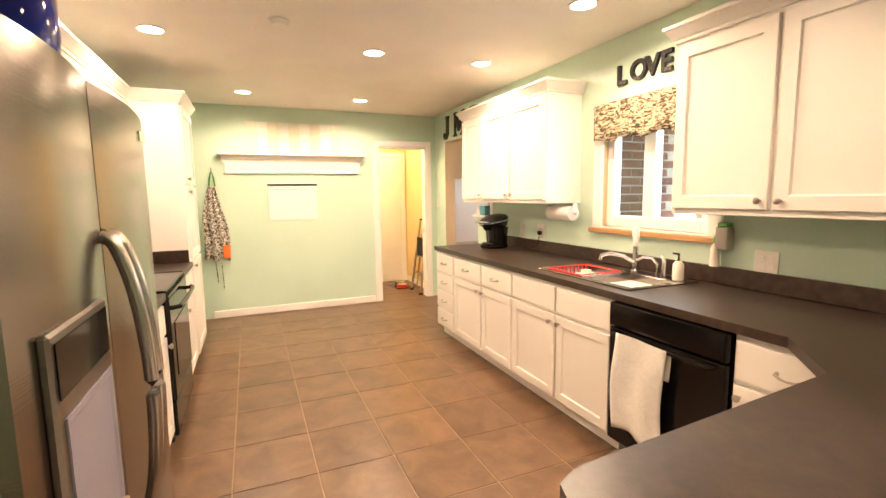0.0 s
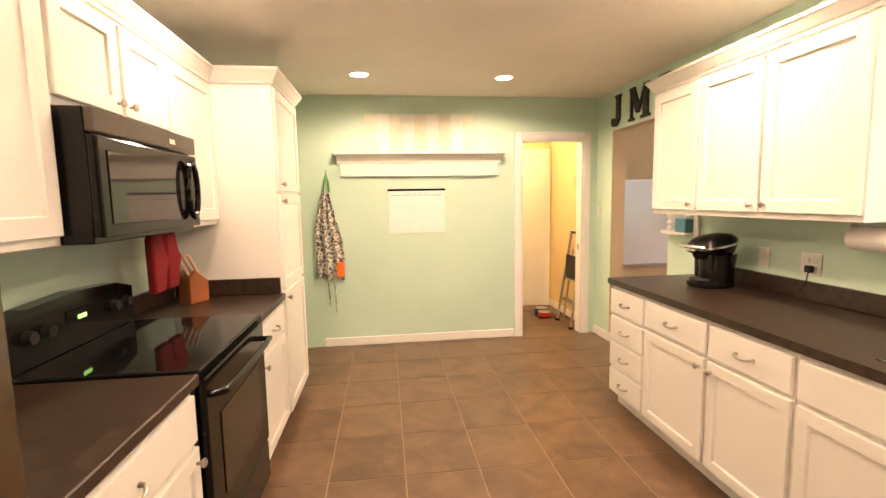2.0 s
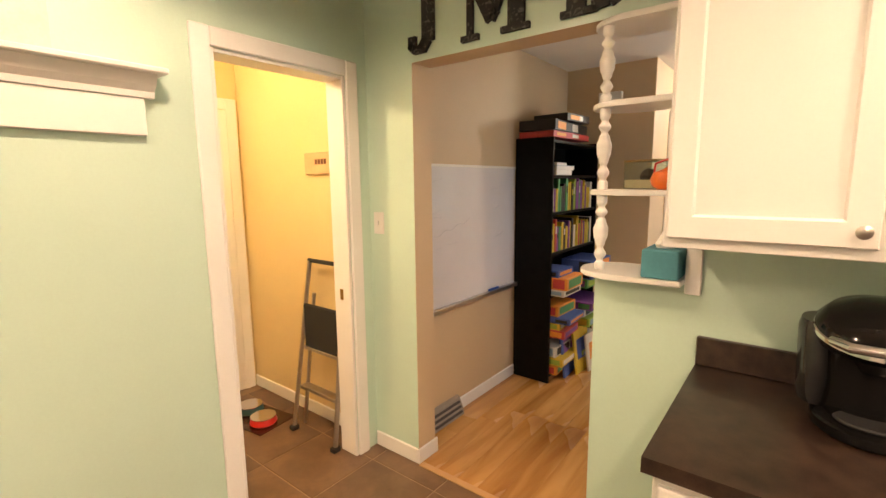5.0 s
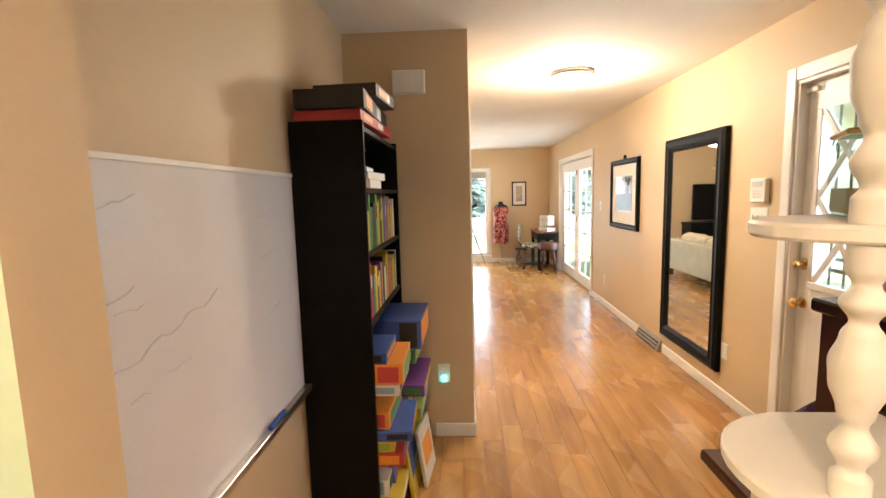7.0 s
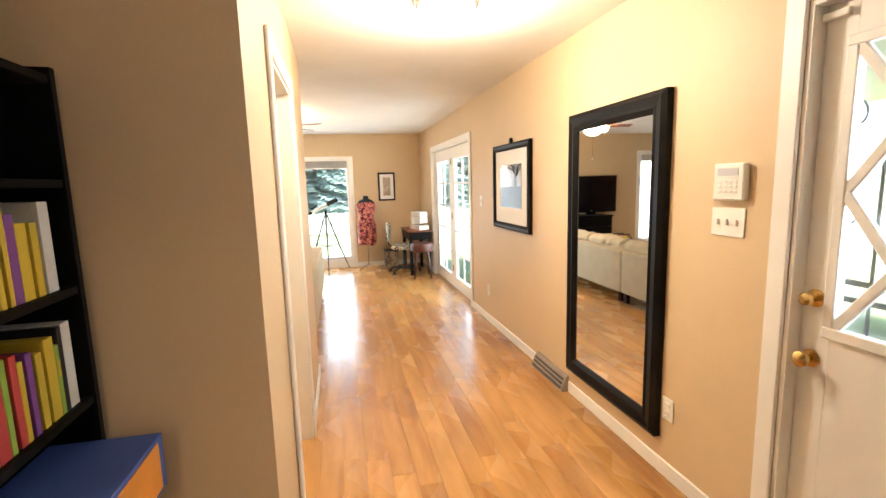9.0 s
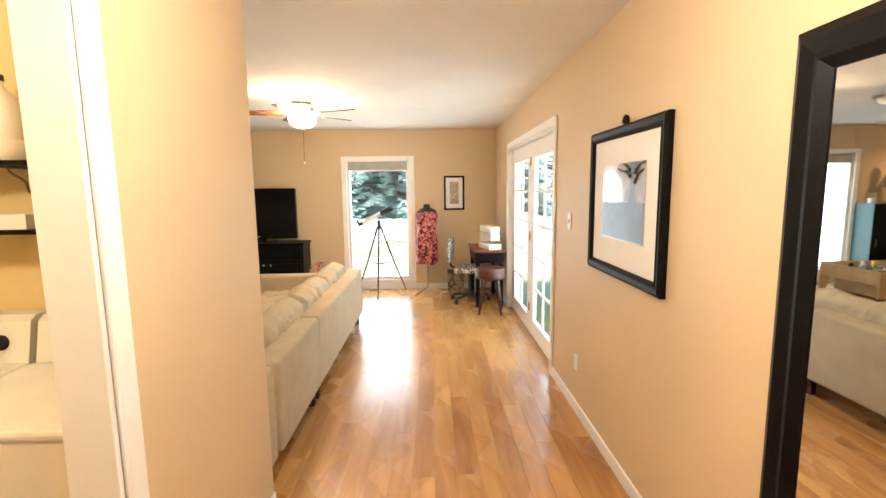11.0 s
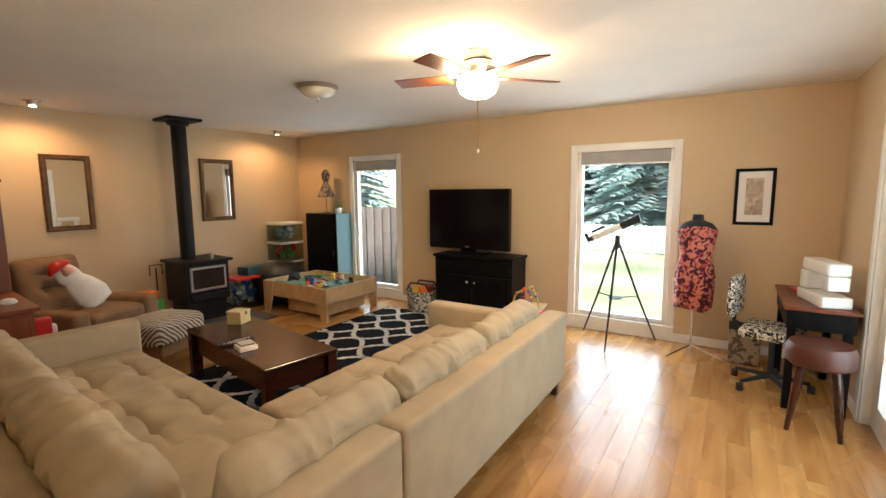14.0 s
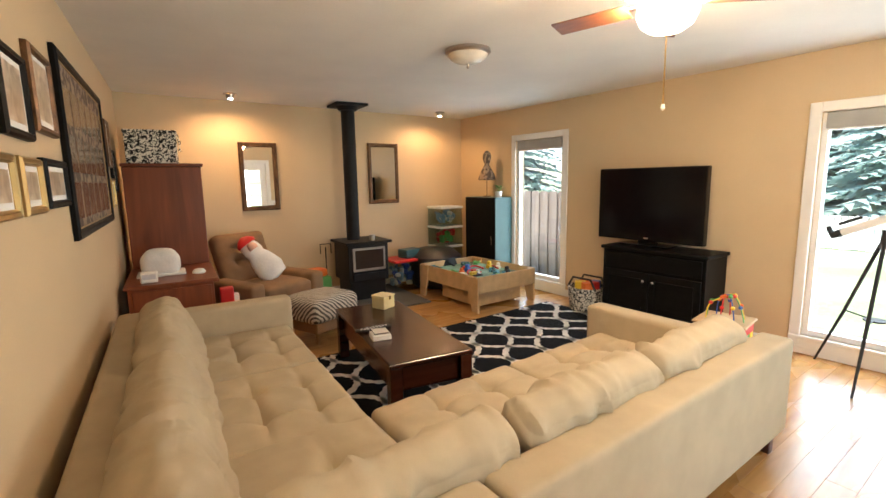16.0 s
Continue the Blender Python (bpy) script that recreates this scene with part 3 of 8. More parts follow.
casing("trim_kitchen_door", "y", KY1, -1, 1.84, 2.51, 2.06)
jamb("lining_kitchen_door", "y", KY1 - 0.004, KY1 + 0.124, 1.84, 2.51, 2.06)
casing("trim_laundry_door", "y", HALL, -1, 5.50, 6.30, 2.06)
jamb("lining_laundry_door", "y", HALL - 0.004, HALL + 0.124, 5.50, 6.30, 2.06)
casing("trim_front_door", "y", SOUTH, 1, 3.92, 4.84, 2.10)
casing("trim_french_doors", "y", SOUTH, 1, 8.90, 11.10, 2.06)
jamb("lining_french_doors", "y", SOUTH - 0.16, SOUTH + 0.004, 8.90, 11.10, 2.06)
jamb("lining_front_door", "y", SOUTH - 0.16, SOUTH + 0.004, 3.92, 4.84, 2.10)
for k, (a0, a1, z0, z1) in enumerate([(3.74, 4.70, 0.16, 2.00), (7.28, 8.11, 0.16, 2.04)]):
    casing("trim_window_%d" % (k + 2), "x", EAST, -1, a0, a1, z1, 0.08, 0.02, z0 - 0.08, label="white painted window casing")
    w = thing("window_%d" % (k + 2), (EAST, a0, z0), "tall white framed window with a raised roller shade", "window")
    w["kind"] = "structure"
    wd, ht = a1 - a0, z1 - z0
    bm = bmesh.new()
    for r in ((0, 0.045, 0, ht), (wd - 0.045, wd, 0, ht), (0.045, wd - 0.045, 0, 0.05), (0.045, wd - 0.045, ht - 0.045, ht)):
        box(0.02, 0.09, r[0], r[1], r[2], r[3], 0.004, 1, bm)
    part("window_frame", bm, TRIM, w)
    pane = part("pane", box(0.05, 0.056, 0.046, wd - 0.046, 0.051, ht - 0.046), GLASS, w)
    pane.visible_shadow = False
    part("window_sill", box(-0.03, 0.02, -0.08, wd + 0.08, -0.03, 0.0, 0.004), TRIM, w)
    part("apron_board", box(-0.016, -0.001, -0.08, wd + 0.08, -0.11, -0.031, 0.003), TRIM, w)
    sh = part("roller_shade", box(0.0, 0.016, 0.03, wd - 0.03, ht - 0.13, ht - 0.005, 0.003), mat("grey_shade_cloth_%d" % k, (0.42, 0.41, 0.38), 0.9), w, "grey fabric roller shade, rolled up")
    part("shade_rail", box(-0.004, 0.02, 0.03, wd - 0.03, ht - 0.145, ht - 0.13, 0.003), TRIM, sh)


# ---- kitchen ----
def panel_door(w, h, t=0.02, rail=0.055, deep=0.010):
    """A framed door with a recessed panel, in x 0..w, z 0..h, front at y=-t."""
    bm = bmesh.new()
    e = 0.003
    rings = []
    for o, y in ((0, -0.0005), (0, -t + e), (e, -t), (rail, -t), (rail + 0.006, -t + deep)):
        rings.append([bm.verts.new(p) for p in ((o, y, o), (w - o, y, o), (w - o, y, h - o), (o, y, h - o))])
    for a, b in zip(rings, rings[1:]):
        for k in range(4):
            bm.faces.new((a[k], a[(k + 1) % 4], b[(k + 1) % 4], b[k]))
    bm.faces.new(rings[0][::-1])
    bm.faces.new(rings[-1])
    return bm


def knob_mesh(x, z, t=0.02):
    bm = lathe([(0.006, 0), (0.006, 0.012), (0.014, 0.018), (0.016, 0.026), (0.010, 0.031), (0.001, 0.032)], 12)
    bmesh.ops.transform(bm, matrix=Matrix.Translation((x, -t, z)) @ Matrix.Rotation(radians(90), 4, "X"), verts=bm.verts)
    return bm


def pull_mesh(x, z, t=0.02, w=0.096):
    pts = [(x - w / 2, -t, z), (x - w / 2, -t - 0.016, z - 0.002), (x - w / 4, -t - 0.028, z - 0.008), (x, -t - 0.03, z - 0.010), (x + w / 4, -t - 0.028, z - 0.008), (x + w / 2, -t - 0.016, z - 0.002), (x + w / 2, -t, z)]
    return tube(pts, [0.008, 0.006, 0.005, 0.004, 0.005, 0.006, 0.008], 8)


def base_cabinet(name, place, rz, w, layout, label, group="base cabinets", depth=0.62, top=0.86):
    """layout: rows of (z0, z1, 'drawer'|'false'|'door', hinge side)."""
    c = thing(name, place, label, "cabinet", rz, group)
    part("body", box(0.001, w - 0.001, 0.001, depth, 0.095, top, 0.002), WHITE, c)
    part("toe_kick", box(0.001, w - 0.001, 0.06, depth - 0.02, 0, 0.094), WHITE, c)
    for z0, z1, kind, side in layout:
        g = 0.014
        if kind == "door":
            d = part("door", panel_door(w - 2 * g, z1 - z0), WHITE, c)
            d.location = (g, 0, z0)
            kx = 0.03 if side == "l" else w - 2 * g - 0.03
            part("knob", knob_mesh(kx, z1 - z0 - 0.045), NICKEL, d, "round satin nickel knob", True)
        else:
            bm = box(0, w - 2 * g, -0.019, -0.0005, 0, z1 - z0, 0.007, 2)
            d = part("drawer_front", bm, WHITE, c)
            d.location = (g, 0, z0)
            if kind == "drawer":
                part("handle", pull_mesh((w - 2 * g) / 2, (z1 - z0) / 2), NICKEL, d, "bowed satin nickel handle", True)
    return c


FX = 2.0
four = [(0.11, 0.275, "drawer", ""), (0.295, 0.46, "drawer", ""), (0.48, 0.645, "drawer", ""), (0.665, 0.835, "drawer", "")]
duo_r, duo_l = [(0.11, 0.655, "door", "r"), (0.675, 0.835, "drawer", "")], [(0.11, 0.655, "door", "l"), (0.675, 0.835, "drawer", "")]
sink_r, sink_l = [(0.11, 0.655, "door", "r"), (0.675, 0.835, "false", "")], [(0.11, 0.655, "door", "l"), (0.675, 0.835, "false", "")]
base_cabinet("base_cabinet", (FX, 3.45, 0), -90, 0.42, four, "white base cabinet with four drawers")
base_cabinet("base_cabinet", (FX, 3.03, 0), -90, 0.55, duo_r, "white base cabinet with drawer above one door")
base_cabinet("base_cabinet", (FX, 2.48, 0), -90, 0.485, duo_l, "white base cabinet with drawer above one door")
base_cabinet("base_cabinet", (FX, 1.995, 0), -90, 0.515, sink_r, "white sink base cabinet with a false drawer front")
base_cabinet("base_cabinet", (FX, 1.48, 0), -90, 0.485, sink_l, "white sink base cabinet with a false drawer front")
base_cabinet("base_cabinet", (FX, 0.345, 0), -90, 0.44, duo_l, "white corner base cabinet beside the dishwasher")
base_cabinet("base_cabinet", (-0.225, 1.19, 0), 90, 0.855, duo_r, "white base cabinet between fridge and range")
base_cabinet("base_cabinet", (-0.225, 2.825, 0), 90, 0.57, duo_l, "white base cabinet between range and pantry")
part_pen = base_cabinet("peninsula_cabinet", (0.76, -0.80, 0), 0, 1.20, [], "white peninsula base cabinet under dark worktop", depth=0.58)

# worktops with a hole for the sink
SX0, SX1, SY0, SY1 = 2.08, 2.56, 0.98, 1.76
bm = bmesh.new()
zt0, zt1 = 0.861, 0.90
for r in ((1.972, SX0, SY0, SY1), (SX1, 2.659, SY0, SY1)):
    box(r[0], r[1], r[2], r[3], zt0, zt1, 0, 1, bm)
box(1.972, 2.659, SY1, 3.47, zt0, zt1, 0, 1, bm)
prism([(1.972, SY0), (1.972, 0.14), (1.73, -0.10), (0.80, -0.17), (0.735, -0.20), (0.71, -0.27), (0.71, -0.86), (2.659, -0.86), (2.659, SY0)], zt0, zt1, "z", bm)
solid("worktop", bm, COUNTER, "dark brown laminate worktop with a peninsula", "worktop")
solid("backsplash", box(2.635, 2.658, -0.84, 3.47, 0.902, 1.0, 0.003), COUNTER, "dark laminate upstand along the wall", "backsplash")
solid("worktop", box(-0.855, -0.195, 1.18, 2.047, zt0, zt1, 0.004), COUNTER, "dark laminate worktop beside the range", "worktop")
solid("worktop", box(-0.855, -0.195, 2.823, 3.398, zt0, zt1, 0.004), COUNTER, "dark laminate worktop beside the pantry", "worktop")
solid("backsplash", box(-0.83, -0.22, 3.376, 3.398, 0.902, 1.0, 0.003), COUNTER, "dark laminate upstand against the pantry", "backsplash")
solid("backsplash", box(-0.858, -0.836, 2.83, 3.374, 0.902, 1.0, 0.003), COUNTER, "dark laminate upstand behind the worktop", "backsplash")


def crown(name, outline_pts, path, label):
    """A cornice profile (out, up) carried round a path of (x, y, nx, ny)."""
    bm = bmesh.new()
    rings = [[bm.verts.new((x + nx * o, y + ny * o, u)) for o, u in outline_pts] for x, y, nx, ny in path]
    for a, b in zip(rings, rings[1:]):
        for k in range(len(a)):
            bm.faces.new((a[k], a[(k + 1) % len(a)], b[(k + 1) % len(b)], b[k]))
    bm.faces.new(rings[0][::-1])
    bm.faces.new(rings[-1])
    return solid(name, bm, WHITE, label, "cornice")


CROWN = [(-0.01, 2.165), (0.012, 2.165), (0.016, 2.18), (0.022, 2.185), (0.05, 2.23), (0.056, 2.235), (0.056, 2.252), (-0.01, 2.252)]


def upper_cabinet(place, rz, w, z0, z1, doors, label, depth=0.325, knob_at="b"):
    c = thing("upper_cabinet", place, label, "cabinet", rz, "upper cabinets")
    part("body", box(0.001, w - 0.001, 0, depth, z0, z1, 0.002), WHITE, c)
    x = 0.0
    for dw, side in doors:
        g = 0.012
        d = part("door", panel_door(dw - 2 * g, z1 - z0 - 0.055, rail=0.06), WHITE, c)
        d.location = (x + g, 0, z0 + 0.03)
        kx = 0.03 if side == "l" else dw - 2 * g - 0.03
        part("knob", knob_mesh(kx, 0.04), NICKEL, d, "round satin nickel knob", True)
        x += dw
    return c


UX = 2.335
upper_cabinet((UX, 3.53, 0), -90, 1.45, 1.34, 2.17, [(0.46, "r"), (0.48, "r"), (0.51, "l")], "white three-door upper cabinet over the worktop")
upper_cabinet((UX, 0.955, 0), -90, 1.02, 1.30, 2.17, [(0.51, "r"), (0.51, "l")], "white two-door upper cabinet beside the window")
crown("cornice_right_a", CROWN, [(2.658, 3.53, 0, 1), (UX, 3.53, -1, 1), (UX, 2.08, -1, -1), (2.658, 2.08, 0, -1)], "white stepped cornice on the upper cabinets")
crown("cornice_right_b", CROWN, [(2.658, 0.955, 0, 1), (UX, 0.955, -1, 1), (UX, -0.065, -1, -1), (2.658, -0.065, 0, -1)], "white stepped cornice on the upper cabinets")
LX = -0.57
upper_cabinet((LX, 0.10, 0), 90, 1.06, 1.80, 2.17, [(0.53, "r"), (0.53, "l")], "white upper cabinet above the fridge", depth=0.288)
upper_cabinet((LX, 1.162, 0), 90, 0.885, 1.34, 2.17, [(0.44, "r"), (0.445, "l")], "white upper cabinet between fridge and microwave", depth=0.288)
upper_cabinet((LX, 2.05, 0), 90, 0.775, 1.775, 2.17, [(0.39, "r"), (0.385, "l")], "white upper cabinet above the microwave", depth=0.288)
upper_cabinet((LX, 2.83, 0), 90, 0.565, 1.34, 2.17, [(0.565, "l")], "white upper cabinet between microwave and pantry", depth=0.288)
crown("cornice_left", CROWN, [(LX, 0.10, 1, 0), (LX, 3.398, 1, -1), (-0.215, 3.398, 1, -1), (-0.215, 4.08, 1, 1), (-0.858, 4.08, 0, 1)], "white stepped cornice on the upper cabinets")
pan = thing("pantry_cabinet", (-0.215, 3.40, 0), "tall white pantry cabinet with three doors", "cabinet", 90)
part("body", box(0, 0.68, 0, 0.64, 0.09, 2.20, 0.002), WHITE, pan)
part("toe_kick", box(0, 0.68, 0.06, 0.62, 0, 0.088), WHITE, pan)
for z0, z1, kz in ((0.11, 0.895, 0.75), (0.92, 1.515, 0.55), (1.535, 2.15, 0.04)):
    d = part("door", panel_door(0.65, z1 - z0, rail=0.06), WHITE, pan)
    d.location = (0.015, 0, z0)
    part("knob", knob_mesh(0.04, kz), NICKEL, d, "round satin nickel knob", True)

# fridge
fr = thing("fridge", (-0.13, 0.03, 0), "stainless side-by-side fridge with ice dispenser", "fridge", 90)
FW, FRX = 1.15, 0.53
part("body", box(0, FW, 0.0, 0.70, 0.02, 1.69, 0.006), mat("dark_grey_steel", (0.05, 0.048, 0.046), 0.45), fr)


def fridge_door(x0, x1):
    w = x1 - x0
    return [(x0, 0.0), (x0, -0.04)] + [(x0 + w * k / 12, -0.04 - 0.02 * math.sin(math.pi * k / 12)) for k in range(1, 12)] + [(x1, -0.04), (x1, 0.0)]


def bowed(points, n=6):
    """A smooth line through points."""
    v = [Vector(p) for p in points]
    out = []
    for i in range(len(v) - 1):
        a, b, c, d = v[max(i - 1, 0)], v[i], v[i + 1], v[min(i + 2, len(v) - 1)]
        for k in range(n):
            u = k / n
            out.append(0.5 * (2 * b + (c - a) * u + (2 * a - 5 * b + 4 * c - d) * u * u + (3 * b - a - 3 * c + d) * u ** 3))
    return out + [v[-1]]


STEELBAR = mat("polished_steel_bar", (0.52, 0.49, 0.46), 0.24, 1.0, spots=0.06, bump=0)
dz0, dz1 = 0.09, 1.70
d1 = part("freezer_door", prism(fridge_door(0.004, FRX - 0.003), dz0, dz1, "z"), STEEL, fr, "brushed stainless freezer door", True)
d2 = part("fridge_door", prism(fridge_door(FRX + 0.003, FW - 0.004), dz0, dz1, "z"), STEEL, fr, "brushed stainless fridge door", True)
for d, hx, sx in ((d1, FRX - 0.032, -1), (d2, FRX + 0.034, 1)):
    pts = [(hx, -0.045, 1.325), (hx, -0.075, 1.30), (hx + sx * 0.003, -0.108, 1.17), (hx + sx * 0.004, -0.126, 0.95), (hx + sx * 0.003, -0.115, 0.70), (hx, -0.075, 0.54), (hx, -0.045, 0.51)]
    part("handle", tube(bowed(pts), 0.017, 12), STEELBAR, d, "bowed stainless bar handle", True)
part("dispenser", box(0.08, 0.41, -0.0655, -0.045, 0.66, 1.19, 0.006), mat("dispenser_grey", (0.30, 0.275, 0.25), 0.3, 0.9), d1, "grey ice and water dispenser")
part("control_panel", box(0.096, 0.394, -0.069, -0.066, 1.07, 1.172, 0.001), SCREEN, d1, "dark display panel")
bm = bmesh.new()
rr = [[bm.verts.new((x, y, z)) for x, z in ((0.11 + o, 0.70 + o), (0.392 - o, 0.70 + o), (0.392 - o, 1.032 - o), (0.11 + o, 1.032 - o))] for o, y in ((0, -0.066), (0.0, -0.070), (0.012, -0.070), (0.02, -0.0665))]
for a, b in zip(rr, rr[1:]):
    for k in range(4):
        bm.faces.new((a[k], a[(k + 1) % 4], b[(k + 1) % 4], b[k]))
bm.faces.new(rr[-1])
part("recess", bm, mat("recess_plastic", (0.30, 0.29, 0.36), 0.4), d1, "grey dispenser recess")
part("drip_tray", box(0.13, 0.37, -0.085, -0.0705, 0.705, 0.72, 0.003), NICKEL, d1)
part("badge", box(1.0, 1.08, -0.059, -0.054, 1.61, 1.645, 0.001), CHROME, d2)
part("top_trim", box(0, FW, -0.02, 0.10, 1.702, 1.72, 0.004), mat("hinge_cover_grey", (0.30, 0.29, 0.27), 0.4, 0.3), fr)
bm = lathe([(0.055, 0), (0.075, 0.02), (0.08, 0.06), (0.08, 0.15), (0.065, 0.19), (0.05, 0.20), (0.055, 0.205), (0.055, 0.25), (0.001, 0.252)], 24)
solid("glass_jar", bm, BLUEGLASS, "cobalt blue glass jar standing on the fridge", "jar", (-0.20, 0.52, 1.721), smooth=True)
solid("gift_box", box(-0.05, 0.05, -0.05, 0.05, 0, 0.17, 0.008), RED, "small red paper box on the fridge", "box", (-0.30, 0.36, 1.692))

# range
rg = thing("range", (-0.215, 2.052, 0), "black electric range with a smooth glass cooktop", "range", 90)
part("body", box(0, 0.766, 0.0, 0.63, 0.03, 0.895, 0.004), BLACK, rg)
part("cooktop", box(-0.001, 0.767, -0.02, 0.56, 0.897, 0.912, 0.004), mat("black_ceramic_glass", (0.006, 0.006, 0.006), 0.05, bump=0, spec=0.35), rg, "glossy black ceramic cooktop")
od = part("oven_door", box(0.012, 0.754, -0.03, -0.001, 0.27, 0.875, 0.008, 2), BLACK, rg)
part("window", box(0.13, 0.636, -0.034, -0.0305, 0.38, 0.70, 0.002), mat("oven_glass", (0.035, 0.024, 0.016), 0.08, bump=0), od, "tinted oven window")
part("handle", tube([(0.06, -0.03, 0.80), (0.07, -0.075, 0.805), (0.2, -0.085, 0.81), (0.566, -0.085, 0.81), (0.696, -0.075, 0.805), (0.706, -0.03, 0.80)], 0.013, 10), BLACK, od, "black bar handle", True)
part("storage_drawer", box(0.012, 0.754, -0.025, -0.001, 0.06, 0.255, 0.006), BLACK, rg)
bm = prism([(0.0, 0.913), (0.0, 1.08), (0.12, 1.115), (0.383, 1.13), (0.646, 1.115), (0.766, 1.08), (0.766, 0.913)], 0.565, 0.63, "y")
part("backguard", bm, BLACK, rg, "curved black control backguard")
for kx in (0.10, 0.19, 0.60, 0.69):
    part("knob", cyl(0.022, 0.535, 0.563, 14, 0.026, kx, 1.02, None, "y"), RUBBER, rg)
part("display", box(0.30, 0.47, 0.560, 0.564, 0.99, 1.06), SCREEN, rg)
part("clock_digits", box(0.36, 0.41, 0.5575, 0.5595, 1.02, 1.036), LEDGREEN, rg, "green clock digits")

# microwave
mw = thing("microwave", (-0.457, 2.052, 1.34), "black over-the-range microwave with a loop handle", "microwave", 90)
part("body", box(0, 0.766, 0.02, 0.39, 0, 0.43, 0.004), BLACK, mw)
dd = part("door", box(0.0, 0.766, -0.012, 0.019, 0.02, 0.345, 0.01, 2), BLACK, mw)
part("window", box(0.05, 0.56, -0.016, -0.0125, 0.06, 0.30, 0.002), mat("microwave_glass", (0.020, 0.016, 0.013), 0.05, bump=0, spec=0.6), dd, "mirrored dark door glass")
hp = [(0.645 + 0.052 * math.cos(a * math.pi / 8), -0.035, 0.185 + 0.12 * math.sin(a * math.pi / 8)) for a in range(16)]
part("handle", tube(hp, 0.013, 8, None, True), BLACK, dd, "black oval loop handle", True)
part("vent_grille", box(0.0, 0.766, -0.010, 0.019, 0.352, 0.428, 0.004), mat("dark_bronze_steel", (0.10, 0.085, 0.07), 0.35, 0.6), mw)
part("badge", box(0.50, 0.55, -0.013, -0.0105, 0.375, 0.395), CHROME, mw)
part("light_lens", box(0.2, 0.56, 0.1, 0.3, -0.004, -0.0005), OPAL, mw)

# oven mitts, knife block
for k, yy in enumerate((2.98, 3.12)):
    bm = prism([(-0.05, 0), (0.05, 0), (0.058, 0.1), (0.1, 0.13), (0.1, 0.17), (0.06, 0.17), (0.055, 0.26), (0.03, 0.30), (-0.03, 0.30), (-0.055, 0.26)], -0.02, 0.02, "y", None, 0.008)
    ob = solid("oven_mitt", bm, REDCLOTH, "quilted red oven mitt hanging under the cabinet", "oven mitt", (-0.66, yy - 0.17, 1.04), 90, "oven mitts")
kb = thing("knife_block", (-0.67, 3.24, 0.901), "wooden knife block with pale handles", "knife block", 60)
part("block", prism([(-0.06, 0), (0.06, 0), (0.06, 0.12), (-0.02, 0.19), (-0.06, 0.15)], -0.05, 0.05, "y", None, 0.004), mat("cherry_block", (0.34, 0.11, 0.04), 0.4), kb)
for k in range(6):
    xx, yy = -0.035 + 0.028 * (k % 3), -0.025 + 0.05 * (k // 3)
    part("knife_handle", tube([(xx, yy, 0.15), (xx - 0.045, yy, 0.22 + 0.012 * (k % 3)), (xx - 0.06, yy, 0.25 + 0.012 * (k % 3))], [0.008, 0.010, 0.009], 8), mat("pale_handle_%d" % k, (0.62, 0.42, 0.30), 0.4), kb)

# dishwasher with towel
dwr = thing("dishwasher", (FX - 0.005, 0.995, 0), "black built-in dishwasher with a towel bar", "dishwasher", -90)
part("body", box(0.003, 0.645, 0.002, 0.58, 0.09, 0.855), BLACK, dwr)
part("door", box(0.006, 0.642, -0.03, 0.0, 0.11, 0.72, 0.008, 2), BLACK, dwr)
part("control_panel", box(0.006, 0.642, -0.035, 0.0, 0.73, 0.852, 0.008, 2), BLACK, dwr)
part("handle", tube([(0.06, -0.03, 0.70), (0.07, -0.07, 0.705), (0.58, -0.07, 0.705), (0.59, -0.03, 0.70)], 0.012, 10), BLACK, dwr, "black bar handle", True)
bm = bmesh.new()
NX, NZ = 16, 24
rows = []
for j in range(NZ + 1):
    row = []
    for i in range(NX + 1):
        u, v = i / NX, j / NZ
        s = v * 0.66
        zz = 0.725 - max(0, s - 0.16) if s > 0.16 else 0.725 - (0.16 - s) if s < 0.15 else 0.725
        front = s > 0.155
        yy = (-0.088 if front else -0.052) - 0.012 * math.sin(u * 9 + v * 2) * min(1, abs(s - 0.155) * 6) * (1 if front else 0.2)
        row.append(bm.verts.new((0.10 + u * 0.30 * (1 - 0.05 * v) + 0.01 * math.sin(v * 7), yy, zz + 0.012 * math.sin(u * 5) * v)))
    rows.append(row)
for a, b in zip(rows, rows[1:]):
    for i in range(NX):
        bm.faces.new((a[i], a[i + 1], b[i + 1], b[i]))
ob = solid("dish_towel", bm, FLUFF, "white cotton dish towel hung over the bar", "towel", (FX - 0.005, 0.995, 0), -90, smooth=True)
ob.modifiers.new("thick", "SOLIDIFY").thickness = 0.006

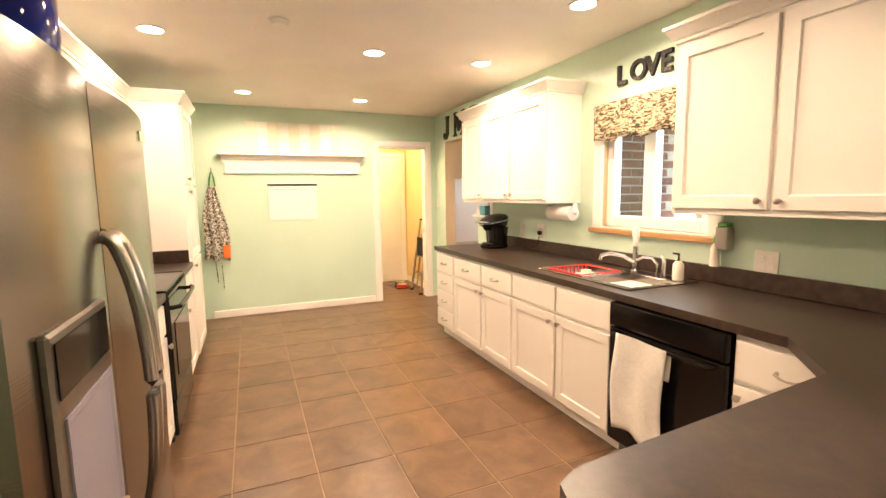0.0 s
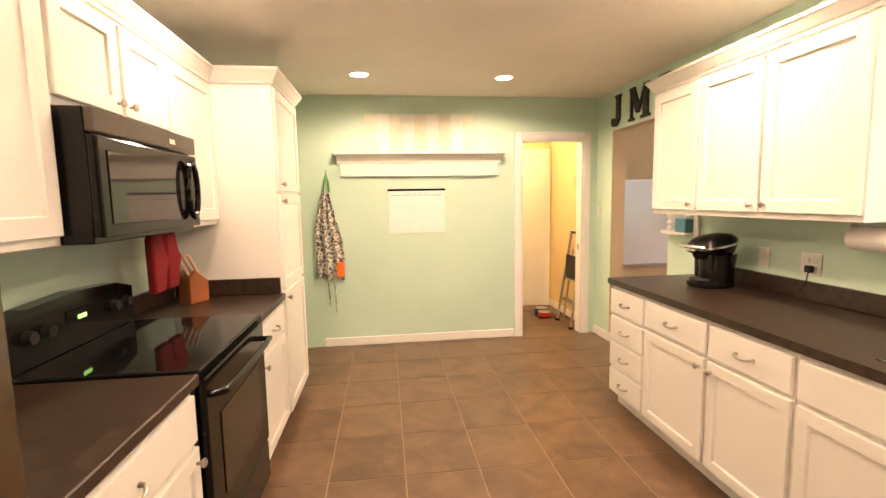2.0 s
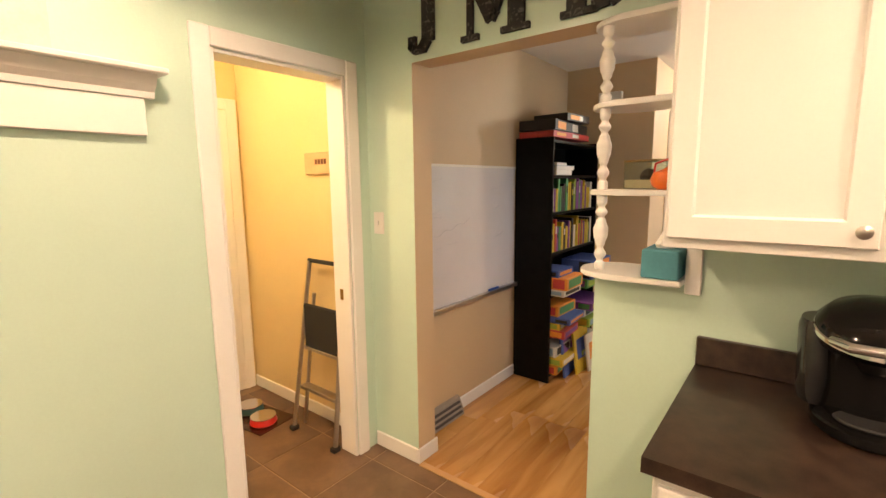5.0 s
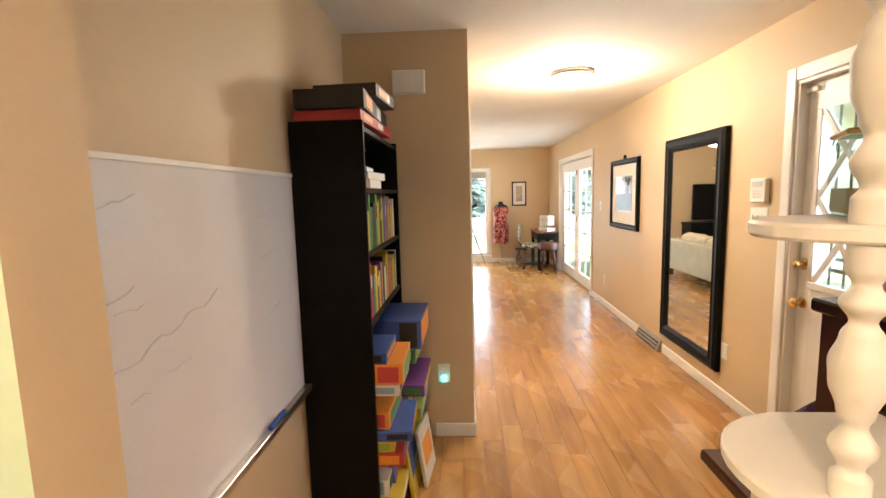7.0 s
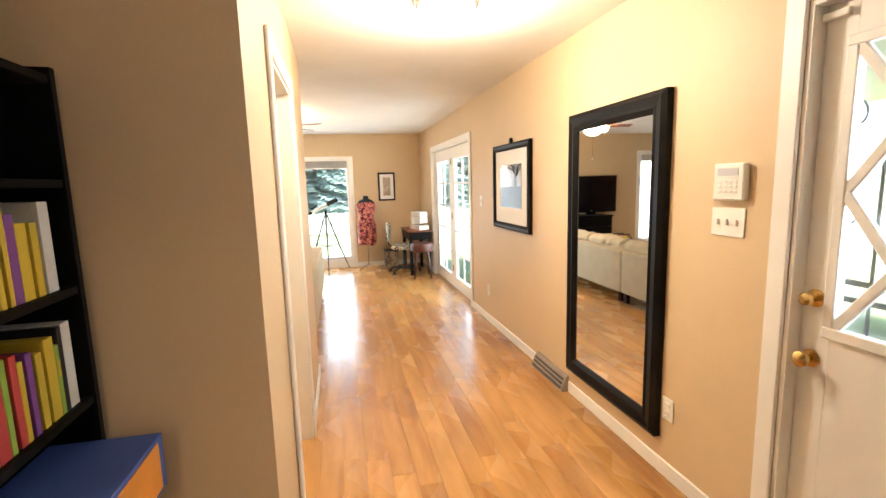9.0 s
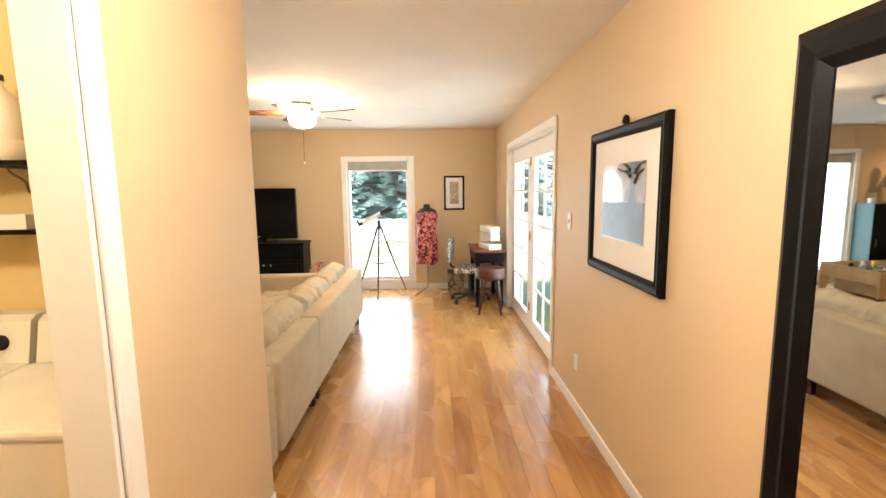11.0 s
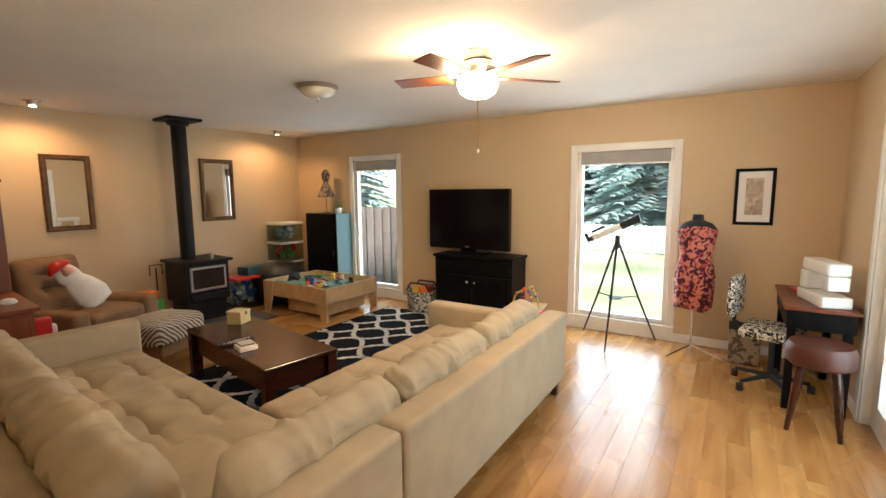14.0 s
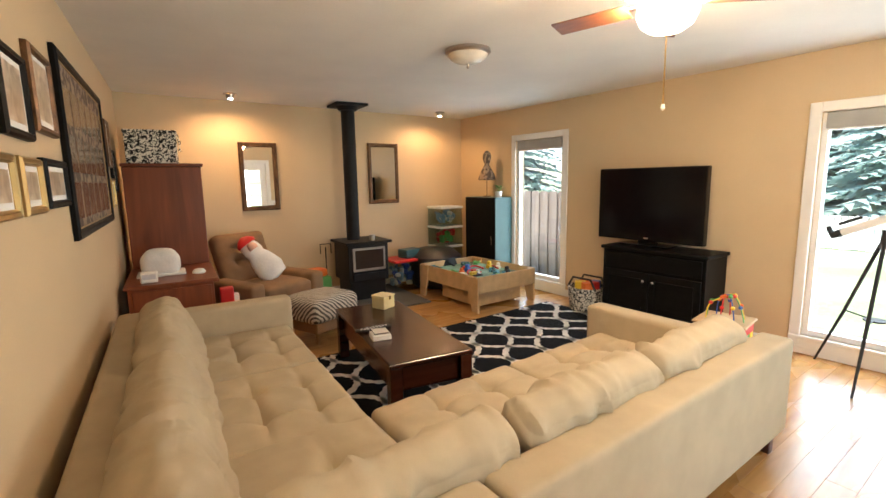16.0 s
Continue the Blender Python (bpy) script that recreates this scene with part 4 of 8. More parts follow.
# sink
sk = thing("sink", (SX0, SY0, 0.90), "double-bowl stainless drop-in sink", "sink")
SW, SD = SX1 - SX0, SY1 - SY0
bm = bmesh.new()
for r in ((-0.02, 0.035, -0.02, SD + 0.02), (SW - 0.09, SW + 0.02, -0.02, SD + 0.02), (0.035, SW - 0.09, -0.02, 0.02), (0.035, SW - 0.09, SD - 0.02, SD + 0.02), (0.035, SW - 0.09, SD * 0.5 - 0.018, SD * 0.5 + 0.018)):
    box(r[0], r[1], r[2], r[3], 0.001, 0.008, 0.002, 1, bm)
part("rim", bm, STEEL, sk)
for y0, y1 in ((0.02, SD * 0.5 - 0.018), (SD * 0.5 + 0.018, SD - 0.02)):
    bm = bmesh.new()
    x0, x1 = 0.035, SW - 0.09
    box(x0, x1, y0, y1, -0.18, -0.175, 0, 1, bm)
    for r in ((x0, x0 + 0.006, y0, y1), (x1 - 0.006, x1, y0, y1), (x0 + 0.006, x1 - 0.006, y0, y0 + 0.006), (x0 + 0.006, x1 - 0.006, y1 - 0.006, y1)):
        box(r[0], r[1], r[2], r[3], -0.175, 0.004, 0, 1, bm)
    bowl = part("bowl", bm, STEEL, sk)
    part("drain", cyl(0.04, -0.174, -0.168, 20, None, (x0 + x1) / 2, (y0 + y1) / 2), CHROME, bowl)
fc = thing("faucet", (2.52, 1.37, 0.908), "tall chrome pull-out kitchen faucet", "faucet")
part("base", cyl(0.028, 0, 0.03, 20), CHROME, fc)
part("column", tube([(0, 0, 0.02), (0, 0, 0.10), (0, 0, 0.165)], [0.019, 0.018, 0.018], 14), CHROME, fc, "", True)
part("spray_head", tube([(0, 0, 0.166), (0, 0, 0.22), (-0.004, 0, 0.27), (-0.012, 0, 0.285)], [0.019, 0.021, 0.022, 0.016], 14), WHITEPLASTIC, fc, "white spray head", True)
part("spout", tube([(-0.01, 0.0, 0.06), (-0.06, 0.05, 0.10), (-0.12, 0.10, 0.115), (-0.16, 0.13, 0.10), (-0.165, 0.135, 0.07)], [0.014, 0.013, 0.013, 0.013, 0.014], 12), CHROME, fc, "", True)
sp = thing("side_faucet", (2.52, 1.20, 0.908), "small curved chrome filtered water tap", "faucet")
part("spout", tube([(0, 0, 0), (0, 0, 0.07), (-0.02, 0.02, 0.105), (-0.06, 0.05, 0.11), (-0.09, 0.075, 0.09)], 0.009, 10), CHROME, sp, "", True)
part("lever", tube([(0, -0.05, 0), (0, -0.05, 0.10), (0.0, -0.03, 0.125)], [0.016, 0.012, 0.008], 10), CHROME, sp, "", True)
sd = thing("soap_dispenser", (2.52, 1.05, 0.908), "clear soap bottle with dark pump", "soap dispenser")
part("bottle", lathe([(0.03, 0), (0.032, 0.01), (0.03, 0.09), (0.015, 0.11)], 16), OPAL, sd, "", True)
part("pump", tube([(0, 0, 0.11), (0, 0, 0.15), (-0.035, 0.01, 0.155)], [0.008, 0.008, 0.006], 8), RUBBER, sd, "", True)
rk = thing("dish_rack", (2.11, 1.40, 0.888), "red wire dish drainer in the sink bowl", "dish rack")
bm = bmesh.new()
for k in range(11):
    x = 0.0 + 0.032 * k
    tube([(x, 0.0, 0.025), (x, 0.0, -0.09), (x, 0.33, -0.09), (x, 0.33, 0.025)], 0.003, 6, bm)
part("wires", bm, RED, rk)
part("tray", box(0.0, 0.32, 0.01, 0.32, -0.10, -0.094, 0.002), RED, rk)
part("rim", tube([(0, 0, 0.025), (0.32, 0, 0.025), (0.32, 0.33, 0.025), (0, 0.33, 0.025)], 0.005, 8, None, True), RED, rk)
solid("drinking_cup", lathe([(0.025, 0), (0.034, 0.1), (0.031, 0.1), (0.024, 0.006), (0.001, 0.006)], 16), OPAL, "pale plastic cup in the dish rack", "cup", (2.28, 1.55, 0.812), smooth=True)
bt = thing("dish_soap_bottle", (2.615, 0.90, 1.001), "tall dish soap bottle with green cap", "bottle")
part("bottle", lathe([(0.026, 0), (0.028, 0.015), (0.027, 0.09), (0.016, 0.12), (0.011, 0.13)], 16), OPAL, bt, "", True)
part("cap", lathe([(0.013, 0.1305), (0.013, 0.155), (0.006, 0.17), (0.001, 0.172)], 12), GREEN, bt, "green cap", True)

# coffee maker
km = thing("coffee_maker", (2.43, 3.05, 0.901), "glossy black single-cup coffee maker", "coffee maker", -92)


def oval(profile, sx, sy, dx=0.0, dy=0.0, seg=28):
    bm = lathe(profile, seg)
    for v in bm.verts:
        v.co.x, v.co.y = v.co.x * sx + dx, v.co.y * sy + dy
    return bm


part("base", oval([(0.12, 0), (0.13, 0.008), (0.13, 0.03), (0.115, 0.04)], 0.95, 1.15), BLACK, km, "", True)
part("column", oval([(0.112, 0.041), (0.113, 0.12), (0.124, 0.2045)], 1.02, 0.88, 0, 0.04), BLACK, km, "", True)
part("water_tank", oval([(0.055, 0.041), (0.06, 0.06), (0.068, 0.24), (0.060, 0.262)], 0.75, 1.3, -0.115, 0.05), mat("smoked_plastic", (0.02, 0.02, 0.02), 0.1), km, "smoked plastic water tank", True)


def sloped(bm, rate=0.16):
    for v in bm.verts:
        v.co.z += rate * v.co.y * max(0, min(1, (v.co.z - 0.21) / 0.04))
    return bm


hd = part("head", sloped(oval([(0.10, 0.205), (0.118, 0.212), (0.132, 0.25), (0.130, 0.278), (0.105, 0.305), (0.05, 0.322), (0.001, 0.326)], 1.0, 1.22, 0, -0.005)), BLACK, km, "domed glossy black head", True)
part("lid_trim", sloped(oval([(0.1325, 0.250), (0.1345, 0.252), (0.1345, 0.262), (0.1315, 0.264)], 1.0, 1.22, 0, -0.005)), CHROME, hd, "silver trim band", True)
part("lid_handle", tube([(-0.09, -0.115, 0.245), (-0.06, -0.185, 0.252), (0.06, -0.185, 0.252), (0.09, -0.115, 0.245)], 0.012, 10), CHROME, hd, "silver lid handle", True)
part("spout", oval([(0.03, 0.17), (0.045, 0.19), (0.05, 0.2045)], 1, 1, 0, -0.08), BLACK, km, "", True)
km.matrix_basis = km.matrix_basis @ Matrix.Diagonal((0.95, 0.92, 1.0, 1))
part("drip_tray", oval([(0.07, 0.0405), (0.075, 0.045), (0.07, 0.05)], 1, 0.75, 0, -0.075), RUBBER, km, "", True)

# paper towel under the upper cabinet
pt = thing("paper_towel_holder", (2.52, 1.96, 1.262), "paper towel roll mounted under the cabinet", "paper towels")
part("roll", cyl(0.055, 0.03, 0.31, 24, None, 0, 0, None, "y"), PAPER, pt, "", True)
part("rod", cyl(0.012, 0.0, 0.34, 12, None, 0, 0, None, "y"), NICKEL, pt)
for yy in (0.012, 0.322):
    part("bracket", box(-0.02, 0.02, yy - 0.004, yy + 0.004, -0.01, 0.077, 0.002), WHITEPLASTIC, pt)


def wall_plate(name, place, rz, label, kind="outlet", w=0.075, h=0.118):
    p = thing(name, place, label, "outlet" if kind == "outlet" else "switch", rz)
    part("cover", box(-w / 2, w / 2, -0.007, -0.001, -h / 2, h / 2, 0.002), WHITEPLASTIC, p)
    n = max(1, round(w / 0.06))
    for k in range(n):
        cx = (k - (n - 1) / 2) * 0.046
        if kind == "outlet":
            for dz in (-0.022, 0.022):
                part("socket", box(cx - 0.016, cx + 0.016, -0.010, -0.0075, dz - 0.014, dz + 0.014, 0.003), PAPER, p)
        else:
            part("toggle", box(cx - 0.005, cx + 0.005, -0.018, -0.0075, -0.012, 0.012, 0.002), PAPER, p)
    return p


wall_plate("outlet", (KX1, 2.90, 1.09), -90, "white double outlet above the worktop")
po = wall_plate("outlet", (KX1, 2.60, 1.09), -90, "white outlet with a black plug", w=0.12)
part("plug", box(-0.01, 0.03, -0.04, -0.011, -0.04, -0.005, 0.005), RUBBER, po, "black plug with cord")
part("cord", tube([(0.01, -0.03, -0.04), (0.0, -0.03, -0.10), (-0.03, -0.035, -0.15), (-0.15, -0.05, -0.185)], 0.003, 6), RUBBER, po)
wall_plate("outlet", (KX1, 0.65, 1.05), -90, "white outlet plate beside the sink", w=0.12)
wall_plate("light_switch", (KX1, 5.02, 1.313), -90, "white light switch beside the passage", "switch")
wall_plate("light_switch", (-0.488, KY1, 1.345), 0, "white double light switch beside the pantry", "switch", 0.12)
sdn = thing("wall_soap_holder", (KX1, 0.86, 1.16), "chrome and white dispenser mounted on the wall", "dispenser", -90)
part("body", box(-0.035, 0.035, -0.06, -0.001, -0.06, 0.06, 0.008, 2), NICKEL, sdn)
part("cap", box(-0.03, 0.03, -0.055, -0.004, 0.061, 0.085, 0.006), GREEN, sdn)

# kitchen window
casing("trim_window_1", "x", KX1, -1, 0.98, 1.83, 1.95, 0.09, 0.02, 1.17 - 0.0, label="white painted window casing")
kw = thing("window_1", (KX1, 0.98, 1.17), "white two-sash kitchen window over the sink", "window")
kw["kind"] = "structure"
bm = bmesh.new()
for r in ((0, 0.07, 0, 0.78), (0.78, 0.85, 0, 0.78), (0.07, 0.78, 0, 0.08), (0.07, 0.78, 0.71, 0.78), (0.42, 0.515, 0.08, 0.71)):
    box(0.03, 0.10, r[0], r[1], r[2], r[3], 0.005, 1, bm)
part("window_frame", bm, TRIM, kw)
for y0, y1 in ((0.071, 0.419), (0.516, 0.779)):
    pn = part("pane", box(0.06, 0.065, y0, y1, 0.081, 0.709), GLASS, kw)
    pn.visible_shadow = False
part("window_sill", box(-0.05, 0.03, -0.10, 0.95, -0.045, -0.012, 0.005), OAKSILL, kw, "bare oak window sill")
part("stool_trim", box(-0.022, 0.03, -0.09, 0.94, -0.011, 0.0, 0.003), TRIM, kw)
# valance
va = thing("valance", (KX1 - 0.055, 0.93, 1.78), "pleated brown and cream patterned window valance", "curtain")
bm = bmesh.new()
rows = []
for j in range(7):
    v = j / 6
    rows.append([bm.verts.new((-0.012 * math.sin(i * 0.9) * (1 - v * 0.7), i * 0.96 / 60, v * 0.26 + 0.012 * math.sin(i * 0.35) * (1 - v))) for i in range(61)])
for a, b in zip(rows, rows[1:]):
    for i in range(60):
        bm.faces.new((a[i], a[i + 1], b[i + 1], b[i]))
cl = part("cloth", bm, VALANCE, va, "", True)
cl.modifiers.new("thick", "SOLIDIFY").thickness = 0.004
part("rod", cyl(0.008, -0.02, 0.98, 10, None, 0.02, 0.245, None, "y"), NICKEL, va)


def letter(char, place, rx, rz, size, depth, material, label, group):
    cu = bpy.data.curves.new("letter", "FONT")
    cu.body, cu.size, cu.extrude, cu.bevel_depth, cu.offset = char, size, depth / 2, 0.002, 0.003
    tmp = bpy.data.objects.new("letter_tmp", cu)
    me = bpy.data.meshes.new_from_object(tmp)
    bpy.data.objects.remove(tmp)
    me.materials.clear()
    me.materials.append(material)
    ob = new("wall_letter", me)
    ob.matrix_basis = pose(*place, rx, 0, rz)
    return tagged(ob, label, "letter", group)


INK = patterned("worn_black_letter", (0.010, 0.010, 0.010), (0.10, 0.09, 0.08), 40, 0.62, rough=0.6, soft=0.05)
for ch, yy in zip("LOVE", (1.71, 1.59, 1.46, 1.345)):
    letter(ch, (KX1 - 0.014, yy, 2.15), 90, -90, 0.175, 0.02, INK, "black wooden letter on the wall above the window", "LOVE letters")


def slab_letter(strokes, place, h=0.285):
    """A slab-serif letter of strokes (x0, z0, x1, z1, half width) in the plane of the wall."""
    bm = bmesh.new()
    for x0, z0, x1, z1, r in strokes:
        d = Vector((x1 - x0, z1 - z0)).normalized()
        n = Vector((-d.y, d.x)) * r
        prism([(x0 + n.x, z0 + n.y), (x1 + n.x, z1 + n.y), (x1 - n.x, z1 - n.y), (x0 - n.x, z0 - n.y)], -0.020, -0.001, "y", bm)
    return solid("wall_letter", bm, INK, "large black scrolled letter above the passage", "letter", place, -90, "initials")


S_, T_ = 0.012, 0.285
slab_letter([(0.09, T_ - S_, 0.19, T_ - S_, S_), (0.14, 0.05, 0.14, T_ - 0.02, 0.034), (0.135, 0.06, 0.10, 0.018, 0.026), (0.11, 0.02, 0.05, 0.02, 0.018), (0.055, 0.02, 0.03, 0.05, 0.018), (0.02, 0.055, 0.065, 0.055, 0.028)], (KX1, 4.79, 2.128))
slab_letter([(0.0, S_, 0.09, S_, S_), (0.20, S_, 0.33, S_, S_), (0.02, T_ - S_, 0.10, T_ - S_, S_), (0.24, T_ - S_, 0.32, T_ - S_, S_), (0.045, 0.02, 0.045, T_ - 0.02, 0.014), (0.27, 0.02, 0.27, T_ - 0.02, 0.036), (0.06, T_ - 0.02, 0.16, 0.07, 0.034), (0.155, 0.06, 0.255, T_ - 0.02, 0.014)], (KX1, 4.46, 2.132))
arc = [(0.12 + 0.16 * math.sin(a), T_ / 2 - (T_ / 2 - 0.02) * math.cos(a)) for a in [math.pi * k / 8 for k in range(9)]]
slab_letter([(0.0, S_, 0.14, S_, S_), (0.0, T_ - S_, 0.14, T_ - S_, S_), (0.06, 0.02, 0.06, T_ - 0.02, 0.036)] + [(a[0], a[1], b[0], b[1], 0.014 + 0.022 * math.sin(math.pi * (k + 0.5) / 8)) for k, (a, b) in enumerate(zip(arc, arc[1:]))], (KX1, 4.0, 2.132))

# spindle shelves in the wall notch
ss = thing("spindle_shelf", (KX1, 3.52, 1.17), "white end shelves on turned spindles in the wall opening", "shelf")


def rounded_shelf(z, t=0.02, y1=0.44, x0=-0.045, x1=0.185):
    mid, half = (x0 + x1) / 2, (x1 - x0) / 2
    pts = [(x0, 0.0)] + [(mid - half * math.cos(math.pi * k / 16), y1 - 0.13 + 0.13 * math.sin(math.pi * k / 16)) for k in range(17)] + [(x1, 0.0)]
    return prism(pts, z, z + t, "z", None, 0.004)


for z in (0.002, 0.305, 0.62, 0.905):
    part("shelf_board", rounded_shelf(z, 0.02, *((0.385, -0.085, 0.20) if z < 0.2 else (0.365,))), TRIM, ss)
SPIN = [(0.022, 0), (0.022, 0.025), (0.014, 0.035), (0.026, 0.06), (0.014, 0.085), (0.020, 0.10), (0.030, 0.13), (0.032, 0.155), (0.022, 0.185), (0.014, 0.20), (0.026, 0.22), (0.014, 0.24), (0.022, 0.255), (0.022, 0.282)]
SPIN_FINE = []
for (r0, u0), (r1, u1) in zip(SPIN, SPIN[1:]):
    for k in range(5):
        f = k / 5
        SPIN_FINE.append((r0 + (r1 - r0) * (0.5 - 0.5 * math.cos(math.pi * f)), u0 + (u1 - u0) * f))
SPIN_FINE.append(SPIN[-1])
for z in (0.0225, 0.3255, 0.6405):
    h = (0.2815 if z < 0.1 else 0.2935 if z < 0.5 else 0.2635) / 0.282
    part("spindle", lathe([(r * 0.85, z + u * h) for r, u in SPIN_FINE], 20, 0.0, 0.30), TRIM, ss, "turned white spindle", True)
part("side_board", box(0.0, 0.14, -0.02, -0.001, -0.02, 0.93, 0.003), TRIM, ss)
part("edge_trim", box(-0.018, -0.001, -0.05, 0.0, -0.03, 0.93, 0.003), TRIM, ss)
tb = thing("tissue_box", (2.69, 3.59, 1.193), "teal tissue box with a tissue pulled out", "tissue box")
part("box", box(-0.105, 0.11, -0.06, 0.06, 0, 0.10, 0.004), TEALBOX, tb)
part("tissue", lathe([(0.03, 0.101), (0.036, 0.115), (0.022, 0.14), (0.008, 0.165)], 9, -0.03, 0.0), PAPER, tb)
tr = thing("terrarium", (2.765, 3.685, 1.496), "small glass terrarium with moss and sand", "terrarium")
tr.matrix_basis = tr.matrix_basis @ pose(0, 0, 0, 0, 0, -28)
part("glass_case", box(-0.05, 0.05, -0.075, 0.075, 0, 0.10, 0.003), CLEARBIN, tr)
part("sand", box(-0.046, 0.046, -0.071, 0.071, 0.004, 0.035), mat("sand", (0.60, 0.48, 0.28), 0.95), tr)
part("moss", lathe([(0.03, 0.035), (0.032, 0.05), (0.02, 0.07), (0.001, 0.078)], 10), BARK, tr)
part("lid", box(-0.052, 0.052, -0.077, 0.077, 0.101, 0.108, 0.003), GOLD, tr)
tp = thing("teapot", (2.67, 3.60, 1.496), "small orange teapot with arched handle", "teapot")
part("pot", lathe([(0.03, 0), (0.05, 0.015), (0.055, 0.035), (0.045, 0.06), (0.02, 0.068), (0.008, 0.075), (0.001, 0.08)], 20), ORANGE, tp, "", True)
part("handle", tube([(0, -0.045, 0.05), (0, -0.04, 0.09), (0, 0, 0.105), (0, 0.04, 0.09), (0, 0.045, 0.05)], 0.004, 8), RED, tp, "", True)

# shelf, calendar and apron on the far wall
ms = thing("wall_shelf", (-0.01, KY1, 1.70), "long white mantel shelf with crown moulding", "shelf")
part("back_board", box(0.03, 1.60, -0.028, -0.001, 0, 0.13, 0.003), WHITE, ms)
part("moulding", prism([(-0.002, 0.13), (-0.035, 0.13), (-0.04, 0.15), (-0.06, 0.17), (-0.082, 0.205), (-0.002, 0.205)], 0.0, 1.63, "x"), WHITE, ms)
part("shelf_board", box(-0.03, 1.66, -0.105, -0.001, 0.206, 0.228, 0.005), WHITE, ms)
# no real board: pale strips paint the lamps' reflection in the glossy wall
sg = thing("plank_sign", (0.265, KY1, 1.929), "pale striped board painting lamp glare on the wall", "sign")
GLAREWHITE = mat("glare_white", (0.80, 0.82, 0.74), 0.5, spots=0.06, scale=7, bump=0.1)
GLARECREAM = mat("glare_cream", (0.74, 0.73, 0.58), 0.45, spots=0.08, scale=7, bump=0.1)
for k in range(9):
    part("plank", box(k * 0.121 + 0.0004, k * 0.121 + 0.1206, -0.020 - 0.0015 * (k % 2), -0.004, 0, 0.372, 0.0008), GLAREWHITE if k % 2 else GLARECREAM, sg)
ca = thing("wall_calendar", (0.475, KY1, 1.135), "large blank paper calendar with black top binding", "calendar")
part("sheet", box(0, 0.57, -0.006, -0.002, 0, 0.42), PAPER, ca)
part("binding", box(-0.004, 0.574, -0.010, -0.001, 0.42, 0.44, 0.002), BLACK, ca, "black binding strip")
part("printed_rule", box(0.03, 0.54, -0.0075, -0.0062, 0.375, 0.379), BLUE, ca)
for k in range(4):
    part("printed_word", box(0.18 + 0.06 * k, 0.22 + 0.06 * k, -0.0075, -0.0062, 0.392, 0.403), MARKER, ca)
ap = thing("apron", (-0.12, KY1, 0.70), "black and white damask apron hung on a hook", "apron")
bm = bmesh.new()
rows = []
for j in range(25):
    v = j / 24
    wid = 0.135 - 0.02 * v if v < 0.5 else 0.125 - 0.19 * (v - 0.5)
    rows.append([bm.verts.new((wid * (2 * i / 14 - 1) + 0.012 * math.sin(v * 6), -0.045 - 0.025 * math.sin(i * 1.3 + v * 3) * (1 - 0.5 * v), v * 0.86 + 0.02 * math.sin(i * 0.8) * (1 - v))) for i in range(15)])
for a, b in zip(rows, rows[1:]):
    for i in range(14):
        bm.faces.new((a[i], a[i + 1], b[i + 1], b[i]))
cl = part("cloth", bm, APRON, ap, "", True)
cl.modifiers.new("thick", "SOLIDIFY").thickness = 0.008
part("neck_strap", tube([(-0.03, -0.05, 0.85), (-0.02, -0.04, 0.95), (0, -0.03, 1.03), (0.02, -0.04, 0.95), (0.03, -0.05, 0.85)], 0.010, 6), GREEN, ap, "green neck strap")
part("hook", tube([(0, -0.001, 1.06), (0, -0.03, 1.05), (0, -0.05, 1.03), (0, -0.05, 1.05)], 0.007, 8), NICKEL, ap)
part("pocket_cloth", box(0.07, 0.145, -0.07, -0.045, 0.02, 0.17, 0.008), ORANGE, ap, "orange cloth tucked in the apron")
for xx in (-0.02, 0.04):
    part("tie", tube([(xx, -0.04, 0.01), (xx + 0.01, -0.035, -0.15), (xx + 0.015, -0.03, -0.30 - xx)], 0.006, 6), DAMASK, ap)

# recessed lights, vent disc
# the last one, behind the camera's start, is unseen and added to light the peninsula
CANS = ((-0.25, 2.67), (1.18, 2.65), (2.07, 2.62), (0.265, 4.34), (1.47, 4.37), (2.07, 1.38), (-0.25, 1.0), (1.18, 0.9), (1.18, -1.0))
can = None
for px, py in CANS:
    if can is None:
        can = thing("recessed_light", (px, py, H), "round recessed ceiling light, switched on", "ceiling light", 0, "kitchen recessed lights")
        part("trim_ring", lathe([(0.085, -0.001), (0.085, -0.008), (0.07, -0.006), (0.07, -0.001)], 28), TRIM, can, "", True)
        part("lens", cyl(0.068, -0.0045, -0.0015, 28), BULB, can, "glowing lens")
    else:
        copy_thing(can, pose(px, py, H))
sm = thing("smoke_detector", (0.49, 2.23, H), "small round white smoke detector", "smoke detector")
part("base", cyl(0.06, -0.012, -0.001, 24), WHITEPLASTIC, sm)
part("cover", lathe([(0.02, -0.035), (0.045, -0.032), (0.052, -0.0125)], 24), WHITEPLASTIC, sm, "", True)

# ---- mudroom ----
md = thing("door_1", (1.66, 6.42, 0), "closed white painted mudroom door", "door")
md["kind"] = "structure"
part("slab", box(0.08, 0.90, -0.03, -0.002, 0.01, 2.03, 0.004), TRIM, md)
bm = bmesh.new()
for r in ((0.0, 0.078, 0, 2.11), (0.902, 0.98, 0, 2.11), (0.078, 0.902, 2.035, 2.11)):
    box(r[0], r[1], -0.022, -0.001, r[2], r[3], 0.004, 1, bm)
part("casing", bm, TRIM, md)
pq = thing("wall_plaque", (KX1, 5.48, 1.64), "small wooden plaque with carved lettering", "plaque", -90)
part("board", box(-0.16, 0.16, -0.022, -0.001, -0.06, 0.07, 0.006), PINE, pq)
for k in range(4):
    part("carved_mark", box(-0.05 + 0.028 * k, -0.03 + 0.028 * k, -0.0245, -0.0225, 0.0, 0.03), FANWOOD, pq)
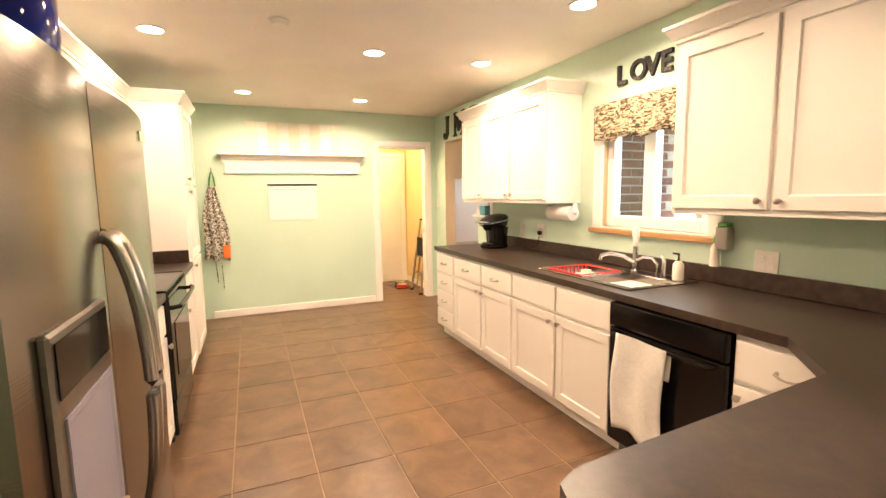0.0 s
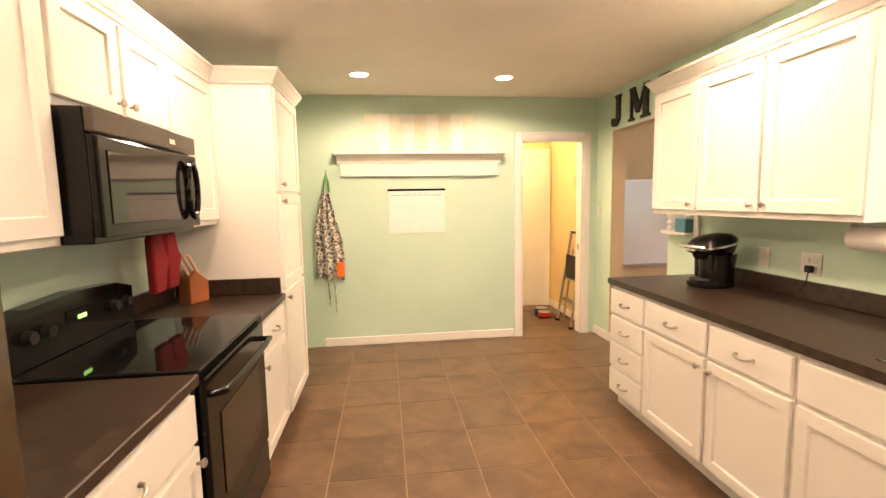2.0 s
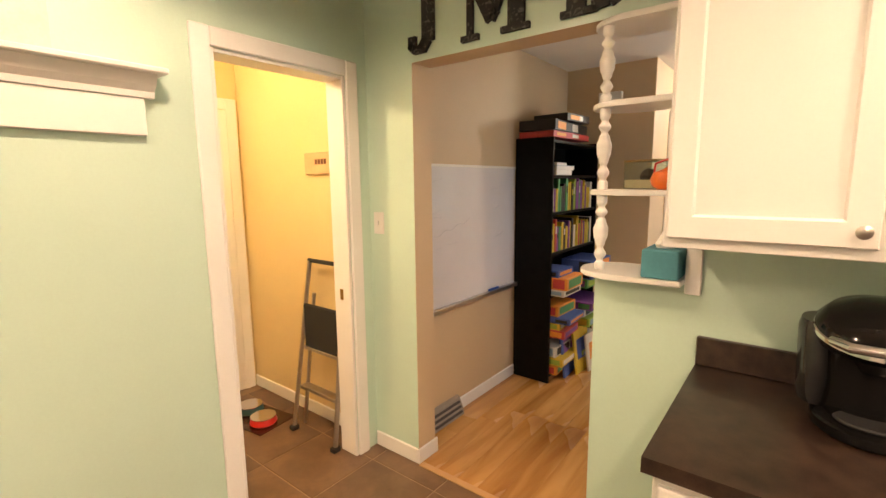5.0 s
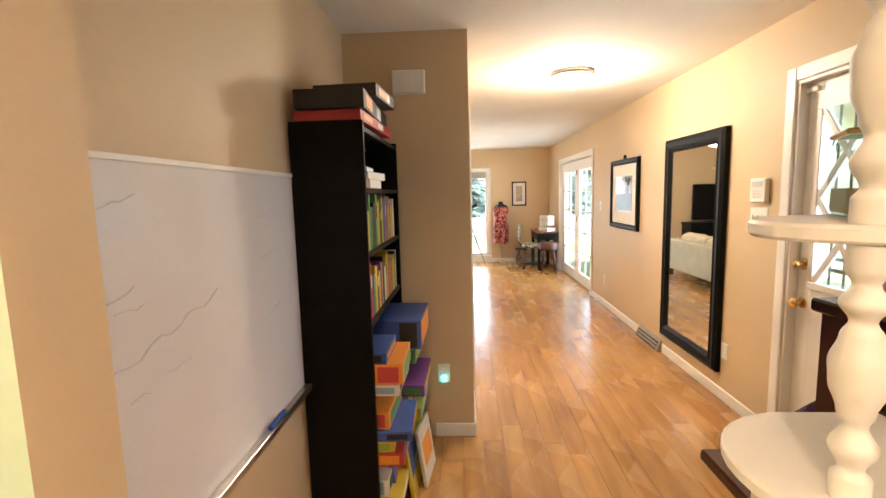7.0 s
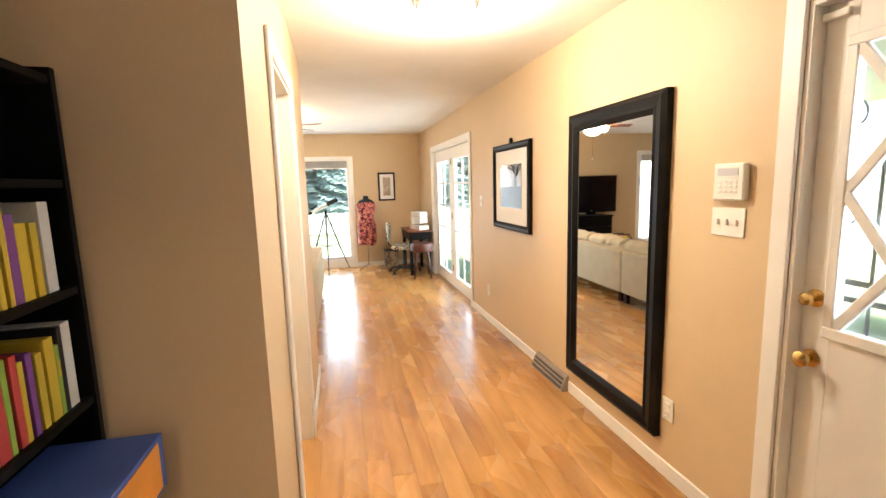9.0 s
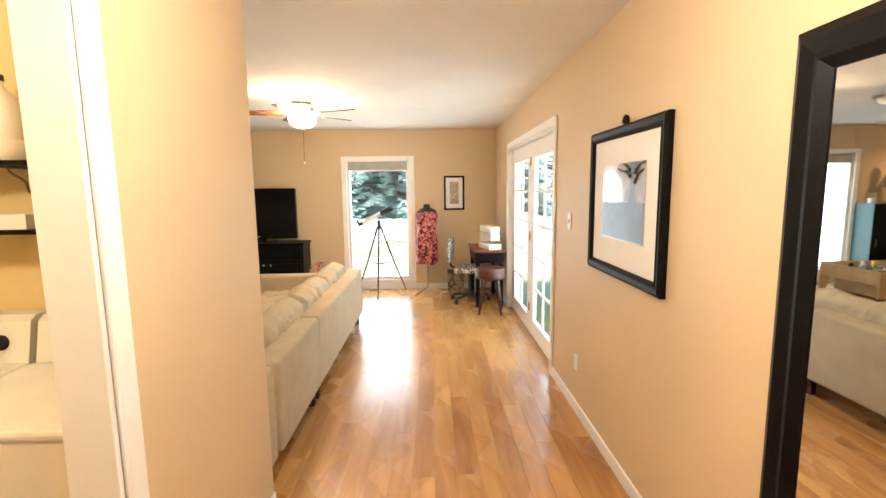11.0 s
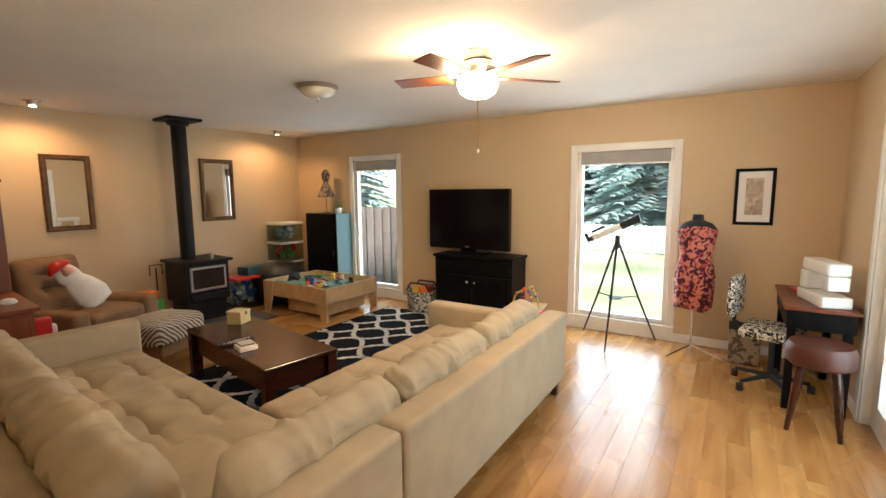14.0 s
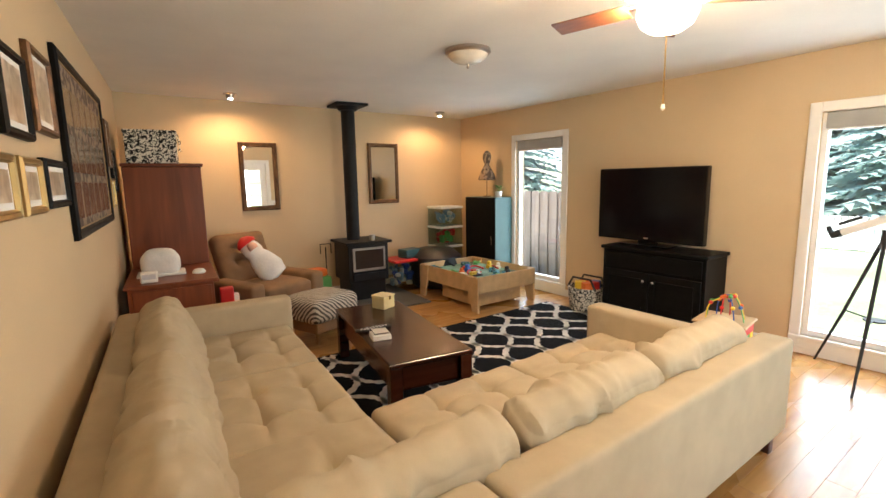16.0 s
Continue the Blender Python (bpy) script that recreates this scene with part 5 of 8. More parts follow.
sl = thing("step_ladder", (2.50, 5.42, 0), "folded grey step ladder leaning on the wall", "ladder", 0)
for y in (-0.2, 0.2):
    part("front_rail", tube([(-0.05, y, 0.01), (0.10, y * 0.8, 1.06)], 0.014, 8), NICKEL, sl)
    part("rear_leg", tube([(0.03, y, 0.01), (0.12, y * 0.8, 0.85)], 0.012, 8), NICKEL, sl)
    part("foot", box(-0.075, -0.025, y - 0.02, y + 0.02, 0, 0.03, 0.004), RUBBER, sl)
for z in (0.27, 0.52):
    part("step", box(-0.04 + z * 0.14, 0.02 + z * 0.14, -0.185, 0.185, z - 0.012, z + 0.012, 0.004), NICKEL, sl)
part("folded_tread", box(0.035, 0.06, -0.16, 0.16, 0.52, 0.80, 0.005), RUBBER, sl, "dark folded tread")
part("top_bar", tube([(0.10, -0.17, 1.06), (0.10, 0.17, 1.06)], 0.013, 8), RUBBER, sl)
solid("feeding_mat", box(-0.14, 0.14, -0.22, 0.22, 0.001, 0.006, 0.002), DARKTABLE, "dark mat on the tile floor", "mat", (2.38, 5.95, 0), 8)
for k, (xx, yy, mt, c) in enumerate(((2.40, 6.05, TEAL, "teal"), (2.37, 5.84, RED, "red"))):
    b = thing("pet_bowl", (xx, yy, 0.007), c + " pet bowl with a steel rim", "bowl", 0, "pet bowls")
    part("bowl", lathe([(0.075, 0), (0.085, 0.01), (0.075, 0.045), (0.065, 0.045), (0.055, 0.012), (0.001, 0.012)], 20), mt, b, "", True)
    part("rim", lathe([(0.072, 0.046), (0.078, 0.046), (0.078, 0.05), (0.072, 0.05)], 20), CHROME, b, "", True)


def dome_light(place, label, r=0.15, lit=True, name="ceiling_light"):
    c = thing(name, place, label, "ceiling light")
    part("pan", lathe([(r, -0.001), (r * 1.02, -0.02), (r * 0.95, -0.035), (r * 0.8, -0.035), (r * 0.8, -0.001)], 28), NICKEL, c, "", True)
    part("shade", lathe([(r * 0.2, -0.10), (r * 0.55, -0.088), (r * 0.8, -0.062), (r * 0.88, -0.0355)], 28), SHADEGLASS if lit else OPAL, c, "frosted glass shade", True)
    part("finial", lathe([(0.004, -0.135), (0.012, -0.125), (0.008, -0.112), (0.012, -0.1005)], 10), NICKEL, c, "", True)
    return c


dome_light((1.7, 5.75, H), "small frosted mudroom ceiling light, switched on", 0.12)
dome_light((6.0, 3.36, H), "frosted flush hallway light, switched on", 0.17)
dome_light((5.9, 5.2, H), "small frosted laundry ceiling light, switched on", 0.12)
dome_light((9.93, 6.24, H), "flush frosted glass ceiling light with nickel rim, off", 0.17, False)

# ---- entry ----
wb = thing("whiteboard", (2.84, NB, 0.75), "large whiteboard with faint marker lines", "whiteboard")
part("panel", box(0, 1.14, -0.014, -0.001, 0, 0.88, 0.001), BOARDWHITE, wb)
part("bottom_rail", box(0, 1.14, -0.045, -0.015, -0.015, 0.012, 0.003), NICKEL, wb, "aluminium marker tray")
part("top_rail", box(0, 1.14, -0.019, -0.015, 0.87, 0.885, 0.002), WHITEPLASTIC, wb)
part("marker", cyl(0.009, 0.75, 0.87, 10, None, -0.035, 0.022, None, "x"), BLUE, wb)
random.seed(4)
for k in range(9):
    x, z = random.uniform(0.1, 0.95), random.uniform(0.35, 0.82)
    part("marker_stroke", tube([(x + 0.02 * i, -0.0145, z + random.uniform(-0.006, 0.006) + 0.004 * i * (k % 2)) for i in range(random.randint(3, 7))], 0.0014, 5), MARKER, wb)
part("marker_stroke", tube([(0.12 + 0.035 * i, -0.0145, 0.44 + 0.008 * i + 0.01 * math.sin(i * 1.7)) for i in range(13)], 0.002, 5), MARKER, wb)


def floor_vent(place, rz, w, label):
    v = thing("wall_register", place, label, "vent", rz)
    part("frame", prism([(-0.001, 0.0), (-0.06, 0.0), (-0.055, 0.03), (-0.02, 0.115), (-0.001, 0.12)], 0, w, "x"), mat("register_tan", (0.36, 0.30, 0.24), 0.5, 0.2), v)
    for k in range(3):
        part("slat", box(0.02, w - 0.02, -0.065 + 0.011 * k, -0.052 + 0.011 * k, 0.02 + 0.03 * k, 0.034 + 0.03 * k, 0.002), mat("register_slot_%d" % k, (0.07, 0.055, 0.05), 0.6), v)
    return v


floor_vent((2.93, NB, 0), 0, 0.32, "tan metal wall register below the whiteboard")
floor_vent((6.95, SOUTH, 0), 180, 0.52, "tan metal wall register beside the mirror")
floor_vent((STUB, 4.60, 0), -90, 0.12, "small dark register at the bookcase")

bk = thing("bookcase", (4.00, 4.935, 0), "tall black bookcase crammed with books and games", "bookcase")
BW, BD, BH = 0.90, 0.30, 1.84
for x in (0, BW - 0.02):
    part("side", box(x, x + 0.02, -BD, 0, 0, BH, 0.001), BLACKWOOD, bk)
part("back_panel", box(0.021, BW - 0.021, -0.012, -0.001, 0.03, BH - 0.02), BLACKWOOD, bk)
SH = (0.06, 0.36, 0.68, 1.0, 1.30, 1.57, 1.82)
for z in SH:
    part("shelf_board", box(0.021, BW - 0.021, -BD + 0.005, -0.013, z - 0.02, z, 0.001), BLACKWOOD, bk)
random.seed(7)
COLS = [mat("cover_%d" % k, c, 0.5, bump=0) for k, c in enumerate(((0.62, 0.44, 0.04), (0.08, 0.28, 0.10), (0.50, 0.05, 0.05), (0.05, 0.10, 0.34), (0.70, 0.66, 0.58), (0.28, 0.42, 0.06), (0.20, 0.06, 0.26), (0.75, 0.28, 0.04), (0.012, 0.011, 0.011), (0.25, 0.38, 0.5)))]
for z in SH[3:5]:
    x = 0.03
    while x < BW - 0.07:
        t, h, d = random.uniform(0.014, 0.04), random.uniform(0.17, 0.25), random.uniform(0.16, 0.24)
        b = thing("book", (4.0 + x, 4.935 - BD + 0.02, z), "upright book on the bookcase shelf", "book", 0, "books on the bookcase")
        cm = COLS[random.choice((0, 0, 5, 1, 4, 8, 2, 0, 6))]
        part("cover", box(0, t, 0, d, 0.0005, h, 0.001), cm, b)
        if random.random() < 0.35:
            part("spine_label", box(t * 0.2, t * 0.8, -0.0012, -0.0002, h * 0.55, h * 0.78), COLS[random.choice((4, 8, 0))], b)
        x += t + random.choice((0.001, 0.002, 0.012))
for k, (x0, x1, z0, z1, yo, ci, nm) in enumerate(((0.04, 0.34, 0.061, 0.13, 0.10, 7, "orange"), (0.05, 0.36, 0.131, 0.19, 0.14, 0, "yellow"), (0.06, 0.33, 0.191, 0.27, 0.08, 4, "white"), (0.40, 0.82, 0.061, 0.16, 0.16, 5, "green"), (0.42, 0.80, 0.161, 0.23, 0.12, 4, "white"), (0.025, 0.33, 0.361, 0.42, 0.16, 2, "red"), (0.03, 0.36, 0.421, 0.475, 0.12, 0, "yellow"), (0.025, 0.34, 0.476, 0.52, 0.20, 3, "blue"), (0.04, 0.35, 0.521, 0.60, 0.10, 7, "orange"),
                                                     (0.42, 0.84, 0.361, 0.43, 0.20, 5, "green"), (0.44, 0.80, 0.431, 0.50, 0.15, 4, "white"), (0.41, 0.82, 0.501, 0.56, 0.22, 6, "purple"),
                                                     (0.025, 0.33, 0.681, 0.73, 0.15, 4, "white"), (0.03, 0.34, 0.731, 0.82, 0.17, 7, "orange"), (0.03, 0.30, 0.821, 0.87, 0.10, 3, "blue"), (0.40, 0.80, 0.681, 0.75, 0.18, 1, "green"), (0.42, 0.82, 0.751, 0.90, 0.21, 3, "blue"))):
    g = thing("board_game", (4.0 + x0, 4.935 - BD - yo + 0.05, z0 + 0.0005), "boxed " + nm + " board game pushed onto the shelf", "game box", random.uniform(-3, 3), "board games")
    part("box", box(0, x1 - x0, 0, 0.26, 0, z1 - z0, 0.002), COLS[ci], g)
    part("printed_panel", box(0.03, x1 - x0 - 0.03, -0.0015, -0.0003, 0.012, z1 - z0 - 0.012), COLS[(ci + 4) % 10], g)
    part("side_panel", box(-0.0015, -0.0003, 0.02, 0.11, 0.010, z1 - z0 - 0.010), COLS[(ci + 5) % 10], g)
for k, (w, d, h) in enumerate(((0.30, 0.24, 0.035), (0.26, 0.22, 0.03), (0.21, 0.25, 0.022))):
    g = thing("paper_stack", (4.03 + 0.03 * k, 4.62 + 0.012 * k, (1.571, 1.607, 1.638)[k]), "loose stack of papers and booklets lying on the shelf", "papers", (2, -5, 4)[k], "papers on the bookcase")
    part("pages", box(0, w, 0, d, 0, h, 0.002), PAPER, g)
    part("cover", box(0, w, 0, d, h + 0.0002, h + 0.003, 0.0005), COLS[(4, 9, 4)[k]], g)
zt = BH
for k, (w, h, ci, nm, dx) in enumerate(((0.62, 0.045, 2, "dark red", 0.02), (0.66, 0.075, 8, "black", 0.0), (0.36, 0.055, 8, "black", 0.16))):
    g = thing("board_game", (4.0 + dx, 4.935 - BD + 0.01 - 0.02 * k, zt + 0.001), nm + " board game box stacked on the bookcase", "game box", (-2, 2, -4)[k], "board games on top")
    part("box", box(0, w, 0, 0.28, 0, h, 0.002), COLS[ci], g)
    part("printed_panel", box(0.05, 0.20, -0.0015, -0.0003, 0.012, h - 0.012), COLS[7], g)
    part("emblem", box(w * 0.5, w * 0.68, -0.0015, -0.0003, 0.01, h - 0.01), COLS[4], g)
    zt += h + 0.001
for k, (ci, w, h, yo) in enumerate(((3, 0.30, 0.42, 0.02), (0, 0.28, 0.36, 0.07), (4, 0.26, 0.30, 0.12))):
    g = thing("picture_book", (4.16 + 0.12 * k, 4.60 - yo, 0.001), "large picture book leaning on the bookcase", "book", 4 - 5 * k, "leaning books")
    bm = box(0, w, -0.018, 0, 0, h, 0.002)
    bmesh.ops.rotate(bm, verts=bm.verts, cent=(0, 0, 0), matrix=Matrix.Rotation(radians(-8), 3, "X"))
    part("cover", bm, COLS[ci], g)
    bm = box(0.04, w - 0.04, -0.0195, -0.0182, h * 0.3, h * 0.75)
    bmesh.ops.rotate(bm, verts=bm.verts, cent=(0, 0, 0), matrix=Matrix.Rotation(radians(-8), 3, "X"))
    part("printed_panel", bm, COLS[(ci + 3) % 10], g)
ch = thing("door_chime", (STUB, 4.55, 2.19), "square white door chime box", "door chime", -90)
part("cover", box(-0.095, 0.095, -0.045, -0.001, -0.065, 0.065, 0.006), WHITEPLASTIC, ch)
part("grille", box(-0.03, 0.03, -0.048, -0.0455, -0.03, 0.03, 0.001), TRIM, ch)
nl = wall_plate("outlet", (STUB, 4.39, 0.42), -90, "white outlet with a teal night light")
part("night_light", box(-0.016, 0.016, -0.03, -0.011, -0.05, -0.012, 0.004), LEDTEAL, nl, "glowing teal night light")

# front door with diamond lattice
fd = thing("door_2", (3.92, SOUTH - 0.05, 0), "white front door with a diamond lattice window", "door")
fd["kind"] = "structure"
DW = 0.92
bm = bmesh.new()
for r in ((0.02, 0.12, 0.01, 2.08), (DW - 0.12, DW - 0.02, 0.01, 2.08), (0.12, DW - 0.12, 0.01, 1.0), (0.12, DW - 0.12, 1.94, 2.08)):
    box(r[0], r[1], -0.045, 0, r[2], r[3], 0.001, 1, bm)
part("slab", bm, TRIM, fd)
pn = part("pane", box(0.12, DW - 0.12, -0.026, -0.021, 1.0, 1.94), GLASS, fd)
pn.visible_shadow = False
bm = bmesh.new()
for r in ((0.10, DW - 0.10, 0.97, 1.01), (0.10, DW - 0.10, 1.93, 1.965), (0.10, 0.135, 1.01, 1.93), (DW - 0.135, DW - 0.10, 1.01, 1.93)):
    box(r[0], r[1], 0.0005, 0.016, r[2], r[3], 0.004, 1, bm)
part("glass_bead", bm, TRIM, fd)
gx0, gx1, gz0, gz1 = 0.13, DW - 0.13, 1.005, 1.935
for s in (1, -1):
    for k in range(-3, 4):
        # bars run corner to corner of the diamonds, clipped to the glass
        cx = (gx0 + gx1) / 2 + k * (gx1 - gx0) / 2
        pts = []
        slope = s * (gz1 - gz0) / (gx1 - gx0)
        for x in np.linspace(gx0, gx1, 41):
            z = (gz0 + gz1) / 2 + slope * (x - cx)
            if gz0 <= z <= gz1:
                pts.append((x, z))
        if len(pts) > 2:
            (xa, za), (xb, zb) = pts[0], pts[-1]
            ln, an = math.hypot(xb - xa, zb - za), math.atan2(zb - za, xb - xa)
            bm = box(0, ln, -0.012, 0.012, -0.018, 0.018, 0.005)
            bmesh.ops.transform(bm, matrix=Matrix.Translation((xa, -0.0 if s > 0 else -0.0015, za)) @ Matrix.Rotation(-an, 4, "Y"), verts=bm.verts)
            part("lattice_bar", bm, TRIM, fd)
for z, r in ((0.88, 0.028), (1.10, 0.022)):
    bm = lathe([(0.032, 0), (0.032, 0.006), (0.012, 0.01), (0.012, 0.03), (r, 0.04), (r, 0.055), (0.012, 0.065), (0.001, 0.066)], 18)
    bmesh.ops.transform(bm, matrix=Matrix.Translation((DW - 0.065, 0, z)) @ Matrix.Rotation(radians(-90), 4, "X"), verts=bm.verts)
    part("door_knob" if z < 1 else "deadbolt", bm, BRASS, fd, "polished brass", True)
part("door_stop_sensor", box(DW - 0.10, DW - 0.0, 0.001, 0.02, 2.03, 2.055, 0.003), WHITEPLASTIC, fd)

th = thing("alarm_panel", (5.10, SOUTH, 1.51), "white alarm keypad with small screen", "keypad", 180)
part("case", box(-0.075, 0.075, -0.032, -0.001, -0.075, 0.075, 0.006), WHITEPLASTIC, th)
part("screen", box(-0.05, 0.05, -0.035, -0.0325, 0.025, 0.055), MARKER, th)
for i in range(4):
    for j in range(3):
        part("key", box(-0.045 + 0.025 * i, -0.028 + 0.025 * i, -0.036, -0.0325, -0.045 + 0.02 * j, -0.032 + 0.02 * j, 0.002), PAPER, th)
wall_plate("light_switch", (5.115, SOUTH, 1.345), 180, "white triple light switch beside the door", "switch", 0.165)
wall_plate("outlet", (5.41, SOUTH, 0.37), 180, "white outlet beside the leaning mirror")
wall_plate("outlet", (8.22, SOUTH, 0.36), 180, "white outlet with a small plug")
wall_plate("light_switch", (8.45, SOUTH, 1.33), 180, "white light switch beside the french doors", "switch")


def framed(name, place, rz, w, h, rail, t, frame_mat, fill_mat, label, category, mat_w=0.0, art=None, bead=None, tilt=0.0):
    """A framed picture or mirror hung on a wall: back at local y=0, front towards -y, from z=0."""
    f = thing(name, place, label, category, rz)
    bm = bmesh.new()
    prof = [(0, 0), (0, -t * 0.7), (rail * 0.25, -t), (rail * 0.6, -t * 0.85), (rail * 0.75, -t * 0.95), (rail, -t * 0.55), (rail, 0)]
    corners = [(0, 0, 1, 1), (w, 0, -1, 1), (w, h, -1, -1), (0, h, 1, -1)]
    rings = [[bm.verts.new((cx + sx * o, y - 0.001, cz + sz * o)) for o, y in prof] for cx, cz, sx, sz in corners]
    for k in range(4):
        a, b = rings[k], rings[(k + 1) % 4]
        for i in range(len(prof)):
            bm.faces.new((a[i], a[(i + 1) % len(prof)], b[(i + 1) % len(prof)], b[i]))
    part("frame", bm, frame_mat, f, "", False)
    part("glass" if category == "mirror" else "mount", box(rail - 0.003, w - rail + 0.003, -t * 0.5, -0.002, rail - 0.003, h - rail + 0.003), fill_mat, f)
    if art:
        part("print", box(rail + mat_w, w - rail - mat_w, -t * 0.5 - 0.002, -t * 0.5 - 0.0005, rail + mat_w * 1.1, h - rail - mat_w), art, f)
    if bead:
        bm = bmesh.new()
        for r in ((rail, w - rail, rail, rail + 0.008), (rail, w - rail, h - rail - 0.008, h - rail), (rail, rail + 0.008, rail, h - rail), (w - rail - 0.008, w - rail, rail, h - rail)):
            box(r[0], r[1], -t * 0.62, -t * 0.5, r[2], r[3], 0, 1, bm)
        part("bead", bm, bead, f)
    return f


framed("tall_mirror", (6.41, SOUTH, 0.195), 180, 0.945, 1.76, 0.11, 0.05, BLACKWOOD, MIRROR, "tall mirror in a wide black wooden frame", "mirror")
fp = framed("framed_picture", (7.97, SOUTH, 1.09), 180, 0.90, 0.79, 0.06, 0.035, BLACKWOOD, PAPER, "framed grey landscape print with cream mount", "picture", 0.13, ART)
INKWASH = patterned("ink_wash_print", (0.018, 0.016, 0.013), (0.05, 0.042, 0.034), 9, 0.5, rough=0.3, soft=0.3)
MIST = patterned("misty_print_foliage", (0.10, 0.078, 0.055), (0.34, 0.27, 0.19), 7, 0.5, rough=0.3, soft=0.28)
PY = -0.035 * 0.5 - 0.0022
part("printed_mist", prism([(0.47, 0.40), (0.705, 0.40), (0.705, 0.598), (0.40, 0.598), (0.37, 0.56), (0.45, 0.50)], PY - 0.0006, PY, "y"), MIST, fp, "misty printed tree crown")
part("printed_hedge", prism([(0.195, 0.21), (0.705, 0.21), (0.705, 0.405), (0.60, 0.40), (0.45, 0.402), (0.32, 0.395), (0.195, 0.40)], PY - 0.0012, PY - 0.0007, "y"), INKWASH, fp, "dark printed field")
part("printed_trunk", prism([(0.53, 0.40), (0.62, 0.40), (0.60, 0.45), (0.598, 0.52), (0.62, 0.598), (0.535, 0.598), (0.55, 0.52), (0.548, 0.45)], PY - 0.0018, PY - 0.0013, "y"), INKWASH, fp, "dark printed tree trunk")
for k, pts in enumerate((((0.55, 0.53), (0.50, 0.555), (0.44, 0.56), (0.39, 0.575)), ((0.60, 0.50), (0.64, 0.545), (0.69, 0.56)), ((0.60, 0.545), (0.65, 0.585), (0.70, 0.592)), ((0.545, 0.56), (0.49, 0.588), (0.45, 0.595)))):
    part("printed_branch", tube([(x, PY - 0.0014, z) for x, z in pts], [0.010 - 0.0022 * i for i in range(len(pts))], 6), INKWASH, fp, "dark printed branch")
    fp.children[-1].matrix_basis = Matrix.Translation((0, PY - 0.0014, 0)) @ Matrix.Diagonal((1, 0.06, 1, 1)) @ Matrix.Translation((0, -(PY - 0.0014), 0))
part("hanger", lathe([(0.004, 0.79), (0.02, 0.80), (0.015, 0.83), (0.001, 0.84)], 10, 0.45, -0.012), BLACKWOOD, fp)
framed("framed_picture", (EAST, 3.205, 1.245), -90, 0.315, 0.525, 0.028, 0.025, BLACKWOOD, PAPER, "small black framed figure drawing", "picture", 0.06, PHOTO)

# dining corner by the front door
dt = thing("dining_table", (3.15, 3.06, 0), "dark espresso dining table with a pedestal", "table")
part("tabletop", box(-0.31, 0.32, -0.50, 0.50, 0.74, 0.775, 0.006), DARKTABLE, dt)
part("pedestal", lathe([(0.07, 0.02), (0.05, 0.15), (0.07, 0.35), (0.05, 0.6), (0.09, 0.739)], 18), DARKTABLE, dt, "", True)
for a in (45, 135, 225, 315):
    part("foot", tube([(0, 0, 0.10), (0.25 * math.cos(radians(a)), 0.3 * math.sin(radians(a)), 0.02)], [0.03, 0.02], 8), DARKTABLE, dt)
pc = thing("tub_chair", (3.58, 2.80, 0), "plum velvet tub chair at the dining table", "chair", -90)
prof = [(0.30 * math.cos(a), 0.28 * math.sin(a)) for a in [math.pi * k / 14 - 0.15 for k in range(15)]]
bm = bmesh.new()
rings = []
for k, (x, y) in enumerate(prof):
    top = 0.60 + 0.15 * math.sin(math.pi * k / 14)
    n = Vector((x, y)).normalized() * 0.08
    rings.append([bm.verts.new((x, y, 0.30)), bm.verts.new((x, y, top - 0.03)), bm.verts.new((x + n.x / 2, y + n.y / 2, top)), bm.verts.new((x + n.x, y + n.y, top - 0.04)), bm.verts.new((x + n.x * 0.9, y + n.y * 0.9, 0.28))])
for a, b in zip(rings, rings[1:]):
    for i in range(5):
        bm.faces.new((a[i], a[(i + 1) % 5], b[(i + 1) % 5], b[i]))
bm.faces.new(rings[0][::-1])
bm.faces.new(rings[-1])
part("backrest", bm, PURPLE, pc, "", True)
part("seat", box(-0.29, 0.29, -0.28, 0.24, 0.30, 0.46, 0.05, 3), PURPLE, pc, "", True)
for x, y in ((-0.24, -0.2), (0.24, -0.2), (-0.2, 0.22), (0.2, 0.22)):
    part("leg", tube([(x * 0.9, y * 0.9, 0.30), (x, y, 0)], [0.022, 0.013], 8), OAKSILL, pc)
nu = thing("shelf_unit", (2.803, 2.90, 0), "narrow dark wood shelf unit against the wall", "shelf")
part("back_panel", box(0.0, 0.012, 0.02, 0.70, 0.02, 1.31), DARKTABLE, nu)
for y in (0.0, 0.70):
    part("side", box(0.0, 0.175, y, y + 0.02, 0, 1.315, 0.002), DARKTABLE, nu)
for z in (0.08, 0.48, 0.88):
    part("shelf_board", box(0.0125, 0.17, 0.0205, 0.6995, z, z + 0.018, 0.001), DARKTABLE, nu)
part("top", box(0.0, 0.19, -0.01, 0.73, 1.316, 1.34, 0.004), DARKTABLE, nu)
va2 = thing("vase", (2.90, 3.50, 1.341), "plum glazed vessel with red base and arms", "vase")
part("body", lathe([(0.062, 0.035), (0.06, 0.05), (0.045, 0.13), (0.04, 0.15), (0.001, 0.152)], 22), mat("plum_glaze", (0.16, 0.015, 0.07), 0.25, bump=0), va2, "", True)
part("base", lathe([(0.07, 0), (0.085, 0.006), (0.08, 0.022), (0.06, 0.034)], 22), RED, va2, "red glazed base", True)
part("lid", lathe([(0.034, 0.153), (0.036, 0.185), (0.02, 0.19), (0.001, 0.191)], 18), CLEARBIN, va2)
part("stem", tube([(0, 0.06, 0.06), (0.0, 0.10, 0.12), (0.0, 0.125, 0.20)], [0.012, 0.009, 0.006], 8), RED, va2, "red curved arm", True)
part("stem", tube([(0, -0.06, 0.06), (0.0, -0.10, 0.12), (0.0, -0.125, 0.20)], [0.012, 0.009, 0.006], 8), RED, va2, "red curved arm", True)

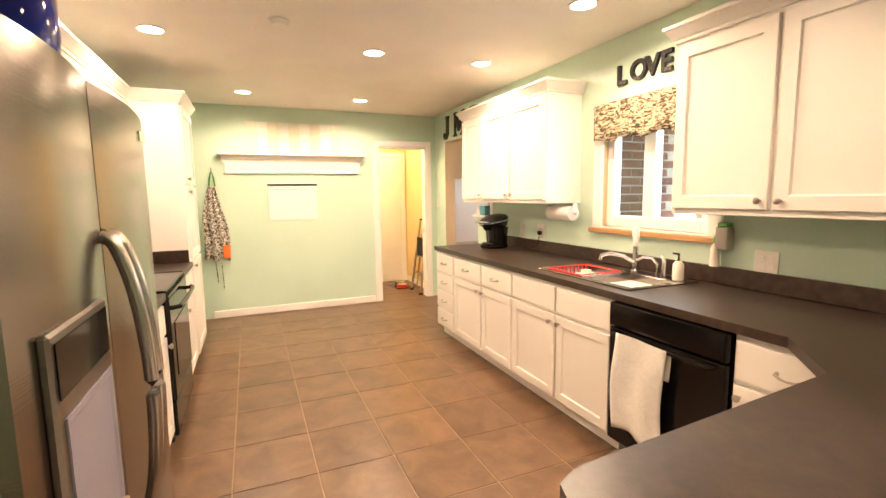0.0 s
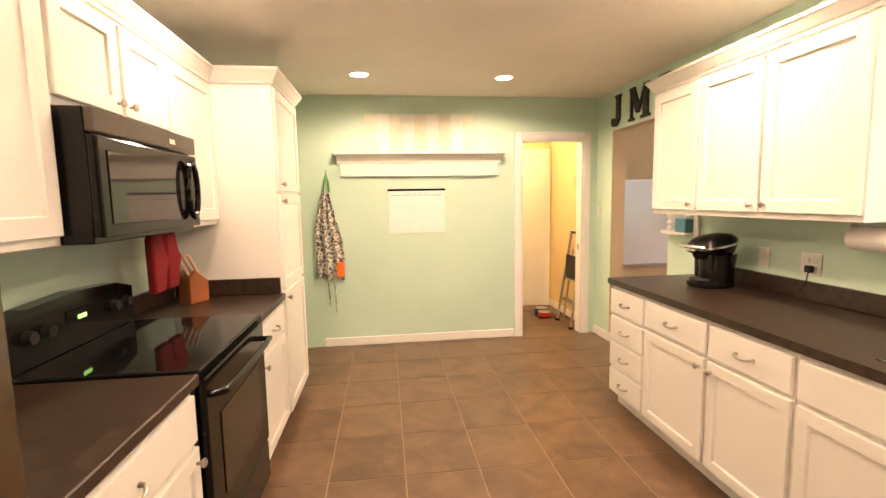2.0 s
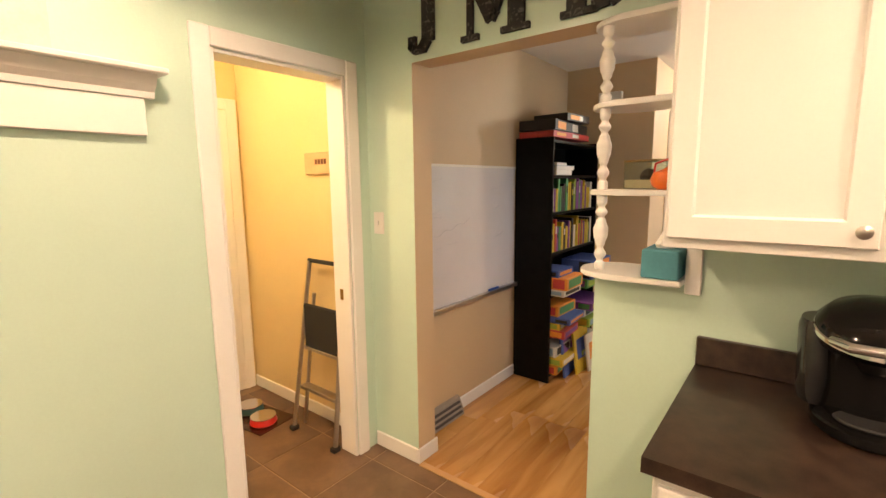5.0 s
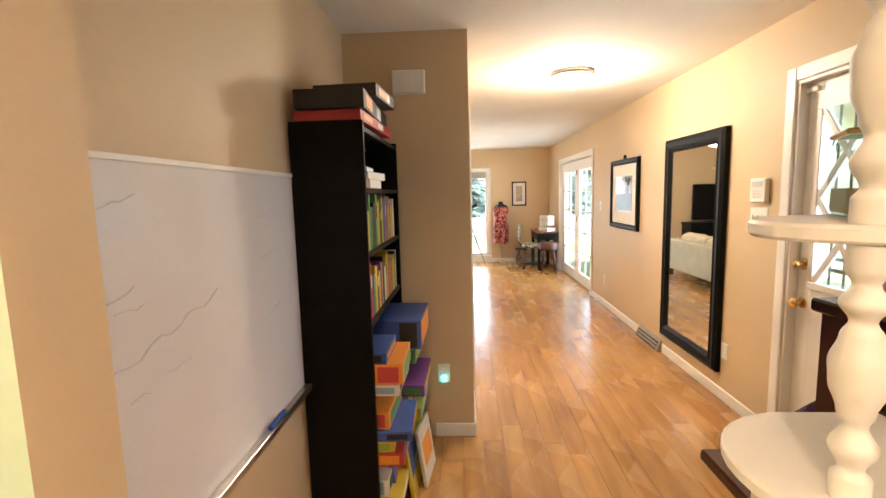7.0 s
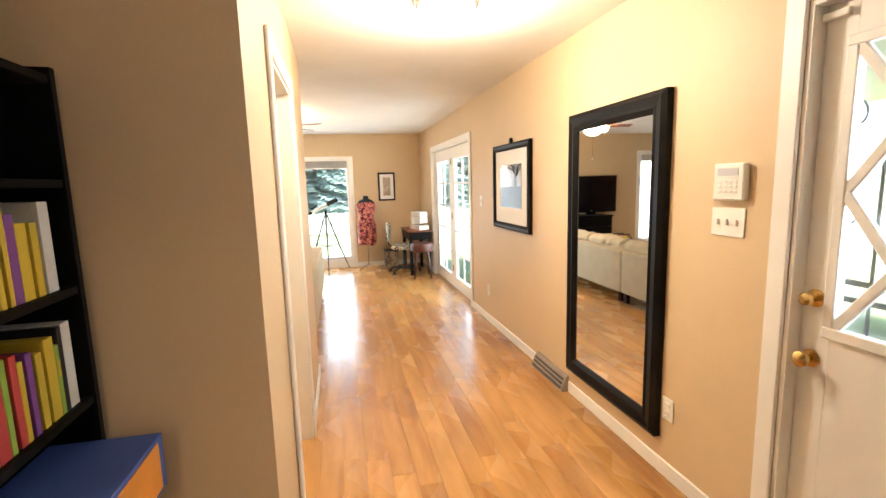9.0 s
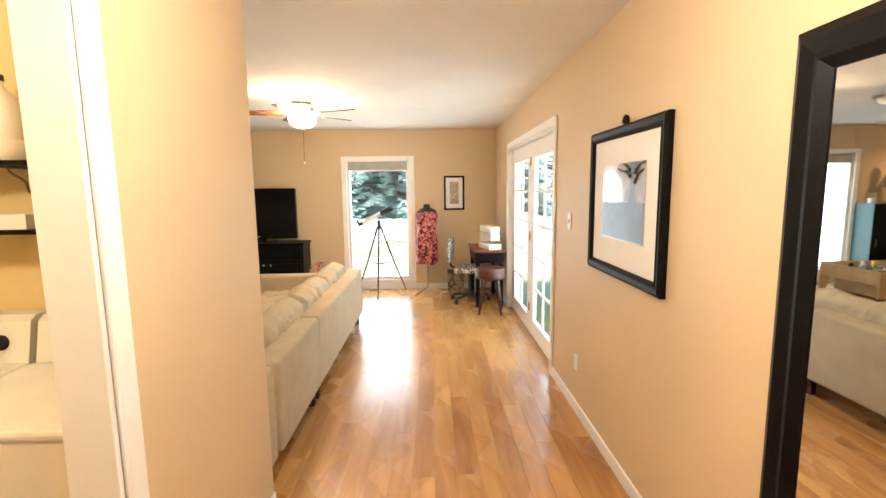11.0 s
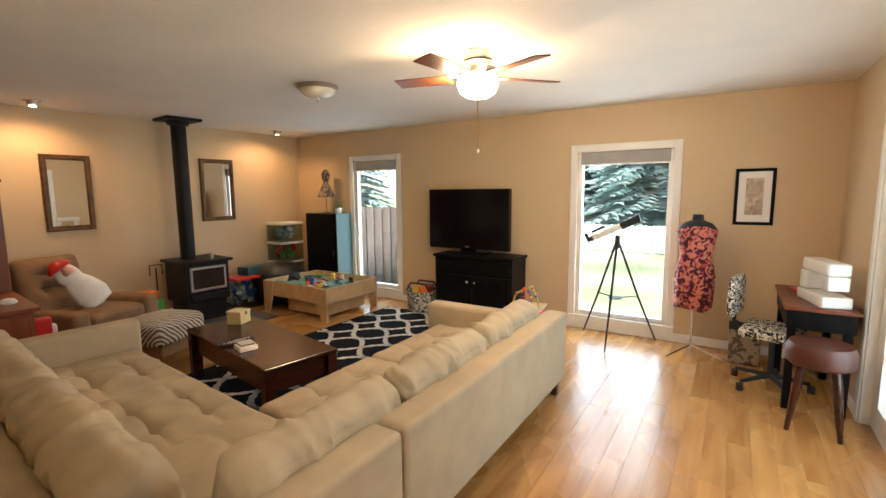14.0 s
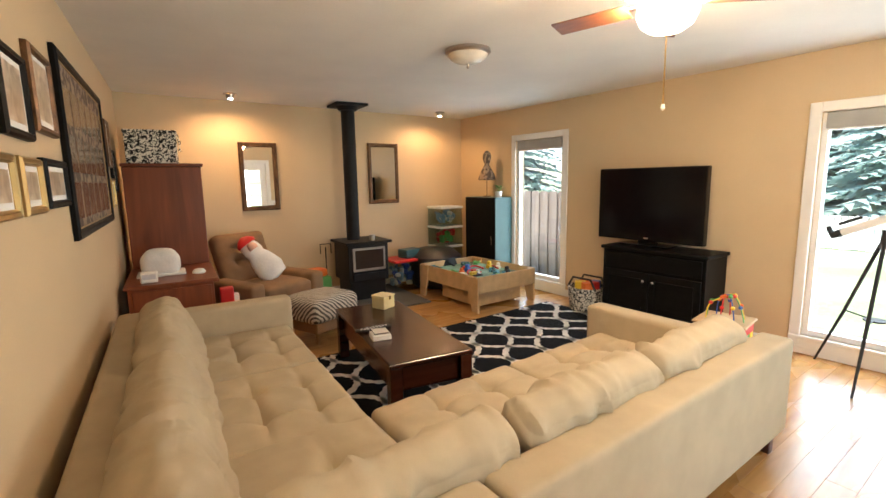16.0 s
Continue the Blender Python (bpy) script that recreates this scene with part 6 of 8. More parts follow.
# ---- laundry ----
for k, (y0, nm) in enumerate(((4.36, "washer"), (5.05, "dryer"))):
    w = thing(nm, (6.46, y0, 0), "white top-loading washing machine with dial" if k == 0 else "white clothes dryer with dark dial", nm)
    part("body", box(0, 0.70, 0, 0.68, 0.02, 0.855, 0.008), ENAMEL, w)
    part("lid", box(-0.008, 0.56, 0.004, 0.676, 0.857, 0.888, 0.012, 2), ENAMEL, w)
    part("console", prism([(0.56, 0.857), (0.60, 1.05), (0.63, 1.07), (0.70, 1.07), (0.70, 0.857)], 0.01, 0.67, "y"), ENAMEL, w)
    bm = cyl(0.032, 0, 0.03, 18, 0.026)
    bmesh.ops.transform(bm, matrix=Matrix.Translation((0.578, 0.5 if k == 0 else 0.12, 0.965)) @ Matrix.Rotation(radians(-80), 4, "Y"), verts=bm.verts)
    part("dial", bm, WHITEPLASTIC if k == 0 else RUBBER, w, "", True)
for z, y0, y1 in ((1.70, 4.95, 6.1), (1.43, 4.60, 6.1)):
    s = thing("wall_shelf", (7.20, y0, z), "narrow black laundry shelf on scrolled brackets", "shelf")
    part("board", box(-0.20, -0.001, 0, y1 - y0, -0.018, 0, 0.003), BLACKWOOD, s)
    for yy in (0.10, y1 - y0 - 0.3):
        br = part("bracket", tube([(-0.012, yy, -0.019), (-0.012, yy, -0.20)], 0.008, 6), IRONWORK, s)
        part("scroll", tube([(-0.16 + 0.15 * i / 10, yy + 0.012 * math.sin(i * 1.25), -0.025 - 0.15 * i / 10) for i in range(11)], 0.005, 6), IRONWORK, s)
        part("arm", tube([(-0.018, yy, -0.025), (-0.17, yy, -0.025)], 0.006, 6), IRONWORK, s)
jg = thing("detergent_jug", (7.085, 5.10, 1.701), "white plastic detergent jug with blue label", "jug")
part("jug", lathe([(0.092, 0), (0.102, 0.02), (0.102, 0.075), (0.098, 0.082), (0.102, 0.09), (0.102, 0.15), (0.088, 0.20), (0.05, 0.262), (0.028, 0.285), (0.026, 0.31)], 24), WHITEPLASTIC, jg, "", True)
part("grip", tube([(-0.03, 0.035, 0.275), (-0.055, 0.07, 0.25), (-0.06, 0.095, 0.20), (-0.055, 0.098, 0.16)], 0.011, 8), WHITEPLASTIC, jg, "", True)
for k in range(3):
    part("printed_line", box(-0.1045, -0.1022, -0.03, 0.03, 0.10 + 0.014 * k, 0.103 + 0.014 * k), MARKER, jg)
part("cap", lathe([(0.030, 0.3105), (0.030, 0.334), (0.001, 0.335)], 16), RUBBER, jg)
part("label", box(-0.105, -0.098, 0.032, 0.055, 0.09, 0.14), BLUE, jg)
ir = thing("clothes_iron", (7.10, 4.80, 1.431), "black and silver clothes iron standing on its heel", "iron")
ir.matrix_basis = ir.matrix_basis @ Matrix.Scale(1.15, 4)
part("soleplate", prism([(-0.06, 0), (0.06, 0), (0.055, 0.12), (0.0, 0.27), (-0.055, 0.12)], -0.012, 0.0, "x", None, 0.003), STEEL, ir)
part("housing", prism([(-0.05, 0.0), (0.05, 0.0), (0.045, 0.11), (0.0, 0.24), (-0.045, 0.11)], -0.06, -0.013, "x", None, 0.01), BLACK, ir)
part("handle", tube([(-0.06, 0, 0.02), (-0.10, 0, 0.05), (-0.105, 0, 0.14), (-0.06, 0, 0.2)], 0.014, 8), BLACK, ir, "", True)
part("cord", tube([(-0.09, 0.03, 0.02), (-0.12, 0.05, -0.04), (-0.11, 0.06, -0.15), (-0.11, 0.02, -0.26), (-0.11, -0.05, -0.27), (-0.11, -0.08, -0.2), (-0.115, -0.07, -0.04), (-0.10, -0.03, 0.02)], 0.005, 6), RUBBER, ir)
cs = solid("cardboard_box", box(-0.07, 0.07, 0, 0.2, 0, 0.06, 0.002), PAPER, "small white open carton on the shelf", "box", (7.09, 5.0, 1.431), 6)
solid("strike_plate", box(6.338, 6.342, HALL + 0.03, HALL + 0.06, 0.92, 0.98, 0.001), NICKEL, "metal strike plate on the door lining", "hardware", kind="structure")
solid("strike_plate", box(2.488, 2.4915, KY1 + 0.05, KY1 + 0.075, 0.90, 0.96, 0.001), BRASS, "brass strike plate on the door lining", "hardware", kind="structure")

# ---- living room: french doors ----
for k, (x0, x1) in enumerate(((8.92, 9.998), (10.002, 11.08))):
    f = thing("door_%d" % (3 + k), (x0, SOUTH - 0.05, 0), "white french door with ten glass panes", "door")
    f["kind"] = "structure"
    W_ = x1 - x0
    sa, sb_, rb, rt = (0.21, 0.155, 0.18, 0.165) if k == 0 else (0.135, 0.145, 0.18, 0.165)
    bm = bmesh.new()
    for r in ((0.002, sa, 0.01, 2.04), (W_ - sb_, W_ - 0.002, 0.01, 2.04), (sa, W_ - sb_, 0.01, rb), (sa, W_ - sb_, 2.04 - rt, 2.04)):
        box(r[0], r[1], -0.04, 0, r[2], r[3], 0.002, 1, bm)
    part("door_frame", bm, TRIM, f)
    gw, gh = (W_ - sa - sb_) / 2, (2.04 - rt - rb) / 5
    part("muntin", box(sa + gw - 0.012, sa + gw + 0.012, -0.032, -0.008, rb, 2.04 - rt, 0.003), TRIM, f)
    for j in range(1, 5):
        part("muntin", box(sa, W_ - sb_, -0.031, -0.009, rb + gh * j - 0.012, rb + gh * j + 0.012, 0.003), TRIM, f)
    for i in range(2):
        for j in range(5):
            pn = part("pane", box(sa + gw * i + 0.002, sa + gw * (i + 1) - 0.002, -0.022, -0.018, rb + gh * j + 0.002, rb + gh * (j + 1) - 0.002), GLASS, f)
            pn.visible_shadow = False
    for z in (0.25, 1.02, 1.8):
        part("hinge", box(W_ - 0.012 if k == 0 else 0.0, W_ + 0.0 if k == 0 else 0.012, 0.0005, 0.012, z, z + 0.09, 0.002), BRASS, f)
    if k == 0:
        part("handle", tube([(0.055, 0.0, 1.0), (0.055, 0.045, 1.0), (0.15, 0.05, 1.0)], 0.009, 8), BRASS, f, "brass lever handle", True)
        part("backplate", box(0.035, 0.075, 0.0005, 0.006, 0.93, 1.10, 0.003), BRASS, f)

# ---- living room: sectional sofa ----
so = thing("sectional_sofa", (0, 0, 0), "beige microfibre L-shaped sectional sofa with tufted seats", "sofa")


def place_part(ob, m):
    ob.matrix_basis = m
    return ob


part("back_frame", box(8.462, 10.52, 4.235, 4.40, 0.13, 0.655, 0.03, 3), FABRIC, so, "", True)
part("back_frame", box(7.56, 8.448, 4.235, 4.40, 0.13, 0.655, 0.03, 3), FABRIC, so, "", True)
part("seat_base", box(8.462, 10.36, 4.402, 5.27, 0.13, 0.27, 0.02, 2), FABRIC, so, "", True)
part("arm", box(10.362, 10.52, 4.402, 5.44, 0.13, 0.61, 0.035, 3), FABRIC, so, "", True)
for k, x in enumerate((8.56, 9.47)):
    place_part(part("seat_cushion", cushion(0.905, 0.92, 0.17, 0.022, [(-0.34, 0.05), (0.34, 0.05), (-0.34, 0.6), (0.34, 0.6)], 56, 0.04, 0.005, k * 3.0), FABRIC, so, "", True), pose(x + 0.447, 4.87, 0.268))
place_part(part("seat_cushion", cushion(0.84, 0.92, 0.17, 0.02, [(0.3, 0.3)], 40, 0.04, 0.005, 11.0), FABRIC, so, "", True), pose(8.12, 4.87, 0.268))
for k, (x0, x1) in enumerate(((7.86, 8.66), (8.67, 9.50), (9.51, 10.35))):
    place_part(part("back_cushion", cushion(x1 - x0, 0.21, 0.37, 0.02, [], 52, 0.08, 0.006, 5.0 + 2.7 * k, 0.030), FABRIC, so, "", True), pose((x0 + x1) / 2, 4.60, 0.405, 24, 0, 0))
WB = pose(7.39, 4.25, 0, 0, 0, SLANT + 0.6)
place_part(part("back_frame", box(-0.02, 0.13, 0.0, 2.92, 0.13, 0.655, 0.03, 3), FABRIC, so, "", True), WB)
place_part(part("seat_base", box(0.132, 1.02, 0.17, 2.78, 0.13, 0.27, 0.02, 2), FABRIC, so, "", True), WB)
place_part(part("arm", box(0.132, 1.10, 2.785, 2.94, 0.13, 0.64, 0.035, 3), FABRIC, so, "", True), WB)
for k, (y0, y1) in enumerate(((1.07, 1.925), (1.93, 2.78))):
    place_part(part("seat_cushion", cushion(0.92, y1 - y0, 0.17, 0.022, [(0.05, -0.34), (0.05, 0.34), (0.6, -0.34), (0.6, 0.34)], 56, 0.04, 0.005, 20.0 + k), FABRIC, so, "", True), WB @ pose(0.60, (y0 + y1) / 2, 0.268))
for k, (y0, y1) in enumerate(((0.42, 1.60), (1.61, 2.77))):
    place_part(part("back_cushion", cushion(y1 - y0, 0.23, 0.40, 0.02, [], 52, 0.08, 0.006, 30.0 + 2.7 * k, 0.040), FABRIC, so, "", True), WB @ pose(0.37, (y0 + y1) / 2, 0.40, 0, -24, 0) @ pose(0, 0, 0, 0, 0, 90))
for x, y in ((10.45, 4.30), (8.52, 4.30), (8.40, 4.30), (10.45, 5.35), (7.70, 4.35), (8.5, 6.9)):
    part("leg", box(x - 0.025, x + 0.025, y - 0.025, y + 0.025, 0, 0.129, 0.004), DARKTABLE, so)

# rug with trellis
rug = thing("area_rug", (8.85, 4.95, 0), "black rug with white wavy trellis", "rug")
RW, RD = 3.06, 2.21
part("rug_base", box(0, RW, 0, RD, 0.001, 0.010, 0.003), RUGBLACK, rug)
bm = bmesh.new()
cw, chh = 0.40, 0.46


def ribbon(f, n):
    prev = None
    for i in range(n + 1):
        p, d = f(i / n)
        if not (0.015 < p[0] < RW - 0.015 and 0.015 < p[1] < RD - 0.015):
            prev = None
            continue
        q = Vector((-d[1], d[0], 0)).normalized() * (0.026 + 0.006 * math.sin(i * 1.4))
        a, b = bm.verts.new((p[0] + q.x, p[1] + q.y, 0.0118)), bm.verts.new((p[0] - q.x, p[1] - q.y, 0.0118))
        if prev:
            bm.faces.new((prev[0], prev[1], b, a))
        prev = (a, b)


for s in (1, -1):
    for k in range(-14, 16):
        def line(u, s=s, k=k):
            y = u * RD
            ph = y / chh * 2 * math.pi
            x = k * cw + s * (y / chh * cw + 0.045 * math.sin(ph))
            return (x, y), (s * (cw / chh + 0.045 * 2 * math.pi / chh * math.cos(ph)), 1.0)
        ribbon(line, 160)
part("trellis", bm, RUGWHITE, rug, "ivory wavy trellis lines")["kind"] = "stuff"

# coffee table
ct = thing("coffee_table", (9.29, 6.36, 0), "dark mahogany coffee table on square legs", "table", -9.8)
part("tabletop", box(-0.285, 0.285, -0.70, 0.70, 0.405, 0.435, 0.006), DARKTABLE, ct)
part("apron", box(-0.25, 0.25, -0.655, 0.655, 0.235, 0.404, 0.003), DARKTABLE, ct)
part("drawer_front", box(-0.19, 0.19, -0.663, -0.656, 0.25, 0.39, 0.003), DARKTABLE, ct)
for y in (-0.36, 0.36):
    part("drawer_front", box(0.251, 0.258, y - 0.26, y + 0.26, 0.25, 0.39, 0.003), DARKTABLE, ct)
for x in (-0.24, 0.24):
    for y in (-0.655, 0.655):
        part("leg", box(x - 0.04, x + 0.04, y - 0.04, y + 0.04, 0.012, 0.404, 0.004), DARKTABLE, ct)
tx = thing("wooden_box", (9.475, 6.87, 0.436), "small cream wooden tissue box", "box", 20)
part("box", box(-0.07, 0.07, -0.07, 0.07, 0, 0.10, 0.004), mat("cream_paint", (0.68, 0.58, 0.30), 0.6), tx)
part("lid", box(-0.074, 0.074, -0.074, 0.074, 0.101, 0.115, 0.003), mat("cream_lid", (0.72, 0.62, 0.36), 0.6), tx)
part("latch", box(-0.01, 0.01, -0.078, -0.0745, 0.08, 0.11), BRASS, tx)
cd = thing("coaster_holder", (9.08, 6.19, 0.436), "square white coaster holder", "coasters", -15)
part("tray", box(-0.065, 0.065, -0.065, 0.065, 0, 0.035, 0.003), WHITEPLASTIC, cd)
for k in range(3):
    part("coaster", box(-0.05, 0.05, -0.05, 0.05, 0.036 + 0.006 * k, 0.041 + 0.006 * k, 0.001), COLS[(4, 8, 4)[k]], cd)
for k in range(3):
    r = thing("remote_control", (9.07 + 0.05 * k, 6.36 + 0.01 * k, 0.436), "slim black remote control", "remote", 60 + 8 * k, "remotes on the coffee table")
    part("case", box(-0.022, 0.022, -0.09, 0.09, 0, 0.018, 0.004), RUBBER, r)
    for j in range(5):
        part("button", box(-0.012, 0.012, -0.06 + 0.025 * j, -0.048 + 0.025 * j, 0.0182, 0.0205), MARKER, r)

# television and stand
ts = thing("tv_stand", (11.86, 6.37, 0), "black wooden television stand with doors", "tv stand", -90)
part("body", box(0.02, 1.07, 0.012, 0.42, 0.06, 0.775, 0.004), BLACKWOOD, ts)
part("top", box(0, 1.09, -0.015, 0.43, 0.777, 0.81, 0.006), BLACKWOOD, ts)
part("plinth", box(0.03, 1.06, 0.03, 0.40, 0, 0.058), BLACKWOOD, ts)
part("drawer_front", box(0.05, 1.04, -0.006, 0.011, 0.60, 0.755, 0.004), BLACKWOOD, ts)
for x0, x1, kx in ((0.05, 0.54, 0.45), (0.55, 1.04, 0.05)):
    d = part("door", panel_door(x1 - x0, 0.48, 0.018, 0.06), BLACKWOOD, ts)
    d.location = (x0, 0.011, 0.09)
    part("knob", knob_mesh(kx, 0.40, 0.018), CHROME, d)
for x in (0.45, 0.64):
    part("drawer_knob", lathe([(0.001, 0.0), (0.014, 0.004), (0.010, 0.015)], 10, x, -0.018), CHROME, ts)
tv = thing("television", (12.09, 6.58, 0.811), "large black flat-screen television, switched off", "television", -90)
part("screen_case", box(0, 1.14, 0.0, 0.08, 0.045, 0.80, 0.012, 2), BLACK, tv)
part("screen", box(0.035, 1.105, -0.003, -0.0003, 0.115, 0.765), SCREEN, tv, "dark glossy screen")
part("stand_neck", box(0.47, 0.67, 0.02, 0.06, 0.0165, 0.06), BLACK, tv)
part("stand_base", box(0.30, 0.84, -0.06, 0.14, 0, 0.016, 0.006), BLACK, tv)
part("logo_mark", box(0.545, 0.595, -0.0022, -0.0005, 0.072, 0.084), NICKEL, tv)

# storage basket, bead maze
sb = thing("storage_basket", (12.02, 6.66, 0), "black and white fabric basket full of toys", "basket")
part("basket", lathe([(0.17, 0.0), (0.19, 0.02), (0.215, 0.28), (0.20, 0.28), (0.18, 0.05), (0.001, 0.05)], 24), DAMASK, sb, "", True)
for s in (-1, 1):
    part("handle", tube([(s * 0.10, -0.19, 0.26), (s * 0.10, -0.12, 0.38), (s * 0.10, 0.12, 0.38), (s * 0.10, 0.19, 0.26)], 0.012, 8), RUBBER, sb)
for k, (x, y, m) in enumerate(((0.05, 0.05, ORANGE), (-0.07, 0.04, YELLOWP), (0.0, -0.08, RED), (0.08, -0.06, BLUE), (-0.08, -0.06, ORANGE))):
    t = solid("toy_block", box(-0.05, 0.05, -0.06, 0.06, -0.05, 0.05, 0.012, 2), m, "bright plastic toy heaped in the basket", "toy", (12.02 + x, 6.66 + y, 0.29), k * 37, "toys in the basket")
tc_ = thing("activity_cube", (11.62, 5.02, 0), "red wooden activity cube with bead maze", "toy", 8)
part("cube", box(-0.17, 0.17, -0.17, 0.17, 0, 0.34, 0.006), RED, tc_)
part("top_board", box(-0.19, 0.19, -0.19, 0.19, 0.341, 0.358, 0.005), PINE, tc_)
for k, m in enumerate((BLUE, GREEN, YELLOWP)):
    part("side_panel", box(-0.15 + 0.1 * k, -0.07 + 0.1 * k, -0.1745, -0.1705, 0.08, 0.26), m, tc_)
    part("side_panel", box(-0.1745, -0.1705, -0.15 + 0.1 * k, -0.07 + 0.1 * k, 0.08, 0.26), m, tc_)
for k, m in enumerate((RED, BLUE, GREEN, YELLOWP)):
    a = k * 0.7
    pts = [(0.14 * math.cos(a) * math.cos(u), 0.14 * math.sin(a) * math.cos(u), 0.358 + 0.20 * math.sin(u) + 0.02 * math.sin(4 * u)) for u in [math.pi * i / 14 for i in range(15)]]
    part("wire", tube(pts, 0.005, 6), m, tc_)
    for j in (3, 6, 9, 11):
        b = lathe([(0.001, -0.016), (0.014, -0.010), (0.017, 0), (0.014, 0.010), (0.001, 0.016)], 10)
        bmesh.ops.translate(b, verts=b.verts, vec=pts[j])
        part("bead", b, (GREEN, RED, YELLOWP, BLUE, ORANGE)[(j + k) % 5], tc_)

# train table
pl = thing("play_table", (10.93, 7.31, 0), "pine train table with drawers underneath", "play table")
PW, PD = 0.92, 1.20
part("table_floor", box(0.012, PW - 0.012, 0.012, PD - 0.012, 0.325, 0.34), mat("painted_play_board", (0.22, 0.40, 0.30), 0.7, spots=0.4, scale=4), pl)
for r in ((0, 0.012, 0, PD), (PW - 0.012, PW, 0, PD), (0.012, PW - 0.012, 0, 0.012), (0.012, PW - 0.012, PD - 0.012, PD)):
    part("rim_board", box(r[0], r[1], r[2], r[3], 0.22, 0.42, 0.004), PINE, pl)
for x in (-0.004, PW - 0.016):
    for y, s in ((0.0, 1), (PD, -1)):
        part("leg", prism([(y, 0.41), (y + s * 0.20, 0.41), (y + s * 0.16, 0.2), (y + s * 0.10, 0.0), (y, 0.0)], x - 0.012, x + 0.016, "x"), PINE, pl)
part("drawer", box(0.1, PW - 0.1, 0.15, 0.85, 0.03, 0.19, 0.006), PINE, pl)
random.seed(12)
TOYM = (YELLOWP, TEAL, RED, BLUE, GREEN, ORANGE, TEALBOX, WHITEPLASTIC, RUBBER)
for k in range(34):
    x, y = random.uniform(0.08, PW - 0.08), random.uniform(0.08, PD - 0.08)
    s = random.uniform(0.02, 0.05)
    m = random.choice(TOYM)
    if k % 3 == 0:
        bm = box(-s * 1.4, s * 1.4, -s * 0.7, s * 0.7, 0.008, s * 1.2, s * 0.2, 1)
        cyl(s * 0.3, -s * 0.7, s * 0.7, 10, None, -s * 0.8, 0.01, bm, "y")
        cyl(s * 0.3, -s * 0.7, s * 0.7, 10, None, s * 0.8, 0.01, bm, "y")
        nm, lb = "toy_car", "small plastic toy car on the train table"
    elif k % 3 == 1:
        bm = box(-s, s, -s * 0.6, s * 0.6, 0, s, s * 0.15)
        box(-s * 0.4, s * 0.7, -s * 0.5, s * 0.5, s, s * 2.0, s * 0.15, 1, bm)
        nm, lb = "toy_truck", "chunky plastic toy truck on the train table"
    else:
        bm = tube([(s * 2.4 * math.cos(a), s * 2.4 * math.sin(a), 0.012 + 0.03 * math.sin(a) ** 2) for a in [i * 0.25 for i in range(12)]], 0.012, 6)
        nm, lb = "toy_track", "curved toy track piece on the train table"
    solid(nm, bm, m, lb, "toy", (10.93 + x, 7.31 + y, 0.341), random.uniform(0, 360), "toys on the train table")

# wood stove
st_ = thing("wood_stove", (10.23, 8.72, 0), "black cast iron wood stove with bright-edged glass door", "wood stove", -4)
part("hearth_pad", box(-0.60, 0.60, -0.62, 0.58, 0.001, 0.022, 0.004), mat("hearth_slate", (0.10, 0.095, 0.09), 0.6, spots=0.25, scale=5, bump=0.2), st_, "dark slate hearth pad")
part("pedestal", box(-0.24, 0.24, -0.06, 0.36, 0.023, 0.26, 0.006), CASTIRON, st_)
part("firebox", box(-0.27, 0.27, -0.10, 0.42, 0.262, 0.74, 0.008), CASTIRON, st_)
part("top_plate", box(-0.31, 0.31, -0.15, 0.45, 0.742, 0.775, 0.006), CASTIRON, st_)
dr = part("door", box(-0.22, 0.22, -0.125, -0.101, 0.40, 0.70, 0.008), NICKEL, st_, "bright metal-edged stove door")
part("glass", box(-0.19, 0.19, -0.130, -0.1255, 0.435, 0.67), FIREGLASS, dr)
part("door_frame", box(-0.235, 0.235, -0.118, -0.1005, 0.385, 0.715, 0.004), CASTIRON, dr)
part("ash_door", box(-0.22, 0.22, -0.125, -0.101, 0.28, 0.37, 0.005), CASTIRON, st_)
part("draft_knob", lathe([(0.001, 0), (0.015, 0.005), (0.012, 0.02)], 10, 0.0, -0.14), CHROME, st_)
part("flue_pipe", cyl(0.085, 0.776, 2.445, 24, None, -0.08, 0.2), CASTIRON, st_, "matt black flue pipe", True)
for z in (1.35, 1.95):
    part("pipe_seam", lathe([(0.086, z), (0.089, z + 0.004), (0.086, z + 0.02)], 24, -0.08, 0.2), CASTIRON, st_)
part("ceiling_plate", box(-0.28, 0.12, 0.0, 0.40, 2.447, 2.478, 0.006), CASTIRON, st_)
part("pipe_collar", cyl(0.11, 2.40, 2.446, 24, 0.14, -0.08, 0.2), CASTIRON, st_)
solid("metal_cup", lathe([(0.035, 0), (0.04, 0.07), (0.035, 0.07), (0.031, 0.005), (0.001, 0.005)], 16), NICKEL, "small metal cup on the stove", "cup", (10.30, 8.66, 0.776), smooth=True)
tlr = thing("fire_tools", (9.80, 8.98, 0.0225), "black fireplace tool rack beside the stove", "fire tools")
part("base", cyl(0.10, 0, 0.02, 20), CASTIRON, tlr)
part("post", tube([(0, 0, 0.02), (0, 0, 0.68)], 0.008, 8), CASTIRON, tlr)
part("loop", tube([(-0.07, 0, 0.60), (-0.07, 0, 0.72), (0.07, 0, 0.72), (0.07, 0, 0.60)], 0.007, 8), CASTIRON, tlr)
gb = thing("storage_tote", (9.62, 8.9, 0), "green fabric tote with orange toys inside", "tote", 12)
part("bag", box(-0.15, 0.15, -0.13, 0.13, 0, 0.36, 0.02, 2), GREEN, gb)
part("contents", box(-0.12, 0.12, -0.10, 0.10, 0.361, 0.46, 0.03, 2), ORANGE, gb, "orange plastic toys")


